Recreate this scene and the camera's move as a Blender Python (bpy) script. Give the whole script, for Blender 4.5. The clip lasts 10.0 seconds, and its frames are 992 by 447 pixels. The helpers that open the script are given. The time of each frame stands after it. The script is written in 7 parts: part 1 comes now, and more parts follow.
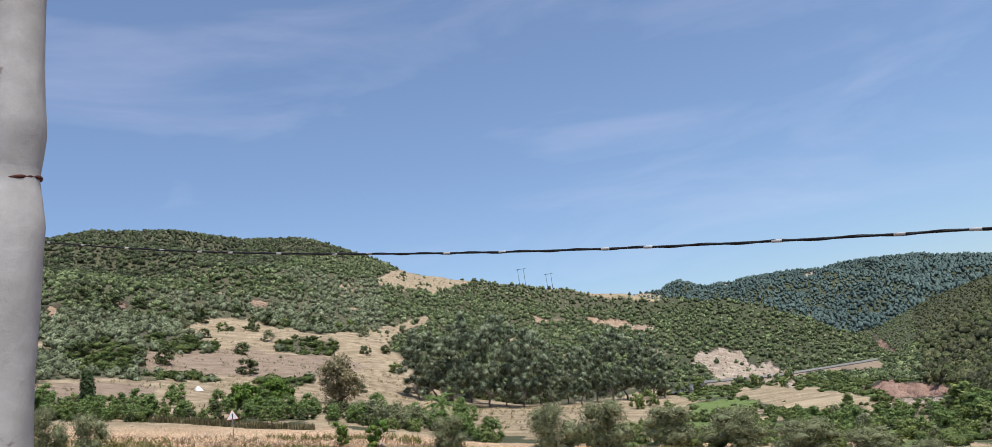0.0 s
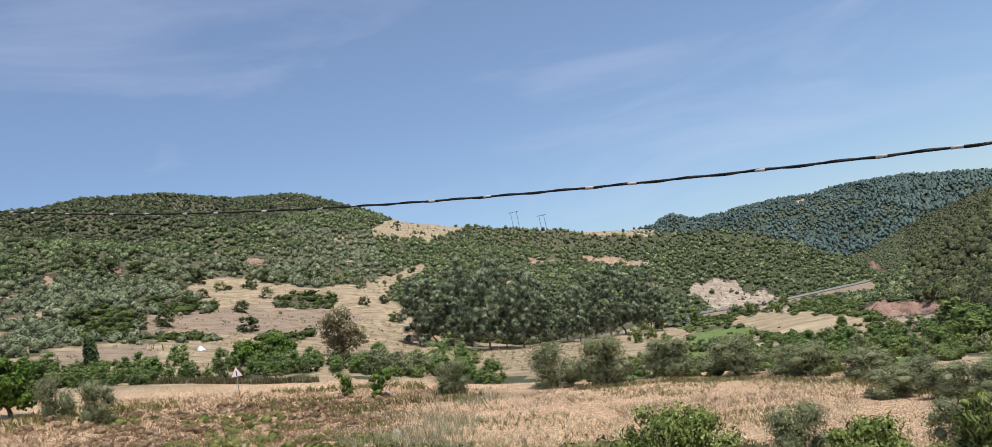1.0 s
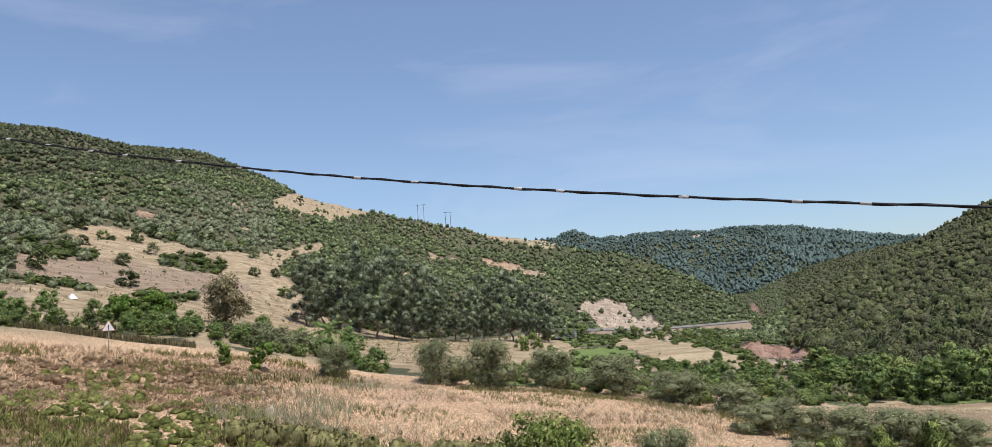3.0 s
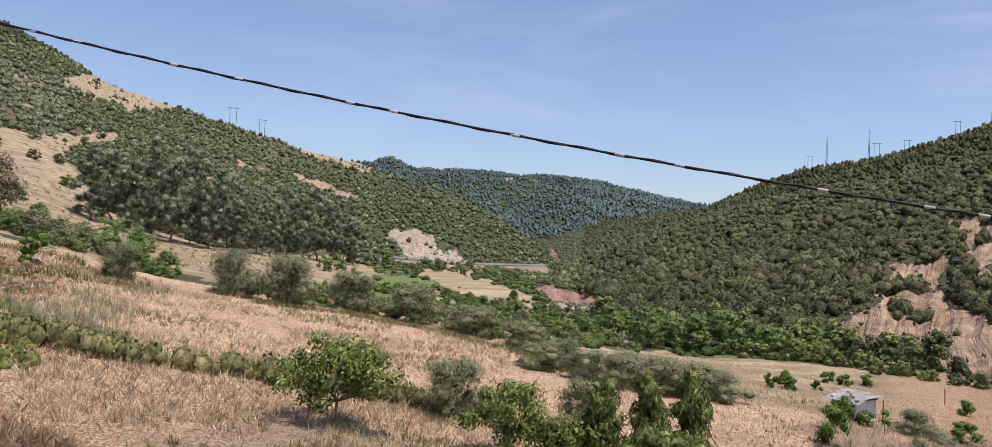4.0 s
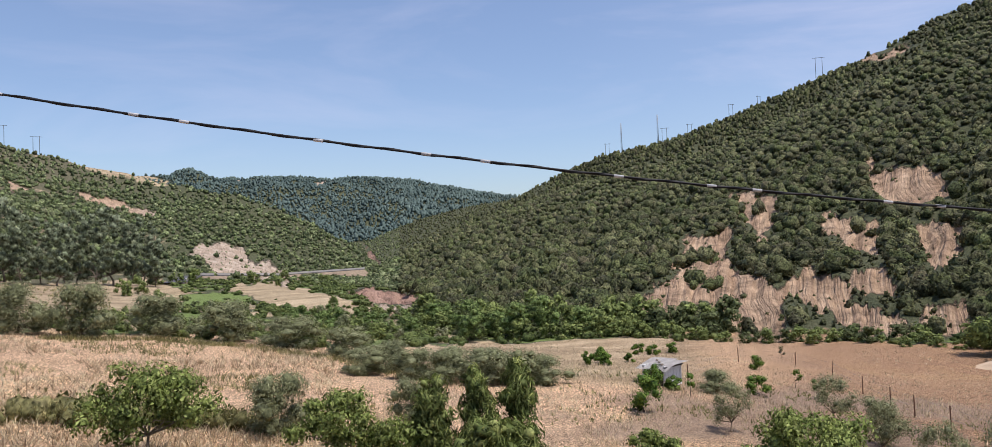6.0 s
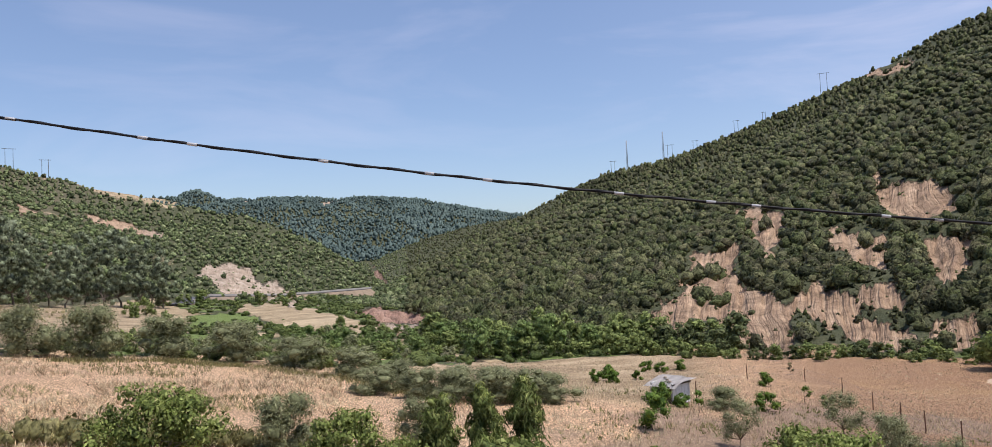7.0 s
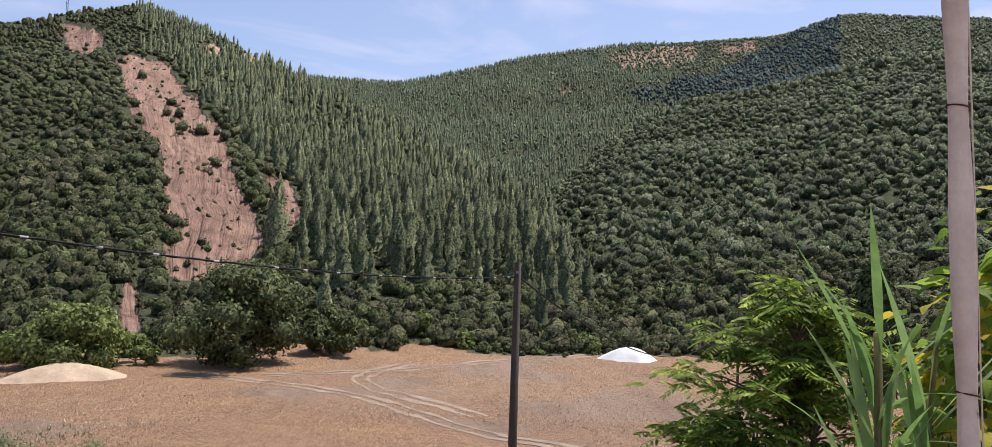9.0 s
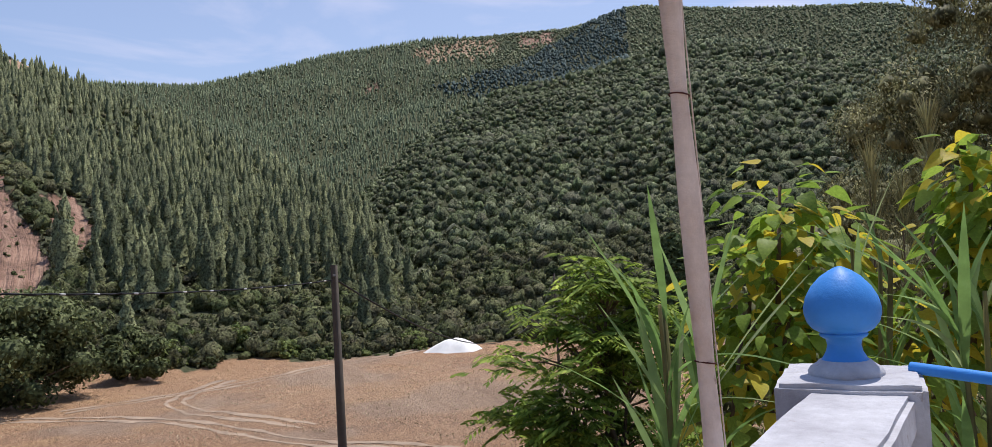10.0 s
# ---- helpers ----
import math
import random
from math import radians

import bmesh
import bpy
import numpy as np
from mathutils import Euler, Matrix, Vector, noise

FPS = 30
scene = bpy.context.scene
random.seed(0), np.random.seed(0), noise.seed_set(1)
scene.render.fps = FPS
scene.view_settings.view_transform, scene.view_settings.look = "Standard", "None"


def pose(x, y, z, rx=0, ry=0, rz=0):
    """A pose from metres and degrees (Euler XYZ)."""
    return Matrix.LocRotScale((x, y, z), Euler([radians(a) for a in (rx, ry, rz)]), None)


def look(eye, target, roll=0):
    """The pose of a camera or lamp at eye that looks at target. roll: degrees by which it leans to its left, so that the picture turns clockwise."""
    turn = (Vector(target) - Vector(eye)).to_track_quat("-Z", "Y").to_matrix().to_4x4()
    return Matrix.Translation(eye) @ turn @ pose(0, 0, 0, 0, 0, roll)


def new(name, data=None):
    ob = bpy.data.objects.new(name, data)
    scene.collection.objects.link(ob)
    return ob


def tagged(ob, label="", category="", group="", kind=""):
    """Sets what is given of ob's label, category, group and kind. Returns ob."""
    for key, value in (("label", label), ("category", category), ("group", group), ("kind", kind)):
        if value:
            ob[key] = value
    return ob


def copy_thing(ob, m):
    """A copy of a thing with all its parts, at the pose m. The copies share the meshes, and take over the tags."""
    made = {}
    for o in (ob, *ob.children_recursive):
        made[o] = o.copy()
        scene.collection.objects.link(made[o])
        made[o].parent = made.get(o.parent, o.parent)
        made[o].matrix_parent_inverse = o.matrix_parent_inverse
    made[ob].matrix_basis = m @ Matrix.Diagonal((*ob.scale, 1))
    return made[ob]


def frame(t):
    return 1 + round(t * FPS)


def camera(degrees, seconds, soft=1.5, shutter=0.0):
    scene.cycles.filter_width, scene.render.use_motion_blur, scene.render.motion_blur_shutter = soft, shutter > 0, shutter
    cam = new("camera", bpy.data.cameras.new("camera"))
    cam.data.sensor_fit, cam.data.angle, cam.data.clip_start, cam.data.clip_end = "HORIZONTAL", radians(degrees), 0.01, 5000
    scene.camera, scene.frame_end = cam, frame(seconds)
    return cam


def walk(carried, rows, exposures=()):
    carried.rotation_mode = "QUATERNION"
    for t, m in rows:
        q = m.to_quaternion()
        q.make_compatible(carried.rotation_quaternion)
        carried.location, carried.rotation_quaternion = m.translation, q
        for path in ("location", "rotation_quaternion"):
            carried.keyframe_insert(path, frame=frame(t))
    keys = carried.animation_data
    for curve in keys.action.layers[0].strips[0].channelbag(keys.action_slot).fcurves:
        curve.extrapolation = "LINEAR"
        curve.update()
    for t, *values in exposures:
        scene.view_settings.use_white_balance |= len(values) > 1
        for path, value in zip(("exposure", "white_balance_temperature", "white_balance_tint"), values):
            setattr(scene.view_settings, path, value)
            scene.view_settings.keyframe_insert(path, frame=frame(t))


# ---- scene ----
EYE = 10.0   # height of the eye over the level from which heights are counted
cam = camera(63.77, 10.0, soft=0.5)
ROWS = [
    (0.0, 0.057, 0.070, 0.017, 0.84, 11.86, 8.10),
    (0.5, 0.135, 0.076, 0.001, 2.57, 9.13, 7.84),
    (1.0, 0.132, 0.102, 0.015, 0.84, 7.85, 11.42),
    (1.5, 0.127, 0.086, -0.000, 1.42, 8.31, 10.72),
    (2.0, 0.122, 0.082, 0.023, 1.55, 9.21, 10.19),
    (2.2, 0.115, 0.096, 0.029, 1.34, 9.46, 8.54),
    (3.3, -0.132, 0.115, -0.022, -10.45, 5.33, 1.73),
    (3.5, -0.161, 0.135, -0.006, -12.56, 4.55, 0.45),
    (4.0, -0.129, 0.211, -0.042, -20.82, 1.36, -2.78),
    (4.5, -0.094, 0.190, -0.051, -30.80, -0.25, -3.26),
    (5.0, -0.065, 0.254, -0.012, -37.47, -1.10, 4.34),
    (5.5, -0.058, 0.270, -0.015, -35.45, 0.27, 1.71),
    (5.7, -0.066, 0.262, -0.018, -34.54, 0.79, 1.72),
    (7.0, -0.112, 0.131, -0.034, -33.41, 2.73, 2.57),
    (7.5, -0.039, 0.077, 0.002, -48.31, 1.78, -0.18),
    (8.0, -0.107, -0.072, 0.028, -68.03, 2.09, -1.76),
    (8.5, 0.111, -0.199, 0.004, -83.31, 2.07, -3.01),
    (9.0, 0.264, -0.267, 0.028, -95.89, 2.19, -1.80),
    (9.5, 0.270, -0.305, 0.036, -103.36, 1.99, 0.89),
    (10.0, 0.271, -0.330, 0.036, -108.81, 1.76, 3.07),
]
LIGHTER = [(0.0, 0.0, 6150, 9), (0.5, 0.0, 6350, 8), (2.2, 0.0, 6350, 9), (3.5, 0.0, 6350, 14), (4.0, 0.0, 6400, 18), (4.6, 0.0, 6400, 17), (5.5, 0.0, 6350, 15), (8.2, 0.0, 6350, 15), (9.0, 0.12, 6350, 15), (9.5, 0.12, 6300, 14), (10.0, 0.0, 6300, 13)]   # the film camera opens up a little towards the shaded slope
walk(cam, [(t, pose(x, y, EYE + z, 90 + pitch, roll, yaw)) for t, x, y, z, yaw, pitch, roll in ROWS], LIGHTER)

# ---- daylight ----
SUN_BEARING, SUN_RISE = 146.0, 69.0
world = bpy.data.worlds.new("sky")
scene.world = world
world.use_nodes = True
wt = world.node_tree
wt.nodes.clear()
sky = wt.nodes.new("ShaderNodeTexSky")
sky.sky_type, sky.sun_disc = "NISHITA", False
sky.sun_elevation, sky.sun_rotation = radians(SUN_RISE), radians(SUN_BEARING)
sky.air_density, sky.dust_density, sky.ozone_density = 1.0, 1.1, 4.0
sky.altitude = 300
bg = wt.nodes.new("ShaderNodeBackground")
bg.inputs["Strength"].default_value = 0.14
wo = wt.nodes.new("ShaderNodeOutputWorld")
# thin high cloud, drawn out along the horizon
way = wt.nodes.new("ShaderNodeTexCoord")
flat = wt.nodes.new("ShaderNodeMapping")
flat.inputs["Scale"].default_value = (1.6, 1.6, 7.0)
flat.inputs["Location"].default_value = (0.35, 0.1, 0.4)
flat.inputs["Rotation"].default_value = (radians(6), radians(-8), 0)
wisps = wt.nodes.new("ShaderNodeTexNoise")
wisps.inputs["Scale"].default_value, wisps.inputs["Detail"].default_value, wisps.inputs["Roughness"].default_value = 1.5, 7.0, 0.55
wisps.inputs["Distortion"].default_value = 0.5
veil = wt.nodes.new("ShaderNodeValToRGB")
veil.color_ramp.elements[0].position, veil.color_ramp.elements[0].color = 0.50, (0.07, 0.07, 0.07, 1)
veil.color_ramp.elements[1].position, veil.color_ramp.elements[1].color = 0.80, (0.34, 0.34, 0.34, 1)
cloudy = wt.nodes.new("ShaderNodeMix")
cloudy.data_type = "RGBA"
cloudy.inputs["B"].default_value = (6.0, 5.9, 7.0, 1)
wt.links.new(way.outputs["Generated"], flat.inputs["Vector"])
wt.links.new(flat.outputs[0], wisps.inputs["Vector"])
wt.links.new(wisps.outputs["Fac"], veil.inputs["Fac"])
lean_to = wt.nodes.new("ShaderNodeVectorMath")
lean_to.operation = "DOT_PRODUCT"
lean_to.inputs[1].default_value = (0.85, -0.48, 0.2)
thick = wt.nodes.new("ShaderNodeMapRange")
thick.inputs["From Min"].default_value, thick.inputs["From Max"].default_value = 0.2, 1.0
thick.inputs["To Min"].default_value, thick.inputs["To Max"].default_value = 0.9, 3.3
dense = wt.nodes.new("ShaderNodeMath")
dense.operation = "MULTIPLY"
wt.links.new(way.outputs["Generated"], lean_to.inputs[0])
wt.links.new(lean_to.outputs["Value"], thick.inputs["Value"])
wt.links.new(veil.outputs["Color"], dense.inputs[0])
wt.links.new(thick.outputs[0], dense.inputs[1])
wt.links.new(dense.outputs[0], cloudy.inputs["Factor"])
wt.links.new(sky.outputs[0], cloudy.inputs["A"])
wt.links.new(cloudy.outputs["Result"], bg.inputs[0])
wt.links.new(bg.outputs[0], wo.inputs[0])
sun_data = bpy.data.lights.new("sun", "SUN")
sun_data.energy, sun_data.angle, sun_data.color = 4.3, radians(0.53), (1.0, 0.94, 0.84)
sun = new("sun", sun_data)
sb, sr = radians(SUN_BEARING), radians(SUN_RISE)
sun.matrix_world = look((0, 0, 60), (-math.sin(sb) * math.cos(sr), -math.cos(sb) * math.cos(sr), 60 - math.sin(sr)))

# ---- lie of the land ----
# Bearings in degrees from +y towards +x, rises in degrees, ranges in units of the plan (SIZE metres), all from the terrace.
def value_noise(x, y, seed=0):
    xi, yi = np.floor(x).astype(np.int64), np.floor(y).astype(np.int64)
    fx, fy = x - xi, y - yi
    fx, fy = fx * fx * (3 - 2 * fx), fy * fy * (3 - 2 * fy)

    def lattice(i, j):
        k = (i * 374761393 + j * 668265263 + seed * 974634719) & 0x7FFFFFFF
        k = ((k ^ (k >> 13)) * 1274126177) & 0x7FFFFFFF
        return ((k ^ (k >> 16)) & 0xFFFF) / 32767.5 - 1
    a, b = lattice(xi, yi), lattice(xi + 1, yi)
    c, d = lattice(xi, yi + 1), lattice(xi + 1, yi + 1)
    return (a + (b - a) * fx) * (1 - fy) + (c + (d - c) * fx) * fy


def fbm(x, y, octaves=4, seed=0):
    return sum(value_noise(x * 2.03 ** k, y * 2.03 ** k, seed + k) * 0.5 ** k for k in range(octaves))


def along(az, table):
    """A smooth curve through (bearing, value) pairs."""
    xs, ys = zip(*table)
    return sum(np.interp(az + d, xs, ys) * w for d, w in ((-0.8, 0.25), (0, 0.5), (0.8, 0.25)))


RIDGES = {}   # crest: rise by bearing; far: the crest's range; foot: where the slope begins
RIDGES["left_hill"] = dict(
    crest=[(-90, 9), (-60, 11), (-40, 12.2), (-31.3, 12.5), (-27.5, 13.3), (-22, 13.4), (-17.1, 12.6), (-12.8, 12.3), (-9, 10.7), (-5.7, 9.0),
           (2, 7.1), (7.2, 5.9), (12, 4.7), (17, 3.7), (20.6, 2.0), (24.5, -0.4), (27, -3), (30, -6)],
    far=[(-90, 700), (-31, 800), (-12, 740), (-5, 560), (5, 500), (12, 470), (20, 430), (27, 380)],
    foot=[(-90, 60), (-30, 90), (-15, 100), (-5, 130), (3, 170), (10, 265), (17, 300), (24, 330), (30, 340)], power=1.25, back=0.3)
RIDGES["right_hill"] = dict(
    crest=[(20, -6), (24.9, -1.8), (30.8, 1.2), (36.9, 3.9), (41.8, 5.9), (46.3, 6.6), (53.6, 9.1), (60.3, 11.5), (63.3, 12.9), (67.1, 14.2),
           (71.5, 15.4), (76, 14.0), (81.8, 11.6), (87.2, 9.2), (91.8, 7.2), (98.8, 3.0), (102.1, -2.5), (104.1, -6.8), (107, -10)],
    far=[(20, 300), (25, 330), (31, 430), (37, 530), (42, 600), (53, 580), (67, 520), (76, 480), (82, 420), (87, 350), (92, 280), (99, 170), (102, 120), (105, 95)],
    foot=[(20, 230), (25, 215), (28, 160), (31, 108), (36, 86), (45, 76), (55, 72), (68, 71), (80, 72), (90, 74), (100, 80), (110, 84)], power=1.12, back=0.4)
RIDGES["ravine_hill"] = dict(
    crest=[(92, -6), (94, -2.5), (97, 2), (99.6, 4.4), (103.3, 7.5), (106.5, 9.8), (110.2, 11.0), (115.6, 12.0), (119.9, 13.1), (123.2, 13.6), (126, 13.3), (130, 12.3), (135.6, 10.4), (150, 9), (175, 6), (200, 3)],
    far=[(92, 330), (99.6, 380), (103, 410), (106, 450), (112, 500), (124, 540), (136, 480), (175, 300)],
    foot=[(92, 270), (94, 255), (98, 190), (102, 125), (105, 95), (110, 86), (120, 84), (140, 70), (200, 60)], power=1.1, back=0.3)
RIDGES["back_ridge"] = dict(
    crest=[(60, 9), (76, 11.5), (82.5, 12.1), (88.4, 12.0), (92.9, 13.1), (97.6, 14.2), (104.7, 15.2), (115, 15.4), (119.5, 16.6), (124, 15.9), (136, 14.4), (139, 13.2), (150, 10), (170, 5)],
    far=[(60, 900), (170, 900)], foot=[(60, 420), (170, 420)], power=1.15, back=0.3)
RIDGES["far_mountain"] = dict(
    crest=[(-5, 2), (5, 4.3), (10.4, 5.4), (11.8, 5.1), (13.0, 6.3), (14.0, 5.1), (15.5, 5.1), (16.9, 5.1), (18.4, 5.2), (20.9, 5.1), (22.4, 4.9), (24.5, 5.1), (26.3, 4.95), (28.0, 4.7), (30.0, 4.25), (32.0, 3.8), (35, 3.2), (40, 3), (50, 2)],
    far=[(-5, 1700), (50, 1700)], foot=[(-5, 900), (50, 900)], power=1.0, back=0.25)
RIDGES["mid_ridge"] = dict(
    crest=[(18, -4), (22, -1), (24.9, 0.5), (26.2, 1.05), (27.5, 1.55), (29.3, 2.1), (31.6, 2.65), (33.9, 2.95), (37, 3.1), (42, 3.2)],
    far=[(18, 800), (42, 800)], foot=[(18, 430), (42, 430)], power=1.0, back=0.3)
RIDGES["hills_behind"] = dict(
    crest=[(150, 2), (180, 4), (230, 5), (290, 5)], far=[(150, 900), (290, 900)], foot=[(150, 80), (290, 80)], power=1.3, back=0.3)


def floor_height(x, y):
    """Garden, fields and valley floor, before the hills."""
    left = np.clip(-x, 0, None)
    plane = -4.7 - 0.11 * x + 0.06 * left + 0.02 * y
    level = -9.2 - 0.022 * np.clip(y - 60, 0, 220)
    z = np.logaddexp(plane * 1.6, level * 1.6) / 1.6
    dip = np.clip((np.hypot(x, y) - 54) / 14, 0, 1) * np.clip((np.degrees(np.arctan2(x, y)) + 12) / 10, 0, 1) * np.clip((46 - x) / 12, 0, 1) * np.clip(y / 15, 0, 1)
    return z - 1.3 * dip


SIZE = 1.5   # metres to one unit of the plan above


def land(x, y):
    """Height of the ground over the eye's level, in metres."""
    x, y = np.asarray(x, float) / SIZE, np.asarray(y, float) / SIZE
    r, az = np.hypot(x, y), np.degrees(np.arctan2(x, y))
    low = floor_height(np.clip(x, -260, 400), np.clip(y, -300, 330))
    low = low + 0.25 * fbm(x * 0.06, y * 0.06, 3, 3) * np.clip(r / 30, 0, 1) + 0.05 * fbm(x * 0.5, y * 0.5, 3, 5)
    h = low
    for k, (name, q) in enumerate(RIDGES.items()):
        a = np.where(az < -100, az + 360, az) if q["crest"][-1][0] > 180 else az
        far, foot = along(a, q["far"]), along(a, q["foot"])
        inside = (a > q["crest"][0][0]) & (a < q["crest"][-1][0])
        top = far * np.tan(np.radians(along(a, q["crest"])))
        s = np.clip((r - foot) / (far - foot), 0, 1)
        rough = fbm(x / 70, y / 70, 5, 20 + k) * (0.12 if name == "far_mountain" else 0.045) * np.abs(top - low) * np.clip(4 * s * (1 - s), 0, 1)
        z = low + (top - low) * s ** q["power"] + rough - q["back"] * np.clip(r - far, 0, None)
        h = np.where(inside, np.maximum(h, z), h)
    return h * SIZE


def ground_z(x, y):
    return EYE + float(land(np.array([x]), np.array([y]))[0])


# ---- materials ----
def material(name, build, rough=0.8):
    m = bpy.data.materials.new(name)
    m.use_nodes = True
    t = m.node_tree
    bsdf = t.nodes["Principled BSDF"]
    bsdf.inputs["Roughness"].default_value = rough
    bsdf.inputs["Specular IOR Level"].default_value = 0.25
    build(t, bsdf)
    return m


def node(t, kind, **values):
    n = t.nodes.new(kind)
    for key, value in values.items():
        n.inputs[key.replace("_", " ")].default_value = value
    return n


def noise_node(t, scale, detail=5.0, rough=0.6, coords="Object"):
    c = t.nodes.new("ShaderNodeTexCoord")
    n = node(t, "ShaderNodeTexNoise", Scale=scale, Detail=detail, Roughness=rough)
    t.links.new(c.outputs[coords], n.inputs["Vector"])
    return n.outputs["Fac"]


def ramp(t, fac, stops):
    n = t.nodes.new("ShaderNodeValToRGB")
    while len(n.color_ramp.elements) < len(stops):
        n.color_ramp.elements.new(0.5)
    for e, (p, c) in zip(n.color_ramp.elements, stops):
        e.position, e.color = p, (*c, 1)
    t.links.new(fac, n.inputs["Fac"])
    return n.outputs["Color"]


def mix(t, fac, a, b, mode="MIX"):
    n = t.nodes.new("ShaderNodeMix")
    n.data_type, n.blend_type = "RGBA", mode
    for socket, value in ((n.inputs["Factor"], fac), (n.inputs["A"], a), (n.inputs["B"], b)):
        if isinstance(value, (int, float)):
            socket.default_value = value
        elif isinstance(value, tuple):
            socket.default_value = (*value, 1)
        else:
            t.links.new(value, socket)
    return n.outputs["Result"]


def math_node(t, op, a, b=0.0):
    n = t.nodes.new("ShaderNodeMath")
    n.operation = op
    for socket, value in zip(n.inputs, (a, b)):
        if isinstance(value, (int, float)):
            socket.default_value = value
        else:
            t.links.new(value, socket)
    return n.outputs[0]


def bump(t, bsdf, height, strength, distance):
    n = node(t, "ShaderNodeBump", Strength=strength, Distance=distance)
    t.links.new(height, n.inputs["Height"])
    t.links.new(n.outputs[0], bsdf.inputs["Normal"])


def foliage(name, dark, mid, light, through_light=0.25, patch=0.12, rough=0.6, grain=2.4, depth=0.6, hues=None, slow_share=0.45, relief=0.0, stops=None):
    """Leaves: colour varies from leaf to leaf, within each tuft, and more slowly from plant to plant; leaf-gap shade is
    painted in too.
    """
    def build(t, bsdf):
        bsdf.inputs["Specular IOR Level"].default_value = 0.12
        geo = t.nodes.new("ShaderNodeNewGeometry")
        leaf = ramp(t, geo.outputs["Random Per Island"], stops or [(0.0, dark), (0.55, mid), (1.0, light)])
        slow = hues or [(0.3, tuple(0.66 * c for c in mid)), (0.5, mid), (0.72, tuple(min(1, 1.25 * c) for c in light))]
        stand = ramp(t, noise_node(t, patch, 3.0), slow)
        both = mix(t, slow_share, leaf, stand)
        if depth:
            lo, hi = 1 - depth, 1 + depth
            # Fine leaf tone, with the shade of leaf gaps put into the colour.
            gap_speckle = noise_node(t, grain, 4.0, 0.65)
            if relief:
                bump(t, bsdf, gap_speckle, 1.0, relief)
            both = mix(t, 1.0, both, ramp(t, gap_speckle, [(0.34, (lo, lo, lo)), (0.5, (1, 1, 1)), (0.66, (hi, hi, hi))]), "MULTIPLY")
        t.links.new(both, bsdf.inputs["Base Color"])
        out = t.nodes["Material Output"]
        tr = t.nodes.new("ShaderNodeBsdfTranslucent")
        t.links.new(both, tr.inputs["Color"])
        ms = t.nodes.new("ShaderNodeMixShader")
        ms.inputs[0].default_value = through_light
        t.links.new(bsdf.outputs[0], ms.inputs[1])
        t.links.new(tr.outputs[0], ms.inputs[2])
        t.links.new(ms.outputs[0], out.inputs["Surface"])
    return material(name, build, rough)


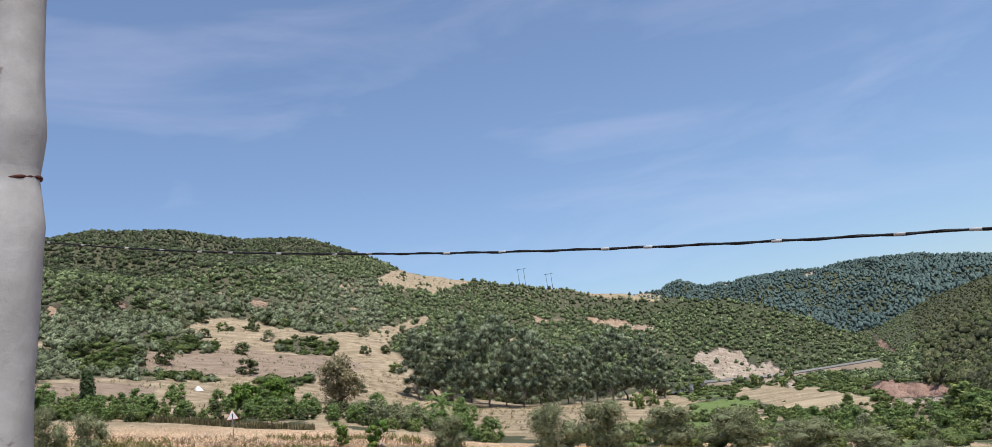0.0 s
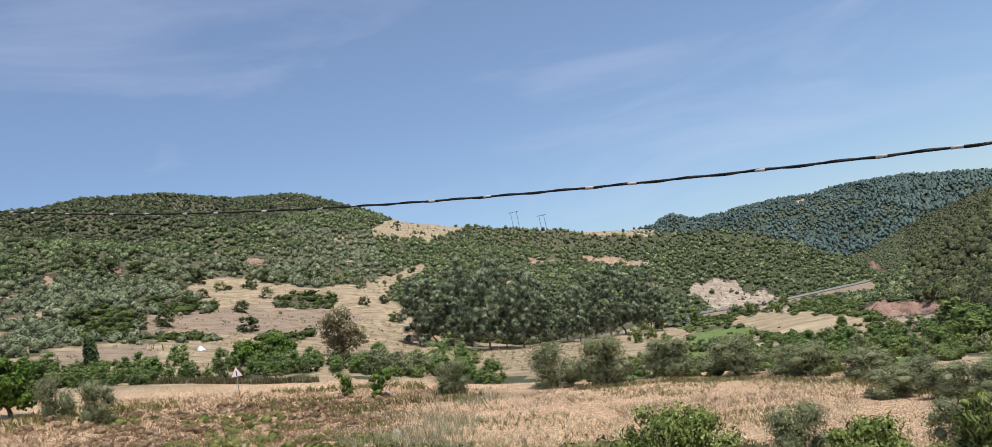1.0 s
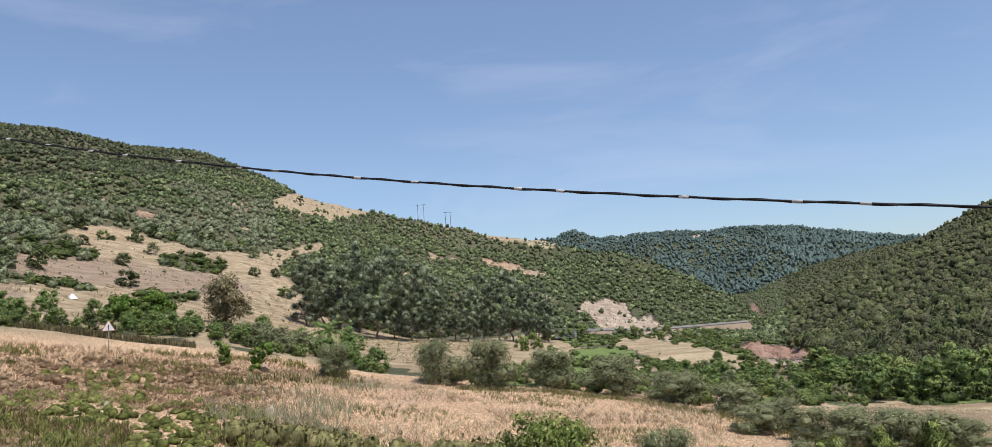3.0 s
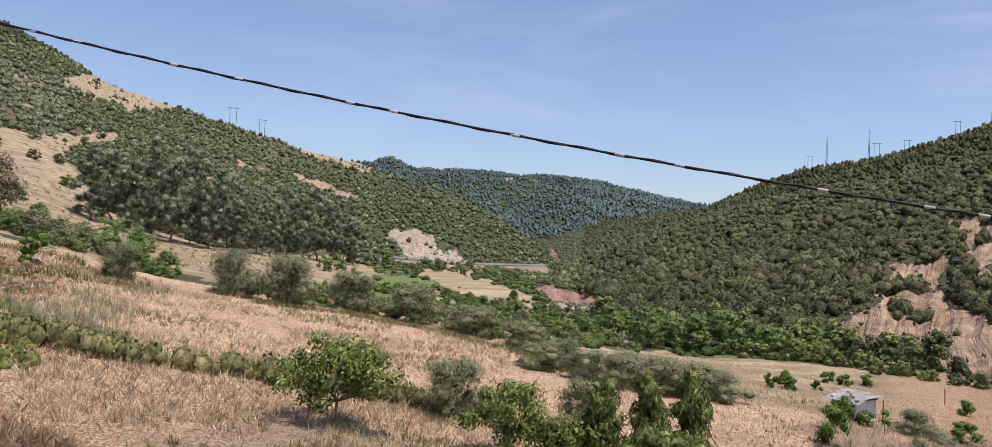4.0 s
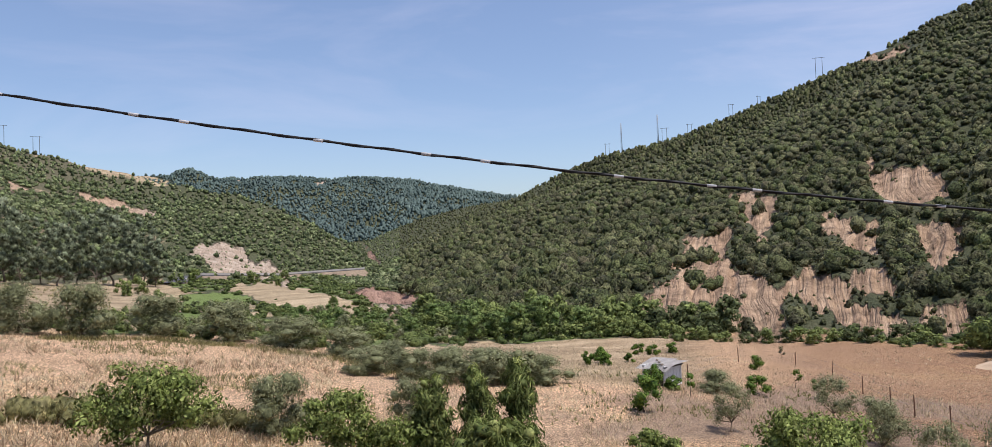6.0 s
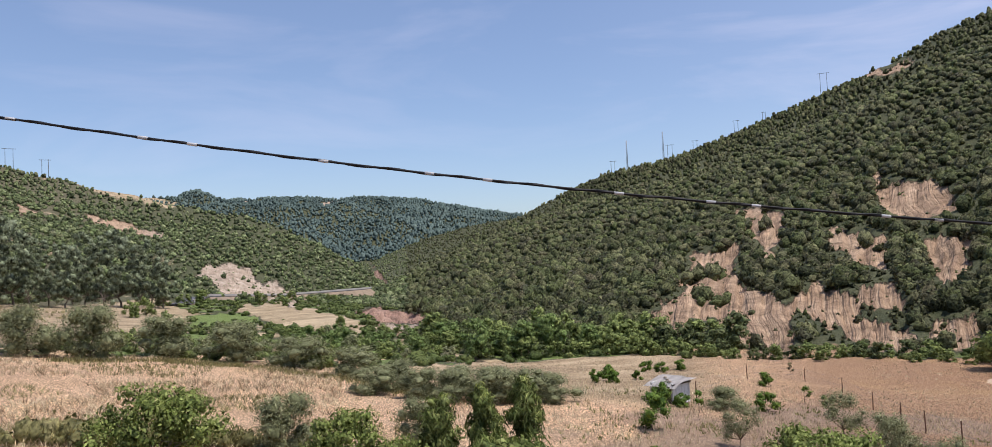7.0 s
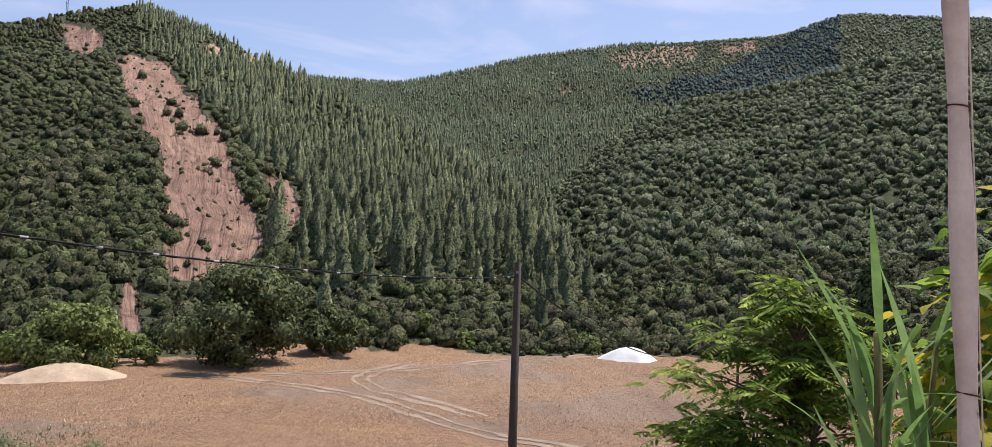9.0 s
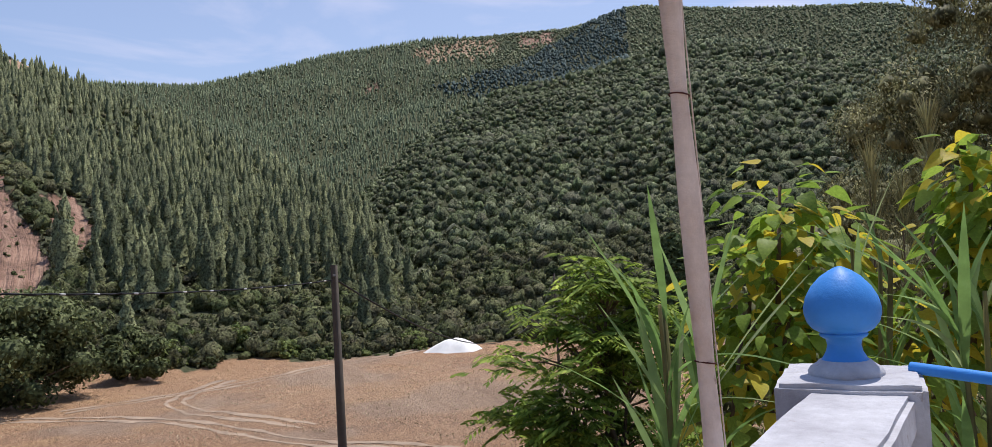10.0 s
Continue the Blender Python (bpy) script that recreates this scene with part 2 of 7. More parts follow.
def ground_build(t, bsdf):
    cover = t.nodes.new("ShaderNodeAttribute")
    cover.attribute_name = "cover"
    parts = t.nodes.new("ShaderNodeSeparateColor")
    t.links.new(cover.outputs["Color"], parts.inputs[0])
    straw_w, bare_w, red_w = parts.outputs[0], parts.outputs[1], parts.outputs[2]
    green_w = cover.outputs["Alpha"]
    big, mid_n, fine = noise_node(t, 0.035, 6), noise_node(t, 0.35, 6, 0.7), noise_node(t, 3.2, 8, 0.8)
    brush = mix(t, 0.5, ramp(t, mid_n, [(0.36, (0.035, 0.045, 0.02)), (0.48, (0.07, 0.082, 0.036)), (0.58, (0.10, 0.10, 0.05)), (0.70, (0.14, 0.125, 0.07))]),
                ramp(t, big, [(0.3, (0.055, 0.07, 0.032)), (0.7, (0.105, 0.11, 0.058))]))
    brush = mix(t, 0.45, brush, ramp(t, noise_node(t, 1.3, 6, 0.75), [(0.38, (0.02, 0.026, 0.012)), (0.5, (0.075, 0.08, 0.04)), (0.66, (0.18, 0.16, 0.095))]))
    straw = mix(t, 0.36, ramp(t, fine, [(0.3, (0.12, 0.068, 0.045)), (0.5, (0.41, 0.275, 0.185)), (0.7, (0.70, 0.51, 0.36))]),
                ramp(t, mid_n, [(0.3, (0.23, 0.14, 0.095)), (0.5, (0.41, 0.275, 0.18)), (0.72, (0.51, 0.365, 0.235))]))
    straw = mix(t, 0.35, straw, ramp(t, big, [(0.35, (0.31, 0.185, 0.135)), (0.6, (0.54, 0.39, 0.265))]))
    c0 = t.nodes.new("ShaderNodeTexCoord")
    rows = t.nodes.new("ShaderNodeMapping")
    rows.inputs["Rotation"].default_value = (0, 0, radians(28))
    rows.inputs["Scale"].default_value = (0.4, 2.6, 1.0)
    row_n = node(t, "ShaderNodeTexNoise", Scale=1.0, Detail=5.0, Roughness=0.65, Distortion=0.6)
    t.links.new(c0.outputs["Object"], rows.inputs["Vector"])
    t.links.new(rows.outputs[0], row_n.inputs["Vector"])
    straw = mix(t, 0.26, straw, ramp(t, row_n.outputs["Fac"], [(0.33, (0.20, 0.125, 0.085)), (0.5, (0.46, 0.32, 0.21)), (0.66, (0.70, 0.54, 0.38))]))
    furrows = t.nodes.new("ShaderNodeMapping")
    furrows.inputs["Rotation"].default_value = (0, 0, radians(-14))
    furrows.inputs["Scale"].default_value = (0.02, 0.28, 1.0)
    furrow_n = node(t, "ShaderNodeTexNoise", Scale=1.0, Detail=6.0, Roughness=0.7, Distortion=0.4)
    t.links.new(c0.outputs["Object"], furrows.inputs["Vector"])
    t.links.new(furrows.outputs[0], furrow_n.inputs["Vector"])
    worn_rows = t.nodes.new("ShaderNodeMapping")
    worn_rows.inputs["Rotation"].default_value = (0, 0, radians(8))
    worn_rows.inputs["Scale"].default_value = (0.16, 0.07, 1.0)
    worn_n = node(t, "ShaderNodeTexNoise", Scale=1.0, Detail=7.0, Roughness=0.72, Distortion=0.5)
    t.links.new(c0.outputs["Object"], worn_rows.inputs["Vector"])
    t.links.new(worn_rows.outputs[0], worn_n.inputs["Vector"])
    straw = mix(t, ramp(t, worn_n.outputs["Fac"], [(0.52, (0, 0, 0)), (0.66, (0.55, 0.55, 0.55))]), straw, (0.33, 0.235, 0.18))
    straw = mix(t, ramp(t, worn_n.outputs["Fac"], [(0.34, (0.5, 0.5, 0.5)), (0.45, (0, 0, 0))]), straw, (0.55, 0.40, 0.235))
    stems = noise_node(t, 9.5, 5.0, 0.75)
    straw = mix(t, 1.0, straw, ramp(t, stems, [(0.39, (0.22, 0.17, 0.14)), (0.48, (0.95, 0.92, 0.89)), (0.57, (2.5, 2.5, 2.5))]), "MULTIPLY")
    straw = mix(t, 1.0, straw, (1.12, 1.10, 1.02), "MULTIPLY")
    bare = mix(t, 0.5, ramp(t, mid_n, [(0.34, (0.16, 0.105, 0.07)), (0.5, (0.42, 0.31, 0.22)), (0.66, (0.64, 0.50, 0.38))]), ramp(t, fine, [(0.3, (0.24, 0.165, 0.115)), (0.7, (0.56, 0.42, 0.32))]))
    red = mix(t, 0.5, ramp(t, mid_n, [(0.3, (0.23, 0.13, 0.09)), (0.7, (0.41, 0.255, 0.185))]), ramp(t, fine, [(0.3, (0.18, 0.105, 0.075)), (0.7, (0.40, 0.26, 0.19))]))
    green = mix(t, 0.5, ramp(t, mid_n, [(0.3, (0.12, 0.19, 0.04)), (0.7, (0.26, 0.36, 0.10))]), ramp(t, fine, [(0.3, (0.04, 0.06, 0.02)), (0.5, (0.12, 0.15, 0.05)), (0.7, (0.34, 0.33, 0.15))]))
    # rills run straight down the open earth
    fall = t.nodes.new("ShaderNodeAttribute")
    fall.attribute_name = "fall"
    lines = []
    for sx, sy in ((0.75, 0.035), (0.22, 0.012)):
        m = t.nodes.new("ShaderNodeMapping")
        m.inputs["Scale"].default_value = (sx, sy, 1.0)
        n = node(t, "ShaderNodeTexNoise", Scale=1.0, Detail=4.0, Roughness=0.6, Distortion=0.35)
        t.links.new(fall.outputs["Vector"], m.inputs["Vector"])
        t.links.new(m.outputs[0], n.inputs["Vector"])
        lines.append(n.outputs["Fac"])
    rill = math_node(t, "ADD", math_node(t, "MULTIPLY", lines[0], 0.55), math_node(t, "MULTIPLY", lines[1], 0.45))
    bare = mix(t, 0.55, bare, ramp(t, rill, [(0.36, (0.17, 0.115, 0.08)), (0.47, (0.36, 0.26, 0.18)), (0.56, (0.52, 0.40, 0.29)), (0.66, (0.60, 0.48, 0.37))]))
    red = mix(t, 0.55, red, ramp(t, rill, [(0.36, (0.14, 0.08, 0.055)), (0.5, (0.33, 0.20, 0.145)), (0.64, (0.50, 0.335, 0.245))]))
    crags = ramp(t, noise_node(t, 0.16, 8.0, 0.82), [(0.36, (0.42, 0.40, 0.38)), (0.5, (1, 1, 1)), (0.62, (1.3, 1.3, 1.3))])
    bare = mix(t, 1.0, bare, (0.96, 0.89, 0.81), "MULTIPLY")
    bare, red = mix(t, 1.0, bare, crags, "MULTIPLY"), mix(t, 0.8, red, crags, "MULTIPLY")
    soil = t.nodes.new("ShaderNodeAttribute")
    soil.attribute_name = "soil"
    chalk = ramp(t, noise_node(t, 0.22, 9.0, 0.85), [(0.38, (0.13, 0.105, 0.08)), (0.46, (0.33, 0.27, 0.21)), (0.53, (0.48, 0.40, 0.32)), (0.62, (0.60, 0.52, 0.43))])
    bare = mix(t, math_node(t, "MULTIPLY", soil.outputs["Alpha"], 0.7), bare, chalk)
    edge = math_node(t, "MULTIPLY", math_node(t, "SUBTRACT", mid_n, 0.5), 0.9)

    def crisp(w):
        n = t.nodes.new("ShaderNodeMapRange")
        n.inputs["From Min"].default_value, n.inputs["From Max"].default_value = 0.4, 0.6
        t.links.new(math_node(t, "ADD", w, edge), n.inputs["Value"])
        return n.outputs[0]
    worn = t.nodes.new("ShaderNodeSeparateColor")
    t.links.new(soil.outputs["Color"], worn.inputs[0])
    dry = mix(t, 0.5, ramp(t, noise_node(t, 0.16, 7, 0.72), [(0.36, (0.17, 0.13, 0.07)), (0.5, (0.37, 0.285, 0.17)), (0.62, (0.50, 0.40, 0.26))]), ramp(t, fine, [(0.3, (0.18, 0.135, 0.08)), (0.5, (0.40, 0.31, 0.19)), (0.7, (0.58, 0.46, 0.30))]))
    dry = mix(t, 1.0, dry, ramp(t, stems, [(0.37, (0.46, 0.42, 0.38)), (0.5, (1.0, 0.97, 0.92)), (0.6, (1.65, 1.6, 1.55))]), "MULTIPLY")
    dry = mix(t, 0.45, dry, ramp(t, furrow_n.outputs["Fac"], [(0.40, (0.11, 0.085, 0.055)), (0.5, (0.33, 0.265, 0.175)), (0.6, (0.60, 0.49, 0.34))]))
    straw = mix(t, worn.outputs[2], straw, dry)
    straw = mix(t, worn.outputs[1], straw, mix(t, 1.0, straw, (0.515, 0.47, 0.44), "MULTIPLY"))
    c = mix(t, crisp(straw_w), brush, straw)
    c = mix(t, crisp(green_w), c, green)
    c = mix(t, crisp(bare_w), c, bare)
    c = mix(t, crisp(red_w), c, red)
    fallow = mix(t, 0.5, ramp(t, mid_n, [(0.3, (0.17, 0.11, 0.08)), (0.7, (0.35, 0.245, 0.175))]), ramp(t, fine, [(0.34, (0.07, 0.045, 0.035)), (0.5, (0.27, 0.19, 0.14)), (0.66, (0.58, 0.43, 0.31))]))
    fallow = mix(t, 0.3, fallow, ramp(t, furrow_n.outputs["Fac"], [(0.36, (0.16, 0.12, 0.085)), (0.5, (0.33, 0.26, 0.185)), (0.64, (0.50, 0.40, 0.30))]))
    c = mix(t, math_node(t, "MULTIPLY", worn.outputs[0], 0.9), c, fallow)
    t.links.new(c, bsdf.inputs["Base Color"])
    torn_w = math_node(t, "MAXIMUM", crisp(bare_w), crisp(red_w))
    h = math_node(t, "ADD", math_node(t, "MULTIPLY", mid_n, math_node(t, "SUBTRACT", 1.0, math_node(t, "MULTIPLY", crisp(straw_w), 0.85))), math_node(t, "MULTIPLY", fine, 0.3))
    h = math_node(t, "ADD", h, math_node(t, "MULTIPLY", math_node(t, "MULTIPLY", rill, torn_w), 4.0))
    bump(t, bsdf, h, 1.0, 0.8)


GROUND = material("ground_cover", ground_build, 0.95)
# shrubs differ one by one: holm oak, mastic, grey cistus, heather, fresh green arbutus
MIXED = [(0.0, (0.035, 0.045, 0.024)), (0.25, (0.085, 0.105, 0.054)), (0.45, (0.12, 0.15, 0.06)), (0.62, (0.175, 0.17, 0.115)), (0.8, (0.165, 0.215, 0.09)), (1.0, (0.32, 0.34, 0.20))]
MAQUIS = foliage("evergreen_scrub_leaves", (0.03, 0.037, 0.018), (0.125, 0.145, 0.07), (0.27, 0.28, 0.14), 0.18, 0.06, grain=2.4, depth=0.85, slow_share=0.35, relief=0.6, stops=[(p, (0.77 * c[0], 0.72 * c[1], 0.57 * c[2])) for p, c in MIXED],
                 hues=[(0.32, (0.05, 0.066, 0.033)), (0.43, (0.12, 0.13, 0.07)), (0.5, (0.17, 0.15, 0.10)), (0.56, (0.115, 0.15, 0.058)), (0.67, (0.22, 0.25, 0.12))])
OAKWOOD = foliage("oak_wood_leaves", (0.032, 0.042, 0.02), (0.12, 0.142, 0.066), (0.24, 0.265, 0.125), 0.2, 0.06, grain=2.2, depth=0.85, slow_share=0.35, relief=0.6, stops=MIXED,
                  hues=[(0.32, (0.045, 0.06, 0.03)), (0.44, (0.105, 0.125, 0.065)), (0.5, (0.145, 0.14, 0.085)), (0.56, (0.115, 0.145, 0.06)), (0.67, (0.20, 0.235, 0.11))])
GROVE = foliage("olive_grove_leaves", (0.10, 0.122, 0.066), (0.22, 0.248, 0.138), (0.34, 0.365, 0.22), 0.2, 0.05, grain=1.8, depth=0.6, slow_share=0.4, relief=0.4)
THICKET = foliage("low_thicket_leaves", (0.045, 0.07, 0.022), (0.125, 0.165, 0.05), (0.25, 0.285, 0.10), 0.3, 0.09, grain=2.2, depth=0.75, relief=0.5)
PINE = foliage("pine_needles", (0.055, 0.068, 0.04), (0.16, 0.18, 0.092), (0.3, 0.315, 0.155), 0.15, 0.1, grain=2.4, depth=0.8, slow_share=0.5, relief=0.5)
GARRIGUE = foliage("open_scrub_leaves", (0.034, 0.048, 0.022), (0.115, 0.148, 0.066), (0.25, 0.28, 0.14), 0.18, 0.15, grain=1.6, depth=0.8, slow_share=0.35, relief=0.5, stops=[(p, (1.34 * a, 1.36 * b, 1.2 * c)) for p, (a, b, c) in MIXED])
# Pines of the back ridge: blue haze of distance put into the needle colour.
HAZED_PINE = foliage("hazed_pine_needles", (0.065, 0.088, 0.056), (0.155, 0.195, 0.112), (0.27, 0.31, 0.175), 0.25, 0.08, grain=0.8, depth=0.5)
# Back ridge scrub: the paleness of distant haze is mixed into its colour.
HAZED_RIDGE_SCRUB = foliage("hazed_ridge_leaves", (0.085, 0.11, 0.065), (0.215, 0.25, 0.145), (0.37, 0.4, 0.24), 0.2, 0.04, grain=0.9, depth=0.6, slow_share=0.4, relief=0.5)
# Far mountain scrub: distance haze put into the leaf colour as blue.
HAZED_SCRUB = foliage("hazed_scrub_leaves", (0.078, 0.118, 0.112), (0.11, 0.16, 0.146), (0.15, 0.204, 0.18), 0.2, 0.012, grain=0.25, depth=0.3, slow_share=0.6)
# Fold of the ridge: its shade is put into a darker leaf colour.
FOLD_SHADE_SCRUB = foliage("fold_shade_leaves", (0.058, 0.09, 0.092), (0.088, 0.128, 0.122), (0.128, 0.17, 0.155), 0.2, 0.012, grain=0.4, depth=0.4, slow_share=0.5)
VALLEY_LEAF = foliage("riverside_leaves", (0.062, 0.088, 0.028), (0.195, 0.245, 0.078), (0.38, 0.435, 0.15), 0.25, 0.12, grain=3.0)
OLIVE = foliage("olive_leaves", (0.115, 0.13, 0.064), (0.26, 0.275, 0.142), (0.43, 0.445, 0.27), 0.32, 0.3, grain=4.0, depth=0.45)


# ---- ground ----
# Open patches on the slopes: outlines by bearing and rise. Kinds: straw, bare, red, green.
PATCHES = [   # the torn foot of the wooded hill
    ("bare", [(50.4, 2.7), (53.1, 2.4), (52.7, 0.4), (51.9, -0.5), (51.3, 0.8), (50.8, 2.0)]),
    ("bare", [(47.4, -0.7), (49.6, -0.2), (50.1, -0.6), (49.9, -2.3), (51.0, -2.9), (52.5, -3.6), (52.8, -6.6), (50.5, -6.4), (48.4, -4.5), (47.2, -4.1), (46.9, -5.7), (44.3, -4.9), (44.8, -3.9), (46.7, -2.8)]),
    ("bare", [(54.2, -3.5), (55.4, -2.6), (57.2, -3.5), (58.1, -4.8), (59.9, -5.4), (60.5, -6.5), (58.2, -6.6), (56.4, -5.3), (54.6, -4.4)]),
    ("bare", [(56.2, 0.9), (57.9, 1.0), (59.4, 0.2), (58.9, -1.2), (57.1, -0.6), (56.4, -0.2)]),
    ("bare", [(59.1, 4.2), (61.4, 3.9), (64.1, 2.3), (61.4, 1.9), (59.9, 2.2)]),
    ("bare", [(61.5, 0.3), (63.9, -0.2), (63.8, -1.5), (62.7, -2.5), (62.0, -1.1)]),
]
PATCHES += [
    ("bare", [(61.9, -4.9), (64.1, -4.7), (64.2, -6.4), (62.1, -6.4)]),
    ("bare", [(57.6, -2.7), (59.8, -2.5), (60.0, -4.1), (58.3, -3.7)]),
    ("bare", [(58.2, 10.9), (61.1, 11.6), (62.4, 11.4), (59.8, 10.7)]),
    ("bare", [(45.9, 6.9), (47.5, 7.6), (48.5, 7.7), (46.7, 7.0)]),
    ("red", [(69.8, 12.0), (72.0, 12.2), (73.4, 11.4), (74.6, 9.6), (77.1, 7.4), (77.8, 5.2), (77.9, 3.8), (79.0, 2.5), (79.7, 0.3), (79.1, -1.5), (76.0, -2.0), (73.6, -2.1), (73.5, 0.1), (73.7, 2.4), (72.9, 6.0), (71.2, 8.7), (70.3, 10.6)]),
    ("red", [(66.7, 13.6), (68.3, 13.7), (68.9, 13.0), (68.4, 11.8), (67.0, 11.9)]),
    ("red", [(78.9, 5.2), (80.7, 4.8), (81.9, 3.9), (82.1, 2.1), (81.2, 0.7), (80.3, 2.6), (79.2, 3.9)]),
    ("bare", [(75.0, 13.3), (76.8, 13.3), (76.3, 12.6), (75.0, 12.6)]),
    ("bare", [(77.4, 13.3), (79.2, 13.0), (79.2, 12.4), (77.7, 12.8)]),
    ("red", [(70.6, -2.7), (72.1, -2.6), (72.5, -5.8), (71.2, -5.9)]),
]
PATCHES += [   # under the back ridge
    ("bare", [(103.2, 14.3), (105.2, 14.6), (107.9, 14.8), (109.6, 14.8), (110.5, 14.2), (107.9, 13.5), (105.3, 13.4), (103.7, 13.7)]),
    ("red", [(110.9, 14.6), (113.0, 15.0), (114.9, 15.0), (113.9, 14.3), (111.8, 13.7)]),
    ("red", [(99.7, 12.0), (101.0, 12.1), (101.5, 11.5), (100.1, 11.4)]),
]
PATCHES += [   # dry fields on the far side
    ("straw", [(-24.0, 5.5), (-22.9, 5.7), (-21.3, 5.7), (-19.3, 5.7), (-21.4, 6.4), (-21.7, 7.0), (-20.2, 7.4), (-18.0, 7.3), (-15.5, 6.4), (-13.3, 5.7), (-10.2, 5.3), (-8.1, 5.4), (-5.2, 5.9), (-4.9, 5.4), (-7.0, 4.8), (-7.9, 4.1), (-6.7, 2.9), (-5.6, 1.5), (-5.3, -0.2), (-6.4, -0.9), (-14.1, 0.1), (-22.4, 1.3), (-30.1, 3.3), (-30.2, 4.3), (-27.4, 4.4), (-23.9, 3.7), (-21.4, 3.5), (-23.9, 4.7)]),
    ("brush", [(-24.1, 6.6), (-22.8, 6.6), (-19.7, 6.0), (-19.2, 5.2), (-21.6, 5.3), (-23.4, 5.9)]),
    ("brush", [(-15.6, 5.5), (-13.3, 5.5), (-11.4, 4.6), (-11.8, 4.0), (-13.9, 4.2), (-15.5, 4.9)]),
    ("brush", [(-28.6, 5.9), (-26.2, 6.8), (-24.8, 5.8), (-24.3, 4.5), (-27.1, 4.7), (-28.6, 5.4)]),
    ("brush", [(-24.1, 4.3), (-19.6, 3.6), (-19.3, 3.2), (-23.5, 3.8)]),
    ("brush", [(-17.1, 3.0), (-13.7, 2.7), (-13.0, 2.1), (-16.8, 2.5)]),
    ("red", [(-25.7, 9.2), (-24.5, 9), (-24.5, 8.6), (-25.7, 8.8)]),
    ("bare", [(-29.5, 8.8), (-28.5, 9.2), (-28.7, 8.2)]),
    ("bare", [(-16.8, 8.5), (-15.4, 8.4), (-15.6, 7.9), (-16.9, 8)]),
]
PATCHES += [   # open places on the low ridge, and the cutting above the road
    ("straw", [(-8.2, 9.0), (-6.3, 9.4), (-3.7, 8.8), (-0.5, 8.1), (-2.0, 7.6), (-3.9, 7.6), (-4.4, 7.1), (-5.7, 7.8), (-7.9, 8.4)]),
    ("straw", [(5.3, 6.4), (7.7, 6.1), (11.9, 4.9), (11.8, 4.5), (9.1, 5), (6.7, 5.6)]),
    ("bare", [(5.9, 4.2), (8.5, 3.6), (11.6, 2.6), (9.9, 2.6), (6.5, 3.7)]),
    ("bare", [(2.1, 5), (3.7, 4.4), (3.9, 4.1), (2.8, 4.3)]),
    ("bare", [(13.0, 0.3), (14.5, 0.9), (15.8, 0.6), (16.4, -0.2), (17.3, -0.8), (19.5, -1.6), (19.9, -2.5), (18.2, -2.4), (16.7, -1.9), (15.1, -1.7), (13.6, -0.9)]),
    ("red", [(24.0, 0.6), (25.0, 0.1), (25.9, -1.4), (24.8, -0.9)]),
]
PATCHES += [   # the valley floor
    ("green", [(12.5, -3.0), (14.3, -2.8), (16.0, -3.3), (15.5, -3.9), (12.8, -3.7)]),
    ("straw", [(24.4, -7), (34, -7.1), (34, -9), (28, -9.2), (24.8, -7.6)]),
    ("straw", [(14.8, -2.3), (16.6, -2.2), (19.0, -2.6), (21.9, -3.4), (24.4, -4.0), (21.8, -4.3), (16.4, -3.3)]),
    ("straw", [(-7, 1.2), (-0.4, -0.9), (4, -1.6), (11, -1.4), (12.2, -2.6), (12.2, -3.6), (8, -3.6), (4, -3.3), (-3, -2.4)]),
    ("bare", [(21.2, 4.75), (22.6, 4.8), (22, 4.5), (21.4, 4.5)]),
    ("bare", [(15.6, 4.95), (16.9, 5.0), (16.7, 4.8), (15.8, 4.8)]),
]
# the torn river bank and its gravel bed
PATCHES += [("red", [(22.9, -2.85), (24.0, -2.8), (25.2, -2.95), (26.4, -3.1), (27.6, -3.35), (28.8, -3.6), (28.7, -4.1), (27.6, -4.05), (26.2, -3.85), (24.8, -3.7), (23.4, -3.3)]),
            ("bare", [(24.0, -3.55), (25.0, -3.75), (26.3, -3.95), (27.8, -4.15), (27.5, -4.55), (26.8, -4.95), (25.9, -4.9), (26.0, -4.4), (24.9, -4.1)])]


def widened(outline, by):
    ca, ce = (sum(q[k] for q in outline) / len(outline) for k in (0, 1))
    return [(ca + (a - ca) * by, ce + (e - ce) * by) for a, e in outline]


PATCHES = [(kind, widened(o, 1.22) if kind == "bare" and 44 < o[0][0] < 65 and o[0][1] < 5 else o) for kind, o in PATCHES]
TRACKS = [[(48, -14), (59.5, -5.5), (63.4, -2.8), (73.0, 2.5), (81.6, 10.3), (86.3, 17.4), (86.8, 24)],
          [(66.7, -6.1), (71.7, -2.6), (80.0, 2.8), (87.4, 5.1), (96.7, 3.4), (102.7, -0.3)],
          [(89.2, 15.4), (92.1, 8.9), (100.9, -4.3), (110.0, -22.2), (113.3, -28.3)]]
PLOUGHED = [[(-23.8, 5.6), (-21.9, 5.8), (-17.9, 5.2), (-13.5, 4.2), (-10.4, 3.6), (-9.4, 2.8), (-12.2, 2.6), (-15.2, 2.9), (-19.6, 3.6), (-23.1, 4.3), (-24.1, 5.0)],
            [(-29.9, 4.2), (-27.1, 4.2), (-23.2, 3.4), (-23.6, 2.9), (-27.3, 3.1), (-29.8, 3.6)]]
KINDS = {"straw": 0, "bare": 1, "red": 2, "green": 3}


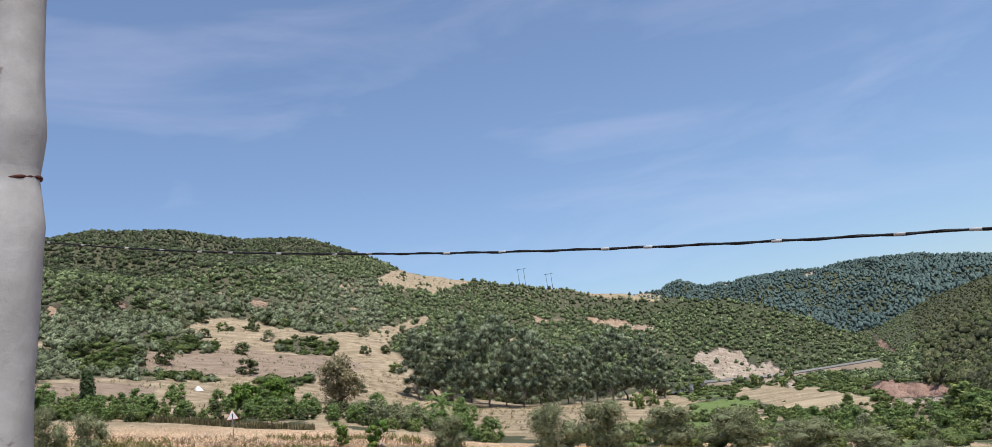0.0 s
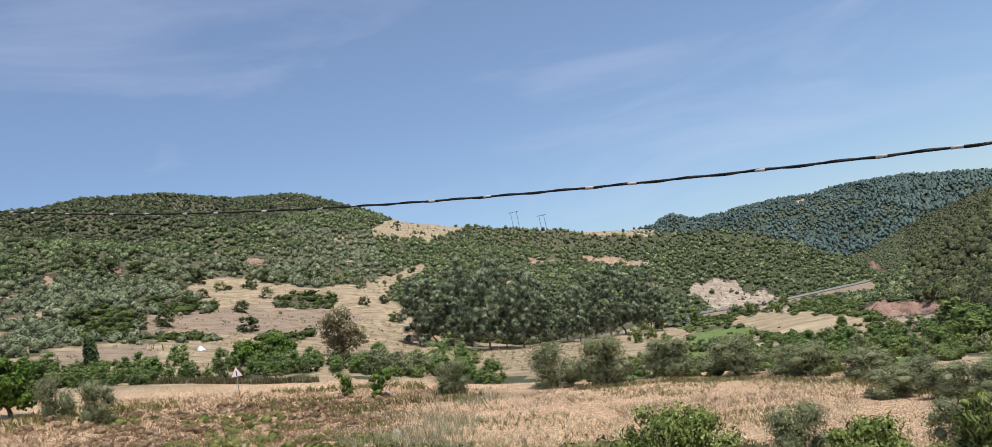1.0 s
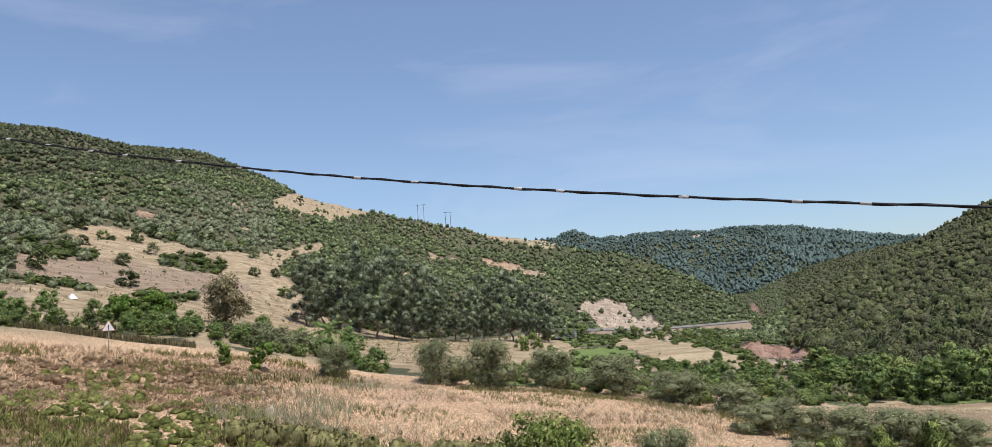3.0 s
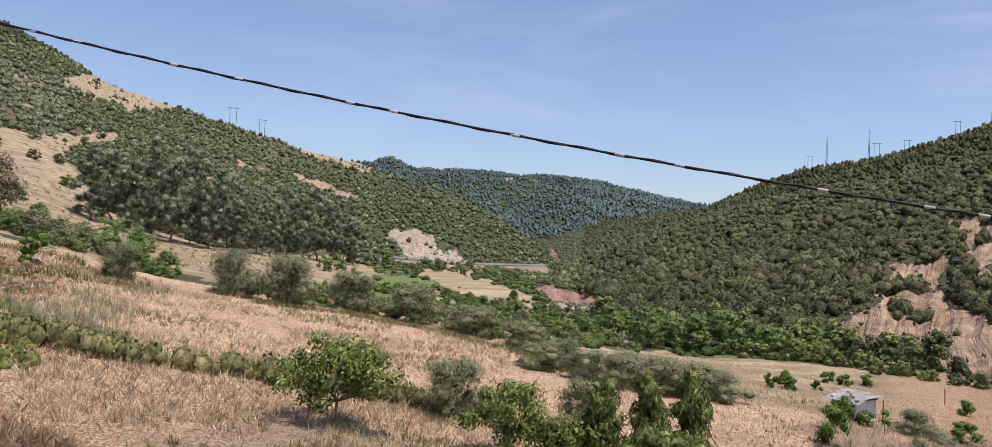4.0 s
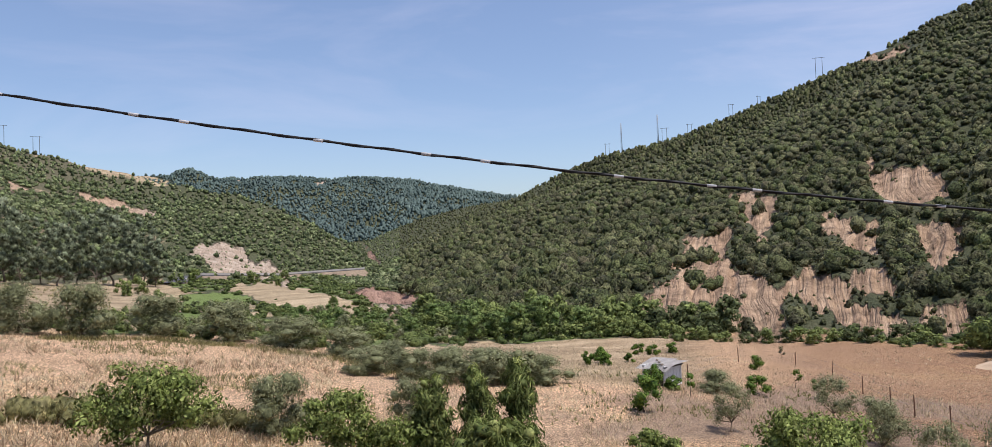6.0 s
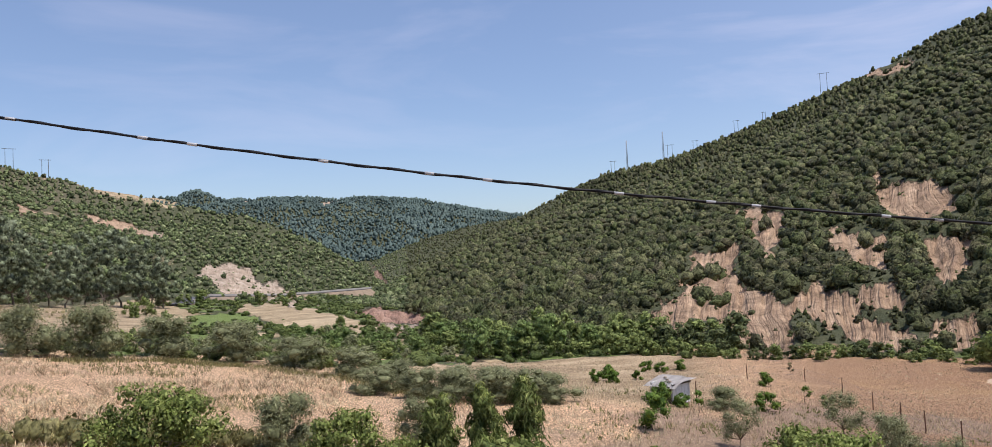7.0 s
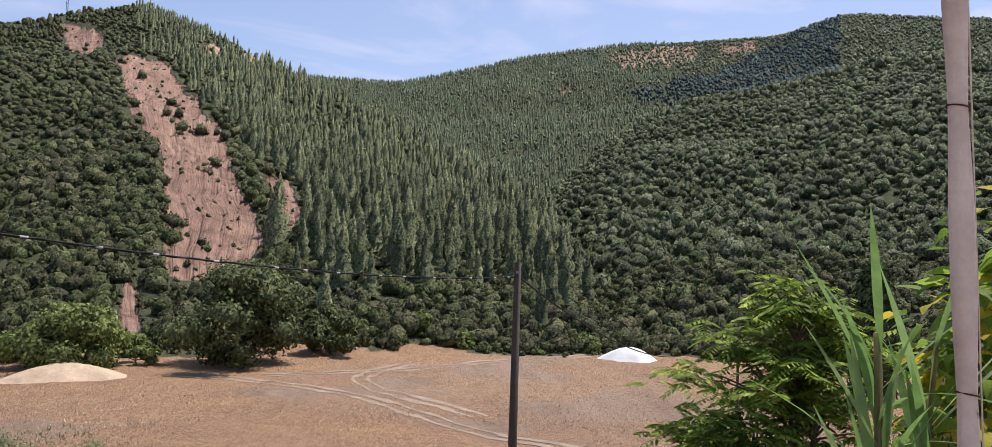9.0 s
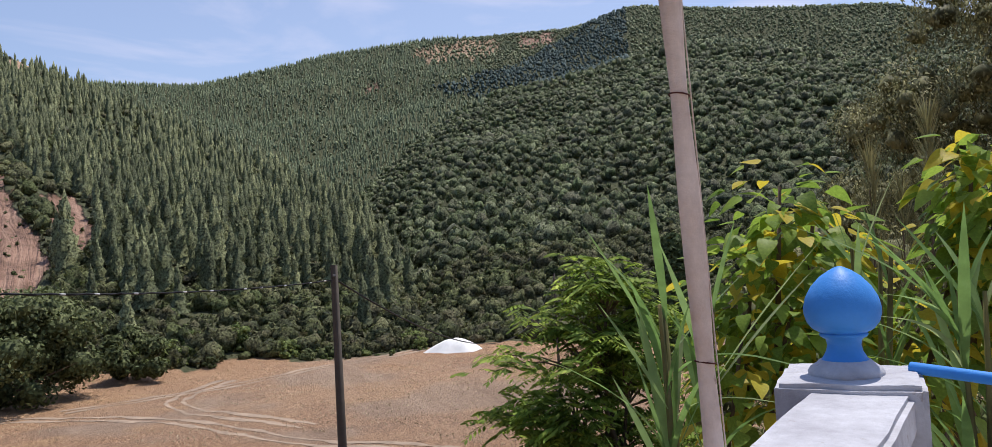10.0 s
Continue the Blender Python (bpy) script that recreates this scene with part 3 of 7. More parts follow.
def inside_outline(px, py, outline):
    hit = np.zeros(px.shape, bool)
    for (x0, y0), (x1, y1) in zip(outline, outline[1:] + outline[:1]):
        cross = (y0 > py) != (y1 > py)
        hit ^= cross & (px < (x1 - x0) * (py - y0) / ((y1 - y0) or 1e-9) + x0)
    return hit


def cover_at(x, y, h):
    """Weights of straw, bare earth, red earth and green crop; the rest is brush."""
    r, az = np.hypot(x, y), np.degrees(np.arctan2(x, y))
    rise = np.degrees(np.arctan2(h, r))
    w = np.zeros((*x.shape, 4))
    fray = np.where(az < 28, np.where((az > 12) & (az < 21) & (rise < 2), 0.75, 0.3), 0.6)   # how ragged the outlines are
    ja, je = az + fray * fbm(az * 1.6, rise * 1.6, 3, 41), rise + 0.5 * fray * fbm(az * 1.8, rise * 1.8, 3, 47)
    for kind, outline in PATCHES:
        m = inside_outline(ja, je, outline)
        if kind == "brush":
            w[m] = 0
            continue
        w[..., KINDS[kind]] = np.where(m, 1.0, w[..., KINDS[kind]])
    # dry grass and stubble from the house to the valley's edge
    edge = along(az, [(-180, 60), (-40, 120), (-12, 105), (-5, 78), (10, 77), (19, 69), (25, 61), (28, 60), (30.5, 72), (33, 98), (110, 118), (125, 110), (180, 60)]) * (1 + 0.03 * fbm(az * 0.4, az * 0, 2, 9))
    open_land = r < edge
    w[..., 0] = np.where(open_land, 1.0, w[..., 0])
    w[..., 1] = np.where(open_land, 0.0, w[..., 1])
    # dry grass shows between the shrubs of the left hill
    slope = (az < 13) & (r > 140) & (rise < 9.5) & (fbm(x / 22, y / 22, 4, 15) > 0.62)
    w[..., 0] = np.where(slope, np.maximum(w[..., 0], 0.62), w[..., 0])
    belt = (az > -40) & (az < 15) & (r < along(az, [(-40, 200), (-10, 170), (5, 150), (15, 105)])) & (w.max(axis=-1) < 0.3) & (fbm(x / 6, y / 6, 3, 19) > -0.3)
    w[..., 0] = np.where(belt, 0.7, w[..., 0])
    # herbs and dry grass on the valley floor
    damp = (az > 4) & (az < 68) & (r < along(az, [(4, 170), (10, 260), (20, 345), (25, 322), (28, 240), (31, 150), (36, 120), (68, 112)])) & (w.max(axis=-1) < 0.3)
    patchy = fbm(x / 9, y / 9, 3, 52)
    w[..., 3] = np.where(damp & (patchy > -0.05), 0.62, w[..., 3])
    w[..., 0] = np.where(damp & (patchy <= -0.05), 0.62, w[..., 0])
    return w


def soil_at(x, y):
    """Fallow ground, and the yellower grass of the far fields."""
    s4 = np.zeros((*x.shape, 4))
    n = 0.5 * fbm(x * 0.05, y * 0.05, 4, 81)
    s4[..., 0] = np.clip(3.0 - 3.0 * (((x - 82) / 30) ** 2 + ((y + 14) / 26) ** 2 + n), 0, 1) * np.clip((fbm(x * 0.07, y * 0.07, 4, 84) + 0.4) * 2, 0.25, 0.85)
    gx, gy = (x - 43) / 17, (y - 29) / 10
    u, v = gx * 0.85 - gy * 0.5, gx * 0.5 + gy * 0.85
    s4[..., 0] = np.maximum(s4[..., 0], 0.75 * np.clip(1.5 - 1.5 * (u * u + v * v) + 1.2 * fbm(x * 0.2, y * 0.2, 4, 77), 0, 1))
    s4[..., 0] = np.maximum(s4[..., 0], 0.8 * np.clip(1.2 - ((x - 3) / 9) ** 2 - ((y - 26) / 9) ** 2 + n, 0, 1))
    s4[..., 0] = np.maximum(s4[..., 0], 0.85 * np.clip(1.3 - ((x + 4) / 8) ** 2 - ((y - 72) / 6) ** 2 + n, 0, 1))
    r, az = np.hypot(x, y), np.degrees(np.arctan2(x, y))
    rise = np.degrees(np.arctan2(land(x, y), r))
    for outline in PLOUGHED:
        s4[..., 0] = np.where(inside_outline(az + 0.4 * fbm(az, rise, 2, 4), rise, outline) & (r > 100), 0.95, s4[..., 0])
    s4[..., 0] = np.maximum(s4[..., 0], 0.2 * np.clip((r - 110) / 40, 0, 1) * np.clip((12 - az) / 6, 0, 1))
    s4[..., 1] = np.clip((az - 40) / 16, 0, 1)
    s4[..., 3] = np.clip((az - 9) / 2, 0, 1) * np.clip((29.5 - az) / 2, 0, 1) * (r > 150)
    s4[..., 2] = np.maximum.reduce((np.clip((r - 85) / 25, 0, 1) * np.clip((12 - az) / 6, 0, 1), 0.2 * np.clip((62 - az) / 25, 0, 1), np.clip((r - 90) / 15, 0, 1) * np.clip((42 - az) / 6, 0, 1), 0.85 * np.clip((r - 52) / 6, 0, 1) * np.clip((az - 26) / 3, 0, 1) * np.clip((50 - az) / 4, 0, 1)))
    return s4


def mesh_object(name, verts, faces, mat, smooth=False, parent=None, normals=None):
    """One mesh from arrays; faces all have the same number of corners."""
    verts, faces = np.asarray(verts, np.float32), np.asarray(faces, np.int32)
    me = bpy.data.meshes.new(name)
    n, k = faces.shape
    me.vertices.add(len(verts))
    me.vertices.foreach_set("co", verts.ravel())
    me.loops.add(n * k)
    me.loops.foreach_set("vertex_index", faces.ravel())
    me.polygons.add(n)
    me.polygons.foreach_set("loop_start", np.arange(0, n * k, k, dtype=np.int32))
    me.polygons.foreach_set("loop_total", np.full(n, k, np.int32))
    if smooth or normals is not None:
        me.polygons.foreach_set("use_smooth", np.ones(n, bool))
    me.update(calc_edges=True)
    me.validate()
    if normals is not None:
        me.normals_split_custom_set_from_vertices(np.asarray(normals, np.float32))
    if mat:
        me.materials.append(mat)
    ob = new(name, me)
    ob.parent = parent
    return ob


bearings = np.concatenate([np.arange(-46, -32, 0.4), np.arange(-32, 28, 0.22), np.arange(28, 42, 0.3), np.arange(42, 81, 0.17), np.arange(81, 146, 0.4), np.arange(146, 314, 3.0)])
SEEN = int((bearings < 146).sum())
ranges = np.concatenate([[0.5, 4, 8], 11 * 1.026 ** np.arange(0, 119), 232 * 1.034 ** np.arange(0, 85)])
AZ, RR = np.meshgrid(np.radians(bearings), ranges, indexing="ij")
GX, GY = RR * np.sin(AZ), RR * np.cos(AZ)
GH = land(GX, GY)
na, nr = GX.shape
open_earth = cover_at(GX, GY, GH)
torn = np.clip(np.maximum(open_earth[..., 1], open_earth[..., 2]), 0, 1) * (RR > 118)
torn = (torn + np.roll(torn, 1, 0) + np.roll(torn, -1, 0)) / 3
bend = np.degrees(AZ) * 4.0 + 1.6 * fbm(GX / 25, GY / 25, 3, 90)
rills = np.abs(value_noise(bend / 5.5, RR / 40, 91)) + 0.9 * np.abs(value_noise(bend / 2.2, RR / 22, 92)) + 0.6 * np.abs(value_noise(bend / 1.1, RR / 15, 93))
GH = GH - torn * np.clip(RR / 150, 0.7, 1.8) * 1.2 * np.clip(1.6 - 1.1 * rills, 0, 3) * (np.degrees(AZ) < 85) * (np.degrees(AZ) > 10)
i, j = np.meshgrid(np.arange(na), np.arange(nr - 1), indexing="ij")
i2 = (i + 1) % na
quads = np.stack([i * nr + j, i * nr + j + 1, i2 * nr + j + 1, i2 * nr + j], -1).reshape(-1, 4)
ground = mesh_object("ground", np.stack([GX, GY, GH + EYE], -1).reshape(-1, 3), quads, GROUND, True)
tagged(ground, "dry stubble fields, red soil and brush-covered hillsides", "ground", kind="structure")
weights = ground.data.attributes.new("cover", "FLOAT_COLOR", "POINT")
soft = np.zeros((na, nr, 4))
for da, dr in ((0, 0), (0.2, 0.008), (-0.2, 0.008), (0.2, -0.008), (-0.2, -0.008)):
    sx, sy = RR * (1 + dr) * np.sin(AZ + radians(da)), RR * (1 + dr) * np.cos(AZ + radians(da))
    soft += cover_at(sx, sy, land(sx, sy)) / 5
weights.data.foreach_set("color", soft.astype(np.float32).ravel())
soil_now = ground.data.attributes.new("soil", "FLOAT_COLOR", "POINT")
soil_now.data.foreach_set("color", soil_at(GX, GY).astype(np.float32).ravel())
fall_now = ground.data.attributes.new("fall", "FLOAT_VECTOR", "POINT")
fall_now.data.foreach_set("vector", np.stack([bend, RR, 0 * RR], -1).astype(np.float32).ravel())
# the highest rise met so far along each bearing: what lies behind a crest needs no plants
CREST_SO_FAR = np.maximum.accumulate(np.degrees(np.arctan2(GH, RR)), axis=1)


def on_ground(x, y):
    """Height of the ground sheet itself, gullies included."""
    r, az = np.hypot(x, y), np.degrees(np.arctan2(x, y))
    col = np.clip(np.searchsorted(bearings[:SEEN], az) - 1, 0, SEEN - 2)
    row = np.clip(np.searchsorted(ranges, r) - 1, 0, nr - 2)
    u = np.clip((az - bearings[col]) / (bearings[col + 1] - bearings[col]), 0, 1)
    v = np.clip((r - ranges[row]) / (ranges[row + 1] - ranges[row]), 0, 1)
    return (GH[col, row] * (1 - u) + GH[col + 1, row] * u) * (1 - v) + (GH[col, row + 1] * (1 - u) + GH[col + 1, row + 1] * u) * v


# ---- woods and scrub ----
def leaf_quads(rng, centres, normals, size, slim=0.6, loose=0.55):
    """Diamond leaves or leaf tufts at the given points, facing roughly along the normals."""
    n = len(centres)
    nor = normals + rng.normal(0, loose, (n, 3))
    nor /= np.linalg.norm(nor, axis=1, keepdims=True)
    u = np.cross(nor, rng.normal(0, 1, (n, 3)))
    u /= np.linalg.norm(u, axis=1, keepdims=True)
    v = np.cross(nor, u)
    s = (size * rng.uniform(0.6, 1.4, n))[:, None]
    verts = np.stack([centres + u * s, centres + v * s * slim + nor * s * 0.15, centres - u * s, centres - v * s * slim + nor * s * 0.15], 1)
    return verts.reshape(-1, 3), np.arange(4 * n).reshape(n, 4)


def leaf_tris(rng, centres, normals, size, slim=0.75, loose=0.55):
    """Three-cornered leaf tufts."""
    v, f = leaf_quads(rng, centres, normals, size, slim, loose)
    q = v.reshape(-1, 4, 3)
    q[:, 3] = (q[:, 3] + q[:, 2]) / 2
    return q[:, [0, 1, 3]].reshape(-1, 3), np.arange(3 * len(q)).reshape(-1, 3)


def halves(v, f):
    return v, np.concatenate([f[:, [0, 1, 2]], f[:, [0, 2, 3]]])


def join(*pieces):
    verts, faces, k = [], [], 0
    for v, f in pieces:
        verts.append(v)
        faces.append(f + k)
        k += len(v)
    return np.concatenate(verts), np.concatenate(faces)


def unit(v):
    return v / np.maximum(np.linalg.norm(v, axis=1, keepdims=True), 1e-9)


def billow(rng, sides, rings, bumps=8, depth=0.3, low=-0.5):
    """A closed lumpy dome of unit radius round the origin, three-cornered faces; gives corners, faces and normals."""
    hub = unit(rng.normal(0, 1, (bumps, 3)) + (0, 0, 0.3))
    el = np.linspace(low, 1.05, rings)
    pts = [(math.cos(e) * math.cos(6.2832 * (k + 0.5 * (j % 2)) / sides), math.cos(e) * math.sin(6.2832 * (k + 0.5 * (j % 2)) / sides), math.sin(e)) for j, e in enumerate(el) for k in range(sides)]
    d = unit(np.array(pts + [(0, 0, 1)]) + rng.normal(0, 0.06, (len(pts) + 1, 3)))
    near = np.exp(-((1 - d @ hub.T) / 0.13)).max(axis=1)
    v = d * (1 - depth + 1.25 * depth * near + rng.uniform(-0.06, 0.06, len(d)))[:, None]
    f = []
    for j in range(rings - 1):
        for k in range(sides):
            p, q = j * sides + k, j * sides + (k + 1) % sides
            f += [(p, q, q + sides), (p, q + sides, p + sides)]
    top = rings * sides
    f += [(top - sides + k, top - sides + (k + 1) % sides, top) for k in range(sides)]
    lean = unit(hub[(d @ hub.T).argmax(axis=1)])
    return v, np.array(f), unit(d + 0.5 * (d - lean) + rng.normal(0, 0.08, d.shape))


def shrub_shape(rng, sides, rings, tufts, size, tall=0.82):
    """A rounded shrub one unit in radius, standing at z = 0: a lumpy dome with leaf tufts over it."""
    q, g, qn = billow(rng, sides, rings, 5 + sides // 2, 0.34)
    q = q * (0.92, 0.92, tall) + (0, 0, 0.5)
    if not tufts:
        return q, g, qn
    k = rng.integers(0, len(q), tufts)
    d = unit(qn[k] + rng.normal(0, 0.45, (tufts, 3)))
    c = q[k] * rng.uniform(0.93, 1.05, (tufts, 1)) + rng.normal(0, 0.11, (tufts, 3))
    v, f = leaf_tris(rng, c, d, size, 0.8, 0.3)
    v, f = join((q, g), (v, f))
    return v, f, np.concatenate([qn, np.repeat(unit(d + rng.normal(0, 0.2, (tufts, 3))), 3, 0)])


def oak_shape(rng, sides, rings, tufts, size):
    """A rounded oak crown one unit in radius."""
    v, f, n = shrub_shape(rng, sides, rings, tufts, size, 0.95)
    return v + (0, 0, 0.2), f, n


def conifer_shape(rng, sides, rings, tufts, size, girth=0.17):
    """A young pine one unit high: ragged tiers round a stem, with needle tufts at their edges."""
    pts, out = [], []
    for j in range(rings):
        z = 0.07 + 0.86 * j / rings
        for k in range(sides):
            a = 6.2832 * (k + 0.5 * (j % 2)) / sides
            r = girth * (1 - z) ** 0.75 * (1.12 if j % 2 == 0 else 0.8) * rng.uniform(0.72, 1.2)
            pts.append((math.cos(a) * r, math.sin(a) * r, z + rng.uniform(-0.035, 0.035)))
            out.append((math.cos(a), math.sin(a), 0.45))
    q, qn = np.array(pts + [(0, 0, 1.0)]), unit(np.array(out + [(0, 0, 1)]) + rng.normal(0, 0.15, (len(pts) + 1, 3)))
    f = []
    for j in range(rings - 1):
        for k in range(sides):
            p0, p1 = j * sides + k, j * sides + (k + 1) % sides
            f += [(p0, p1, p1 + sides), (p0, p1 + sides, p0 + sides)]
    f += [((rings - 1) * sides + k, (rings - 1) * sides + (k + 1) % sides, rings * sides) for k in range(sides)]
    ring = np.array([[math.cos(w), math.sin(w), 0] for w in (0, 2.1, 4.2)])
    stem = np.concatenate([ring * 0.015, ring * 0.012 + (0, 0, 0.3)]), np.array([[0, 1, 4], [0, 4, 3], [1, 2, 5], [1, 5, 4], [2, 0, 3], [2, 3, 5]])
    v, f = join((q, np.array(f)), stem)
    nor = np.concatenate([qn, ring, ring])
    if tufts:
        k = rng.integers(0, len(pts), tufts)
        d = unit(qn[k] + (0, 0, 0.3) + rng.normal(0, 0.3, (tufts, 3)))
        c = q[k] * np.concatenate([rng.uniform(0.8, 1.25, (tufts, 2)), np.ones((tufts, 1))], 1) + rng.normal(0, 0.03, (tufts, 3)) * (0.5, 0.5, 1)
        lv, lf = leaf_tris(rng, c, d, size)
        v, f = join((v, f), (lv, lf))
        nor = np.concatenate([nor, np.repeat(d, 3, 0)])
    return v, f, nor


def spread(rng, low, high, step, az0=-38, az1=144):
    """Uneven points on the hillsides between two ranges, evenly thick on flat and steep land."""
    az, r = [], []
    for row in np.arange(low, high, step * 0.75):
        n = int(math.radians(az1 - az0) * row / step)
        az.append(az0 + (az1 - az0) * (np.arange(n) + rng.uniform(0, 1) + rng.uniform(-0.5, 0.5, n)) / n)
        r.append(row + rng.uniform(-0.4, 0.4, n) * step)
    az, r = np.radians(np.concatenate(az)), np.clip(np.concatenate(r), low, high)
    x, y = r * np.sin(az), r * np.cos(az)
    steep = (land(x * (1 + 3 / r), y * (1 + 3 / r)) - land(x, y)) / 3
    keep = rng.uniform(0, 1, len(x)) < 0.78 * np.sqrt(1 + steep ** 2)
    return x[keep], y[keep]


def planted(name, shapes, x, y, z, wide, tall, mat, label, category):
    """Many plants of one kind as one sheet of growth."""
    rng = np.random.default_rng(len(x))
    pick, turn = rng.integers(0, len(shapes), len(x)), rng.uniform(0, 2 * np.pi, len(x))
    verts, faces, normals, k = [], [], [], 0
    for s, (v, f, nor) in enumerate(shapes):
        m = pick == s
        if not m.any():
            continue
        c, q = np.cos(turn[m])[:, None], np.sin(turn[m])[:, None]
        vx = (v[:, 0] * c - v[:, 1] * q) * wide[m][:, None] + x[m][:, None]
        vy = (v[:, 0] * q + v[:, 1] * c) * wide[m][:, None] + y[m][:, None]
        vz = v[:, 2] * tall[m][:, None] + z[m][:, None]
        n = int(m.sum())
        normals.append(np.stack([nor[:, 0] * c - nor[:, 1] * q, nor[:, 0] * q + nor[:, 1] * c, 0 * c + nor[:, 2]], -1).reshape(-1, 3))
        verts.append(np.stack([vx, vy, vz], -1).reshape(-1, 3))
        faces.append((f[None] + (np.arange(n) * len(v))[:, None, None] + k).reshape(-1, 3))
        k += n * len(v)
    ob = mesh_object(name, np.concatenate(verts), np.concatenate(faces), mat, False, None, np.concatenate(normals))
    return tagged(ob, label, category, kind="stuff")


def wood_belts():
    rng = np.random.default_rng(7)
    # nearest and farthest range, spacing, sides and rings and tufts and tuft size of a shrub, those of a pine, shrub width
    belts = [(100, 190, 2.55, (8, 4, 36, 0.23), (8, 8, 70, 0.038), 2.9), (190, 330, 3.3, (6, 3, 20, 0.28), (7, 6, 34, 0.048), 3.4), (330, 640, 3.9, (5, 3, 6, 0.34), (5, 5, 10, 0.065), 3.7),
             (640, 1500, 5.4, (4, 2, 0, 0), (4, 3, 0, 0), 4.6), (1500, 2650, 9.0, (4, 2, 0, 0), (4, 3, 0, 0), 8.8)]
    for low, high, step, shrub_make, pine_make, width in belts:
        shrubs = [shrub_shape(rng, *shrub_make) for _ in range(10)]
        oaks = [oak_shape(rng, 7, 3, 20, 0.26) for _ in range(10)]
        pines = [conifer_shape(rng, *pine_make, 0.18) for _ in range(10)]
        shaggy = [shrub_shape(rng, 6, 3, 30, 0.3) if low < 330 else shrub_shape(rng, 5, 3, 16, 0.34) for _ in range(10)] if low < 640 else shrubs
        x, y = spread(rng, low, high, step) if low < 1500 else spread(rng, low, high, step, 8, 37)
        h = on_ground(x, y)
        r, az = np.hypot(x, y), np.degrees(np.arctan2(x, y))
        rise = np.degrees(np.arctan2(h, r))
        col = np.clip(np.searchsorted(bearings[:SEEN], az) - 1, 0, SEEN - 1)
        row = np.clip(np.searchsorted(ranges, r) - 1, 0, nr - 1)
        seen = np.degrees(np.arctan2(h + 4, r)) > CREST_SO_FAR[col, row] - 0.05
        w = cover_at(x, y, land(x, y))
        veils = np.zeros(len(x), bool)   # those that would stand right before open earth
        for kind, outline in PATCHES:
            if kind in ("bare", "red") and 40 < outline[0][0] < 85:
                for side, up in ((-0.9, 0.3), (0.9, 0.3), (0, 1.4), (0, 2.4)):
                    veils |= inside_outline(az + np.degrees(side / r), rise + np.degrees(up / r), outline)
        tan_slope = (az < 13) & (w[:, 0] > 0.5) & (w[:, 0] < 0.9)
        clear = (w.max(axis=1) > 0.5) & ~tan_slope
        clumps = fbm(x / 8, y / 8, 2, 33) > 0.6
        stray = (rng.uniform(0, 1, len(x)) < np.where(az > 90, 0.7, np.where(w[:, 2] > 0.5, 0.3, np.where(az < 25, 0.4, 0.1)))) | (clumps & (w[:, 1] > 0.5) & (az > 30))
        thin = rng.uniform(0, 1, len(x)) < np.where(tan_slope, 0.5, 1.0)
        valley = (r < along(az, [(20, 345), (25, 322), (28, 240), (31, 150), (36, 118), (45, 108), (110, 116), (144, 105)])) & (az > 14)
        sprinkled = (az > -33) & (az < -5) & (w[:, 0] > 0.9) & (r > 170) & (rng.uniform(0, 1, len(x)) < 0.025)
        left_open = (az < 14) & (r < along(az, [(-40, 150), (-15, 160), (-5, 190), (3, 245), (10, 390), (14, 420)]))
        lone = (w[:, 0] > 0.9) & (rise > 4) & (az > -10) & (r > 300) & (rng.uniform(0, 1, len(x)) < 0.55)
        clear |= veils
        keep = seen & (~clear | (stray & (w[:, 0] < 0.5)) | lone | sprinkled) & thin & ~valley & ~left_open
        x, y, h, r, az, rise, clear, clumps = (q[keep] for q in (x, y, h, r, az, rise, clear, clumps))
        size_w = width * (0.36 + 0.5 * rng.uniform(0, 1, len(x)) ** 1.7) * np.where(clear & ~clumps & (az < 90), rng.uniform(0.15, 0.42, len(x)), 1.0)
        size_w *= np.where((az < 22) & (r < 1400), np.where(rise > 9.5 - 0.35 * np.clip(az + 5, 0, 9), 1.04, 0.98), 1.0) * np.where((az > 22) & (az < 38) & (r > 660) & (r < 1300), 0.62, 1.0)
        edge = along(az, [(66, 99), (70.5, 14.3), (73.0, 11.5), (76.5, 9.0), (79.5, 4), (81, -2.0), (84, -3.6), (92, -3.6), (103.6, -5.6), (104.2, 8.0), (107, 14), (110, 99)])
        beyond = r > along(az, RIDGES["right_hill"]["far"]) * SIZE * 1.04
        size_w *= np.where((r > 640) & (az > 80), 1.2, np.where(r > 1500, 1.3, 1.0))
        pine = (az > 69) & (az < 112) & (~beyond | (rise > 8.2 + 1.2 * fbm(x / 80, y / 80, 2, 71))) & (rise > edge + rng.normal(0, 0.9, len(x))) & ~clear & (rng.uniform(0, 1, len(x)) < np.where(r < 640, np.clip(0.10 + 0.04 * (rise + 3.5), 0.08, 0.32), np.where(az < 104, 0.4, 0.15)))
        shaded_fold = (az > 104) & (az < 119) & (r > 640) & (rise > along(az, [(103, 12.6), (104.5, 11.6), (107, 10.9), (110, 9.5), (120, 9)]) + 0.3 * fbm(x / 50, y / 50, 2, 74)) & (rise < along(az, [(104, 11.6), (109, 12.3), (111.5, 13.1), (114.3, 14.3), (117, 15.6), (120, 17)]) + 0.25 * fbm(x / 60, y / 60, 2, 72))   # the fold behind the oak hill; its shade is painted by darker scrub
        clear &= ~shaded_fold
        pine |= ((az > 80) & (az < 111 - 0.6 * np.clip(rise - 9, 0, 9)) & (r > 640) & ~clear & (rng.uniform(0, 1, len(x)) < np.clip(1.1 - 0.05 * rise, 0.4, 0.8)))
        pine &= ~shaded_fold
        grey = (az < -8) & (rise < 9 + 1.5 * fbm(x / 60, y / 60, 2, 8)) & ~pine
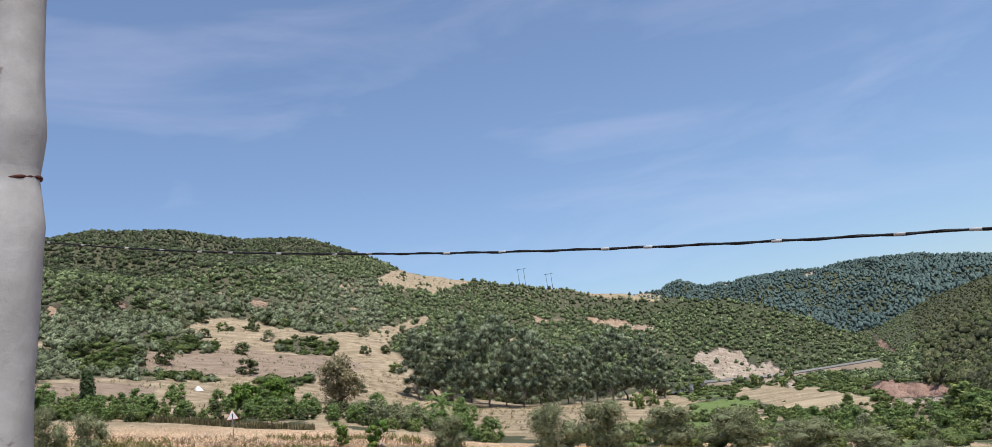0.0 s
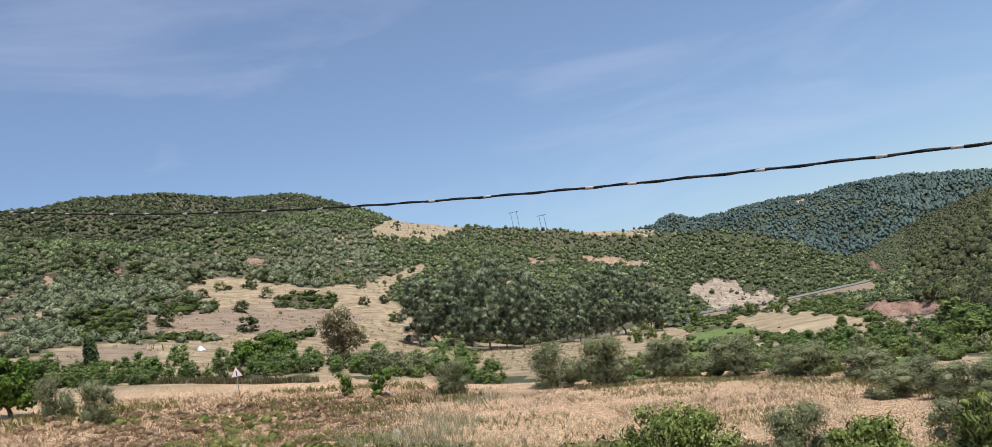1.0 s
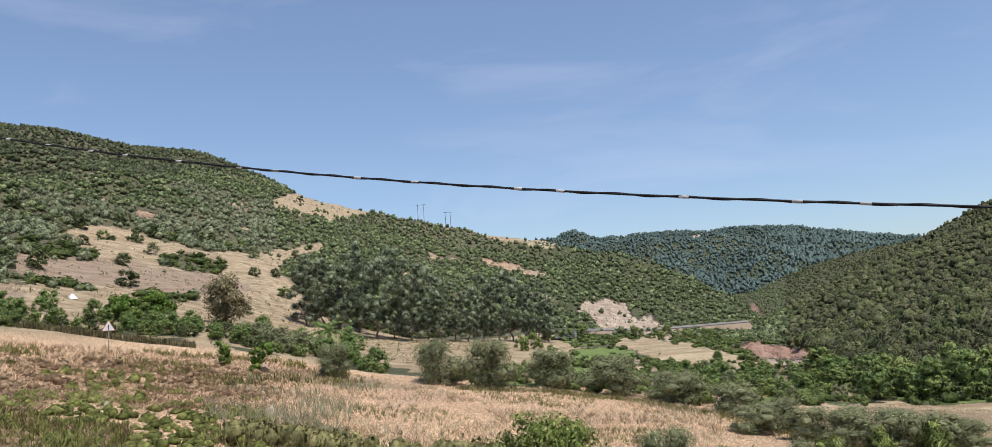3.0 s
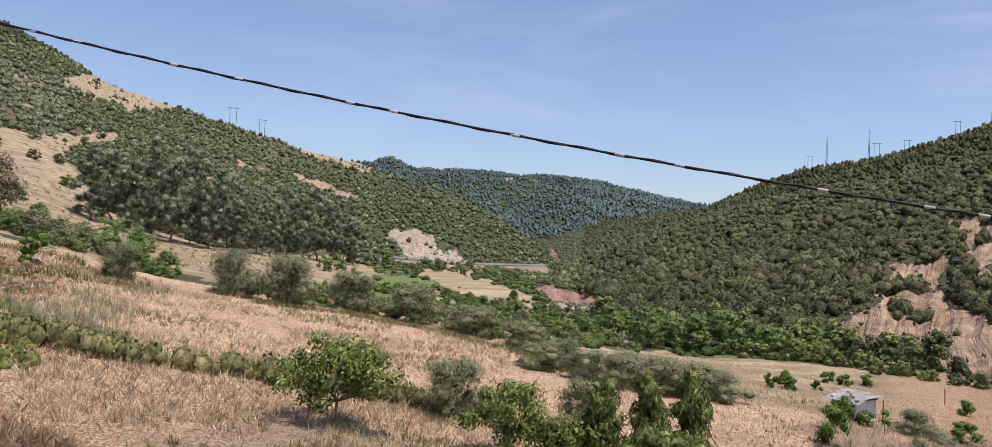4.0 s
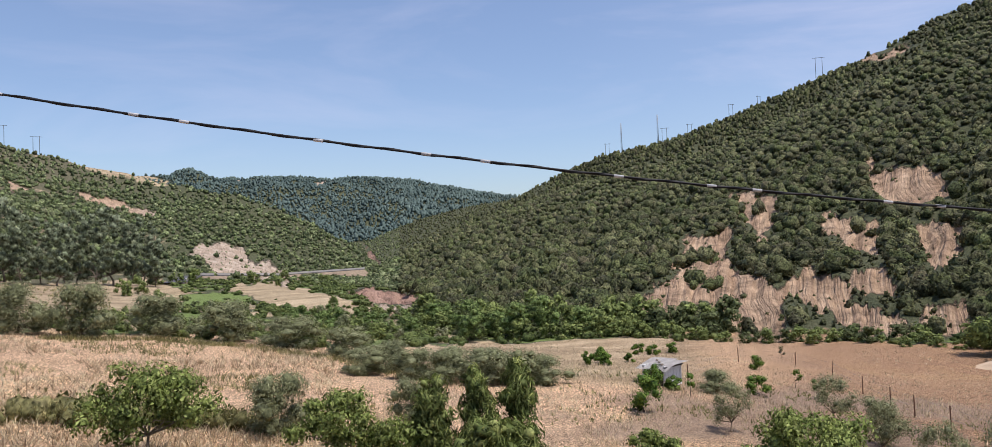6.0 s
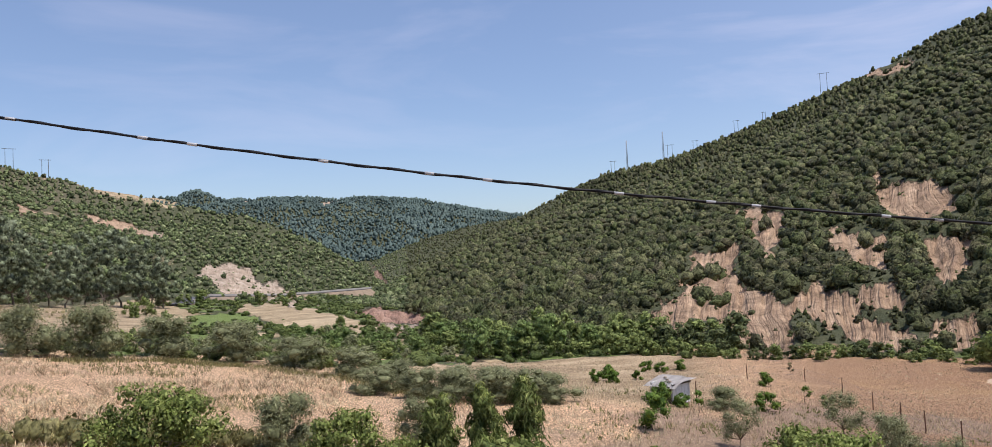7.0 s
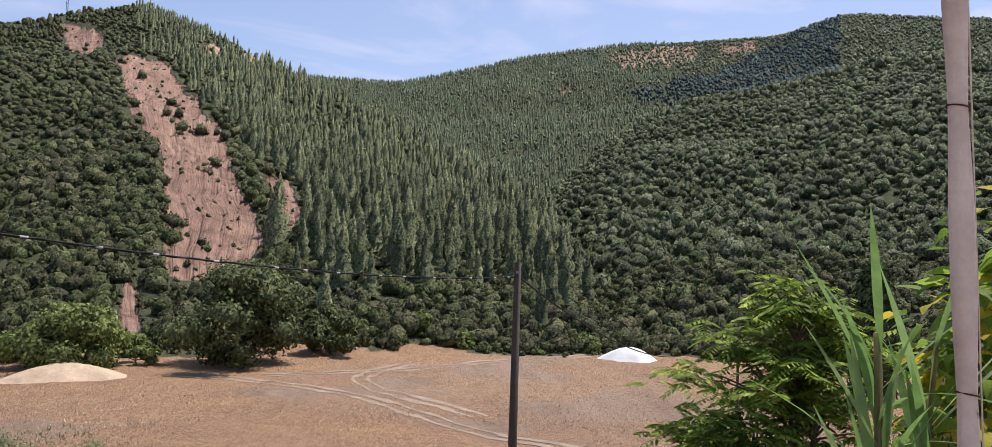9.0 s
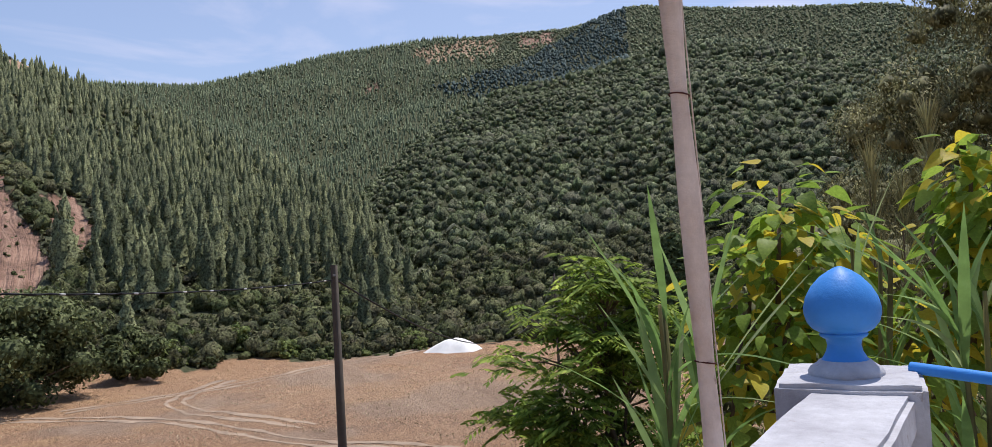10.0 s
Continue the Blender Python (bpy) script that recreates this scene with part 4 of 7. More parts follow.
        low_green = np.zeros(len(x), bool)
        for kind, outline in PATCHES:
            if kind == "brush":
                low_green |= inside_outline(az, rise, outline)
        grey &= ~low_green
        oak = ((az > 104) | ((az > 90) & beyond & (rise < 10))) & ~pine & (r < 720) & (low > 150)
        gone = oak & (rng.uniform(0, 1, len(x)) < 0.5)
        for tag, m in (("pine", pine), ("olive", grey), ("thicket", low_green), ("oak", oak & ~gone), ("young", gone & (rng.uniform(0, 1, len(x)) < 0.85)), ("open", ~pine & ~grey & ~low_green & (az < 27)), ("scrub", ~pine & ~grey & ~low_green & ~oak & (az >= 27) & ~((az > 78) & (r > 640))), ("fold", shaded_fold & ~oak), ("ridge", ~pine & ~oak & ~shaded_fold & (az > 78) & (r > 640))):
            if m.sum() < 3:
                continue
            wide = size_w[m]
            base = h[m] + EYE - 0.3
            if tag == "pine":
                high_m = rng.uniform(7.5, 14.0, m.sum()) * np.where(r[m] < 640, 1.0, 0.75)
                planted("pine_wood", pines, x[m], y[m], base, high_m * 0.95, high_m, PINE if low < 640 else HAZED_PINE, "young green pines close together on the hillside", "forest")
            elif tag == "olive":
                planted("olive_grove", shaggy, x[m], y[m], base, wide * 0.8, wide * 0.85, GROVE, "grey-green olive trees scattered over the dry slope", "trees")
            elif tag == "thicket":
                planted("green_thicket", shaggy, x[m], y[m], base, wide * 1.05, wide * 0.6, THICKET, "low fresh green thicket between the dry fields", "shrubs")
            elif tag == "open":
                crown = (rise[m] + 0.8 * fbm(x[m] / 50, y[m] / 50, 2, 73) > 10.6) & (low < 1500)
                for here, mat, grow in ((crown, OAKWOOD, 0.95), (~crown, GARRIGUE if low < 1500 else HAZED_SCRUB, 0.92)):
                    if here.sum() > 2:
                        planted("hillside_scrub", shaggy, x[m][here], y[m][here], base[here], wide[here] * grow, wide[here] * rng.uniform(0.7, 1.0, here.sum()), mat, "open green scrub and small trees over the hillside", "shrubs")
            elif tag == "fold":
                planted("fold_scrub", shrubs, x[m], y[m], base, wide * 1.15, wide * 1.2, FOLD_SHADE_SCRUB, "dense scrub in the fold of the ridge, its shade painted as dark blue-green", "shrubs")
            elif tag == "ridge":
                planted("ridge_scrub", shrubs, x[m], y[m], base, wide, wide * 0.95, HAZED_RIDGE_SCRUB, "green scrub on the high ridge", "shrubs")
            elif tag == "young":
                planted("oak_wood", shrubs, x[m], y[m], base, wide * rng.uniform(0.8, 1.3, m.sum()), wide * rng.uniform(0.9, 1.3, m.sum()), OAKWOOD, "young evergreen oaks and scrub between the larger crowns", "forest")
            elif tag == "oak":
                planted("oak_wood", oaks, x[m], y[m], base, wide * rng.uniform(0.8, 1.4, m.sum()), wide * rng.uniform(0.9, 1.4, m.sum()), OAKWOOD, "rounded evergreen oaks close together on the slope", "forest")
            else:
                planted("hillside_scrub", shrubs, x[m], y[m], base, wide, wide * rng.uniform(0.75, 1.35, m.sum()), MAQUIS if low < 1500 else HAZED_SCRUB,
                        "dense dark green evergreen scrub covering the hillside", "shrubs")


wood_belts()
# small tufts between the shrubs of the nearest slopes
rng = np.random.default_rng(29)
x, y = spread(rng, 100, 200, 2.3, 31, 112)
h = on_ground(x, y)
w = cover_at(x, y, land(x, y))
m = (w.max(axis=1) < 0.5) | (rng.uniform(0, 1, len(x)) < 0.06)
m &= (w[:, 0] < 0.5)
s = rng.uniform(0.35, 0.85, m.sum())
planted("low_scrub", [shrub_shape(rng, 5, 2, 6, 0.4) for _ in range(6)], x[m], y[m], h[m] + EYE - 0.1, s, s * rng.uniform(0.6, 1.1, m.sum()), MAQUIS, "low scrub and dry herbs between the shrubs", "undergrowth")
x, y = spread(rng, 150, 560, 4.2, -36, 14)
h = on_ground(x, y)
w, az = cover_at(x, y, land(x, y)), np.degrees(np.arctan2(x, y))
m = (w.max(axis=1) < 0.66) & (np.hypot(x, y) > along(az, [(-40, 150), (-15, 160), (-5, 190), (3, 245), (10, 390), (14, 420)]))
s = rng.uniform(0.3, 0.9, m.sum())
planted("low_scrub", [shrub_shape(rng, 4, 2, 7, 0.45) for _ in range(6)], x[m], y[m], h[m] + EYE - 0.1, s, s * rng.uniform(0.5, 0.9, m.sum()), GROVE, "low grey-green scrub and dry herbs between the trees", "undergrowth")
# low growth on the valley floor
rng = np.random.default_rng(23)
x, y = spread(rng, 62, 330, 3.0, 4, 104)
h = land(x, y)
w, r, az = cover_at(x, y, h), np.hypot(x, y), np.degrees(np.arctan2(x, y))
m = (w.max(axis=1) < 0.8) & (r < along(az, [(4, 170), (10, 260), (20, 345), (25, 322), (28, 240), (31, 150), (36, 120), (66, 112), (68, 112), (82, 124), (104, 126)])) & (rng.uniform(0, 1, len(x)) < 0.85)
s = rng.uniform(0.4, 1.3, m.sum())
planted("valley_growth", [shrub_shape(rng, 7, 3, 16, 0.26) for _ in range(6)], x[m], y[m], h[m] + EYE - 0.15, s, s * rng.uniform(0.5, 1.0, m.sum()), THICKET, "low green growth over the valley floor", "undergrowth")


# ---- plants of their own ----
def plain(name, colour, rough=0.7, metal=0.0, spots=0.25, scale=8.0, relief=0.0):
    """A surface of one colour with grain at two scales."""
    def build(t, bsdf):
        a, b = noise_node(t, scale, 6, 0.7), noise_node(t, scale * 0.13, 4)
        lo, hi = tuple(c * (1 - spots) for c in colour), tuple(min(1, c * (1 + spots)) for c in colour)
        t.links.new(mix(t, 0.5, ramp(t, a, [(0.3, lo), (0.7, hi)]), ramp(t, b, [(0.3, lo), (0.7, hi)])), bsdf.inputs["Base Color"])
        bsdf.inputs["Metallic"].default_value = metal
        if relief:
            bump(t, bsdf, a, 0.6, relief)
    return material(name, build, rough)


BARK = plain("brown_bark", (0.14, 0.10, 0.07), 0.95, 0, 0.45, 9, 0.02)
GREY_BARK = plain("grey_brown_bark", (0.20, 0.165, 0.13), 0.95, 0, 0.4, 7, 0.015)
FIG_LEAF = foliage("fig_leaves", (0.065, 0.098, 0.026), (0.205, 0.26, 0.068), (0.44, 0.48, 0.18), 0.28, 0.5)
CITRUS_LEAF = foliage("citrus_leaves", (0.05, 0.10, 0.02), (0.11, 0.19, 0.035), (0.25, 0.32, 0.06), 0.25, 0.5)
LONG_LEAF = foliage("long_drooping_leaves", (0.05, 0.075, 0.026), (0.155, 0.2, 0.06), (0.46, 0.49, 0.18), 0.25, 0.5)
EUCALYPT_LEAF = foliage("eucalyptus_leaves", (0.035, 0.046, 0.028), (0.155, 0.185, 0.11), (0.34, 0.375, 0.245), 0.12, 0.12, grain=0.9, depth=0.92)
OAK_LEAF = foliage("oak_leaves", (0.04, 0.055, 0.022), (0.11, 0.135, 0.055), (0.22, 0.245, 0.11), 0.2, 0.2)
BRIGHT_LEAF = foliage("bright_green_leaves", (0.09, 0.14, 0.04), (0.18, 0.255, 0.08), (0.31, 0.39, 0.15), 0.3, 0.3)
RUSSET_LEAF = foliage("russet_leaves", (0.12, 0.10, 0.05), (0.24, 0.20, 0.11), (0.34, 0.33, 0.19), 0.2, 0.4)
CYPRESS_LEAF = foliage("cypress_leaves", (0.03, 0.05, 0.02), (0.06, 0.09, 0.035), (0.11, 0.145, 0.06), 0.12, 0.4)
NEEDLE_LEAF = foliage("feathery_needles", (0.05, 0.054, 0.024), (0.16, 0.16, 0.072), (0.36, 0.345, 0.17), 0.25, 0.4)
GARDEN_LEAF = foliage("garden_bush_leaves", (0.04, 0.06, 0.02), (0.12, 0.155, 0.045), (0.30, 0.34, 0.11), 0.25, 0.5)
PINNATE_LEAF = foliage("pinnate_leaves", (0.05, 0.085, 0.015), (0.18, 0.27, 0.04), (0.46, 0.54, 0.11), 0.4, 1.2, depth=0.5)


def tubes(paths, sides=6):
    """Tapering round limbs: each path is a list of (point, radius)."""
    verts, faces = [], []
    for path in paths:
        start = len(verts)
        for k, (p, rad) in enumerate(path):
            q = Vector(path[min(k + 1, len(path) - 1)][0]) - Vector(path[max(k - 1, 0)][0])
            m = q.to_track_quat("Z", "Y").to_matrix() if q.length > 1e-6 else Matrix.Identity(3)
            for s in range(sides):
                a = 2 * math.pi * s / sides
                verts.append(Vector(p) + m @ Vector((math.cos(a) * rad, math.sin(a) * rad, 0)))
        for k in range(len(path) - 1):
            for s in range(sides):
                a, b = start + k * sides + s, start + k * sides + (s + 1) % sides
                faces.append((a, b, b + sides, a + sides))
        faces.append(tuple(start + s for s in (3, 2, 1, 0)))
        end = start + (len(path) - 1) * sides
        faces.append(tuple(end + s for s in (0, 1, 2, 3)))
    return np.array([tuple(v) for v in verts]), np.array(faces)


def holder(name, place, label, category, group=""):
    e = new(name)
    e.matrix_basis = place
    return tagged(e, label, category, group)


def tree(name, seed, height, width, clear, limbs, leaves, size, mat, label, category="tree", bark=BARK, slim=0.5, droop=0.0, hubs=7, fill=0.75, girth=0.035, lean=0.1, group="", split=False, lump=1.0, rough=0.35, tri=False, solid=0.72):
    """A tree at the origin: a forked trunk and a crown of leaves in uneven billows. clear: the bare stem's share of the height."""
    rng = np.random.default_rng(seed)
    top = height * 0.93
    hub, rad = [], []
    for k in range(hubs):
        a, out = rng.uniform(0, 6.28), math.sqrt(rng.uniform(0.02, 1)) * width * 0.4
        z = height * clear + (height - height * clear) * (0.1 + 0.72 * (k + 0.5) / hubs + rng.uniform(-0.06, 0.06))
        taper = 1.15 - 0.5 * abs(2 * (k + 0.5) / hubs - 0.8)
        hub.append((math.cos(a) * out * taper, math.sin(a) * out * taper, z))
        rad.append(min(width * 0.5, height * 0.45) * rng.uniform(0.38, 0.6) * lump)
    hub, rad = np.array(hub), np.array(rad)
    fork = Vector((rng.uniform(-lean, lean) * height * 0.3, rng.uniform(-lean, lean) * height * 0.3, height * max(clear, 0.12)))
    paths = [[((0, 0, -0.3), height * girth * 1.25), ((0, 0, 0.05 * height), height * girth), (tuple(fork), height * girth * 0.75)]]
    for k in range(min(limbs, hubs)):
        tip = Vector(hub[k])
        mid = fork.lerp(tip, 0.5) + Vector((rng.uniform(-1, 1), rng.uniform(-1, 1), rng.uniform(-0.3, 0.6))) * width * 0.07
        paths.append([(tuple(fork), height * girth * 0.6), (tuple(mid), height * girth * 0.38), (tuple(tip), height * girth * 0.12)])
        side = tip + Vector(rng.normal(0, 1, 3)) * rad[k] * 0.7
        paths.append([(tuple(mid), height * girth * 0.25), (tuple(side), height * girth * 0.07)])
    thing = holder(name, Matrix.Identity(4), label, category, group)
    if split:
        mesh_object("trunk", *tubes(paths[:1]), bark, True, thing)
        for path in paths[1:]:
            mesh_object("limb", *tubes([path]), bark, True, thing)
    else:
        mesh_object("trunk", *tubes(paths), bark, True, thing)
    which = rng.choice(hubs, leaves, p=rad ** 2 / (rad ** 2).sum())
    d = rng.normal(0, 1, (leaves, 3))
    d /= np.linalg.norm(d, axis=1, keepdims=True)
    c = hub[which] + d * (rad[which] * (rng.uniform(0, 1, leaves) ** (1 - fill)) * rng.uniform(0.75, 1.12, leaves))[:, None] * (1, 1, 0.8)
    c[:, 2] = np.clip(c[:, 2], 0.04 * height, height)
    nor = d + (0, 0, 0.35)
    v, f = leaf_tris(rng, c, nor, size, slim, 0.45) if tri else leaf_quads(rng, c, nor, size, slim)
    if droop and tri:
        v.reshape(-1, 3, 3)[:, 0, 2] -= droop * size
    elif droop:
        q = v.reshape(-1, 4, 3)
        q[:, 0, 2] -= droop * size
        q[:, 2, 2] += droop * size * 0.4
        v = q.reshape(-1, 3)
    middle = (0, 0, height * (0.35 + 0.3 * clear))
    cores, core_n = [], []
    if solid:
        for k in range(hubs):
            q, g, qn = billow(rng, 5, 3, 6, 0.3, -1.0)
            cores.append((q * rad[k] * solid * (1, 1, 0.8) + hub[k], g))
            core_n.append(qn)
    round_n = unit(0.7 * d + 0.5 * unit((c - middle) / (width, width, height)) + (0, 0, 0.15) + rng.normal(0, rough, (leaves, 3)))
    v, f = join((v, f) if tri else halves(v, f), *cores)
    v[:, 2] = np.maximum(v[:, 2], 0.03 * height)
    mesh_object("crown", v, f, mat, False, thing, np.concatenate([np.repeat(round_n, 3 if tri else 4, 0), *core_n]))
    return thing


def stand(thing, x, y, scale=1.0, turn=0.0, tall=1.0, sink=0.05):
    """Put a copy of a plant on the ground."""
    return copy_thing(thing, Matrix.LocRotScale((x, y, ground_z(x, y) - sink), Euler((0, 0, turn)), (scale, scale, scale * tall)))


def settle(thing, x, y, turn=0.0, sink=0.05):
    thing.matrix_basis = pose(x, y, ground_z(x, y) - sink, 0, 0, turn)
    return thing


def polar(bearing, rng_m):
    return rng_m * math.sin(radians(bearing)), rng_m * math.cos(radians(bearing))


pick = np.random.default_rng(11)

# olive trees along the stubble field's edge and in the garden: x, y, height, width
olive_kinds = [tree("olive_tree", 100 + k, 3.0, 3.0, -0.08, 6, 8000, 0.078, OLIVE, "silvery green olive tree with several stems in dry grass", "olive tree", slim=0.45, tri=True, solid=0.6, fill=0.8, hubs=22, girth=0.022, group="olive trees") for k in range(3)]
OLIVES = [(3.7, 75.9, 4.3, 4.6), (8.1, 73.3, 4.7, 4.0), (14.7, 77.1, 3.9, 5.0), (19.5, 73.7, 3.8, 5.2), (23.2, 66.4, 3.0, 4.4), (25.2, 59.3, 2.5, 3.6), (25.4, 52.1, 2.3, 3.4),
          (-5.7, 72.0, 3.5, 3.5), (-30.0, 58.8, 3.9, 3.5), (-34.7, 61.4, 3.9, 3.4), (10.7, 33.0, 2.9, 2.4), (17.7, 34.2, 2.4, 2.2)]
OLIVES += [(26.2, 45.2, 2.2, 3.3), (28.4, 44.6, 2.4, 3.4), (30.6, 43.9, 2.3, 3.4), (32.6, 43.1, 2.0, 3.0), (28.2, 48.5, 2.1, 3.2), (24.6, 47.6, 2.2, 3.0), (31.0, 46.8, 2.1, 3.2), (22.6, 50.4, 2.0, 3.0),
          (40.0, 26.9, 2.6, 2.5), (34.9, 21.1, 2.8, 2.6), (30.3, 16.0, 2.7, 2.0), (29.4, 13.3, 3.3, 2.5), (31.6, 11.4, 2.8, 2.3), (37.4, 22.6, 2.4, 2.3), (32.5, 27.8, 2.6, 2.1), (42.5, 37.2, 1.7, 2.4)]
garden_kinds = [tree("olive_tree", 110 + k, 3.0, 3.0, 0.2, 8, 4600, 0.075, OLIVE, "lacy grey-green olive tree on thin bare stems", "olive tree", slim=0.4, tri=True, solid=0.34, fill=0.75, hubs=18, girth=0.018, group="garden olive trees", lump=0.8) for k in range(2)]
garden_used = 0
for k, (x, y, h, w) in enumerate(OLIVES):
    if y < 30 and x > 28:
        if garden_used < 2:
            settle(garden_kinds[garden_used], x, y, 50 * k).scale = (w / 2.9, w / 2.9, h / 2.7)
        else:
            src = garden_kinds[garden_used % 2]
            keep = src.scale.copy()
            src.scale = (1, 1, 1)
            stand(src, x, y, w / 2.9, pick.uniform(0, 6), h / w * 2.9 / 2.7)
            src.scale = keep
        garden_used += 1
        continue
    if y > 40 and x > 0:      # those along the field have grown together
        h, w = h * 1.15, w * 1.35
    elif x > 5:
        h, w = h * 1.12, w * 1.3
    if k < 3:
        settle(olive_kinds[k], x, y).scale = (w / 3.5, w / 3.5, h / 3.1)
    else:
        src = olive_kinds[k % 3]
        keep = src.scale.copy()
        src.scale = (1, 1, 1)
        copy = stand(src, x, y, w / 3.5, pick.uniform(0, 6), h / w * 3.5 / 3.1)
        src.scale = keep

fig_label = "broad-leaved green fig tree with spreading grey branches"
for k, (x, y, h, w, n) in enumerate([(5.2, 30.3, 3.5, 5.0, 2600), (10.9, 27.2, 2.9, 3.9, 2000), (24.1, 17.4, 3.4, 6.0, 3600), (12.6, 25.4, 2.2, 3.4, 1300), (-8.2, 22.8, 2.4, 3.2, 1500)]):
    settle(tree("fig_tree", 200 + k, h, w, 0.26, 12, int(n * 3.2), 0.062, FIG_LEAF, fig_label, "fig tree", GREY_BARK, 0.62, 0.6, 34, 0.75, 0.018, 0.2, "fig trees", True, 0.78, solid=0.4), x, y)
for k, (x, y, h, w, n) in enumerate([(13.5, 24.9, 3.9, 1.5, 3200), (16.4, 23.9, 4.9, 1.35, 4000), (15.1, 24.4, 4.3, 1.3, 3400), (14.4, 23.0, 2.6, 2.2, 2200), (15.9, 22.9, 2.4, 1.8, 1800)]):
    settle(tree("long_leaved_tree", 220 + k, h, w, 0.04, 5, n, 0.125, LONG_LEAF, "dark green tree with long hanging leaves", "tree", BARK, 0.17, 1.2, 44, 0.85, 0.018, 0.06, "long-leaved trees", lump=1.1, solid=0.6), x, y)
for k, (x, y, h, w) in enumerate([(18.6, 23.5, 1.25, 1.3), (31.6, 33.1, 2.4, 1.9), (42.1, 50.5, 1.2, 1.6), (43.3, 49.5, 1.0, 1.3), (44.8, 51.5, 1.2, 1.5), (55.3, 58.1, 1.3, 1.9), (64.1, 62.1, 1.4, 1.8),
                                  (59.0, 60.0, 1.3, 1.6), (46.5, 54.0, 1.3, 1.7), (48.2, 52.0, 0.9, 1.1), (-15.3, 72.4, 2.4, 1.9), (-11.6, 71.0, 3.0, 2.5), (57.6, 46.1, 1.5, 1.3), (44.6, 35.5, 1.6, 2.2), (38.7, 39.8, 1.7, 2.2), (39.6, 38.6, 1.1, 1.5)]):
    settle(tree("citrus_bush", 240 + k, h, w, 0.0, 3, 800, 0.075, CITRUS_LEAF, "small round green citrus bush on dry soil", "bush", BARK, 0.55, 0.2, 9, 0.85, 0.025, group="citrus bushes"), x, y)
settle(tree("low_bush", 270, 1.3, 3.8, -0.1, 4, 2600, 0.075, FIG_LEAF, "low spreading green bush with a few red shoots", "bush", BARK, 0.6, 0.3, 14, 0.8, 0.02, lump=1.5), 24.6, 24.9)
settle(tree("sapling", 271, 1.5, 0.9, 0.3, 3, 130, 0.08, RUSSET_LEAF, "young tree with dark purple-brown leaves", "sapling", hubs=4, girth=0.02), 70.6, 53.0)
for k, (x, y) in enumerate([(47.5, 33.0), (38.5, 36.0), (52.0, 38.0)]):
    settle(tree("sapling", 273 + k, 1.6, 1.0, 0.35, 3, 120, 0.08, CITRUS_LEAF, "thin young fruit tree in red soil", "sapling", hubs=4, girth=0.018, group="saplings"), x, y)
for k, (x, y, h, w) in enumerate([(-38.6, 62.3, 5.6, 4.2), (-42.5, 60.0, 5.0, 4.4)]):
    settle(tree("leafy_shrub", 280 + k, h, w, 0.05, 5, 1500, 0.2, CITRUS_LEAF, "dense dark green leafy shrub beside the field", "shrub", BARK, 0.6, 0.2, 9), x, y)
settle(tree("russet_tree", 284, 10, 11, 0.05, 7, 4200, 0.26, RUSSET_LEAF, "tall tree with thinning russet and green leaves", "tree", BARK, 0.5, 0.2, 20, 0.75, 0.02, solid=0.45), -31.8, 157.0)
for k, (x, y, h, w) in enumerate([(-37.0, 130.9, 5.4, 6.0), (-38.5, 122.1, 4.0, 5.2), (-41.5, 128, 4.0, 4.5)]):
    settle(tree("round_tree", 286 + k, h, w, 0.08, 5, 2200, 0.22, CITRUS_LEAF, "dark green round-crowned tree by the hedge", "tree", hubs=12, group="round trees by the hedge"), x, y)
settle(tree("big_oak", 290, 12.4, 18.5, 0.04, 9, 12000, 0.26, OAK_LEAF, "large dark evergreen oak at the field's edge", "oak tree", BARK, 0.55, 0.1, 26, 0.85, 0.024, split=True), 96.6, 20.4)
settle(tree("oak_tree", 291, 6.9, 10.5, 0.02, 6, 4600, 0.28, OAK_LEAF, "rounded dark green oak beside the large one", "oak tree", hubs=11), 107.8, 10.2)
settle(tree("wide_bush", 292, 7.0, 12.5, 0.02, 6, 11000, 0.25, VALLEY_LEAF, "wide domed green bush behind the sand heap", "bush", hubs=24, fill=0.88, lump=1.35), 90.4, 36.5)
settle(tree("wide_bush", 293, 3.6, 7.0, 0.02, 4, 1600, 0.24, VALLEY_LEAF, "lower green bush at the foot of the slope", "bush", hubs=10, fill=0.85), 96.0, 31.0)


def cypress(name, seed, h, w, mat, label):
    rng = np.random.default_rng(seed)
    n = int(260 * h)
    z = rng.uniform(0.04, 1, n)
    reach = w / 2 * np.sqrt(np.clip(1 - np.abs(2 * z - 0.75) ** 2.2 / 1.7, 0.03, 1)) * rng.uniform(0.6, 1.08, n)
    a = rng.uniform(0, 6.28, n)
    c = np.stack([np.cos(a) * reach, np.sin(a) * reach, z * h], 1)
    thing = holder(name, Matrix.Identity(4), label, "cypress")
    mesh_object("trunk", *tubes([[((0, 0, -0.3), 0.12), ((0, 0, h * 0.9), 0.03)]]), BARK, True, thing)
    mesh_object("crown", *leaf_quads(rng, c, np.stack([np.cos(a), np.sin(a), 0 * a + 0.6], 1), 0.16 + 0.012 * h, 0.45), mat, False, thing)
    return thing


settle(cypress("cypress", 300, 5.6, 2.0, CYPRESS_LEAF, "slim dark green cypress above the hedge"), -59.4, 115.6)
settle(cypress("conifer", 301, 14.5, 4.8, CYPRESS_LEAF, "tall dark conifer against the wooded slope"), 77.7, -47.3)


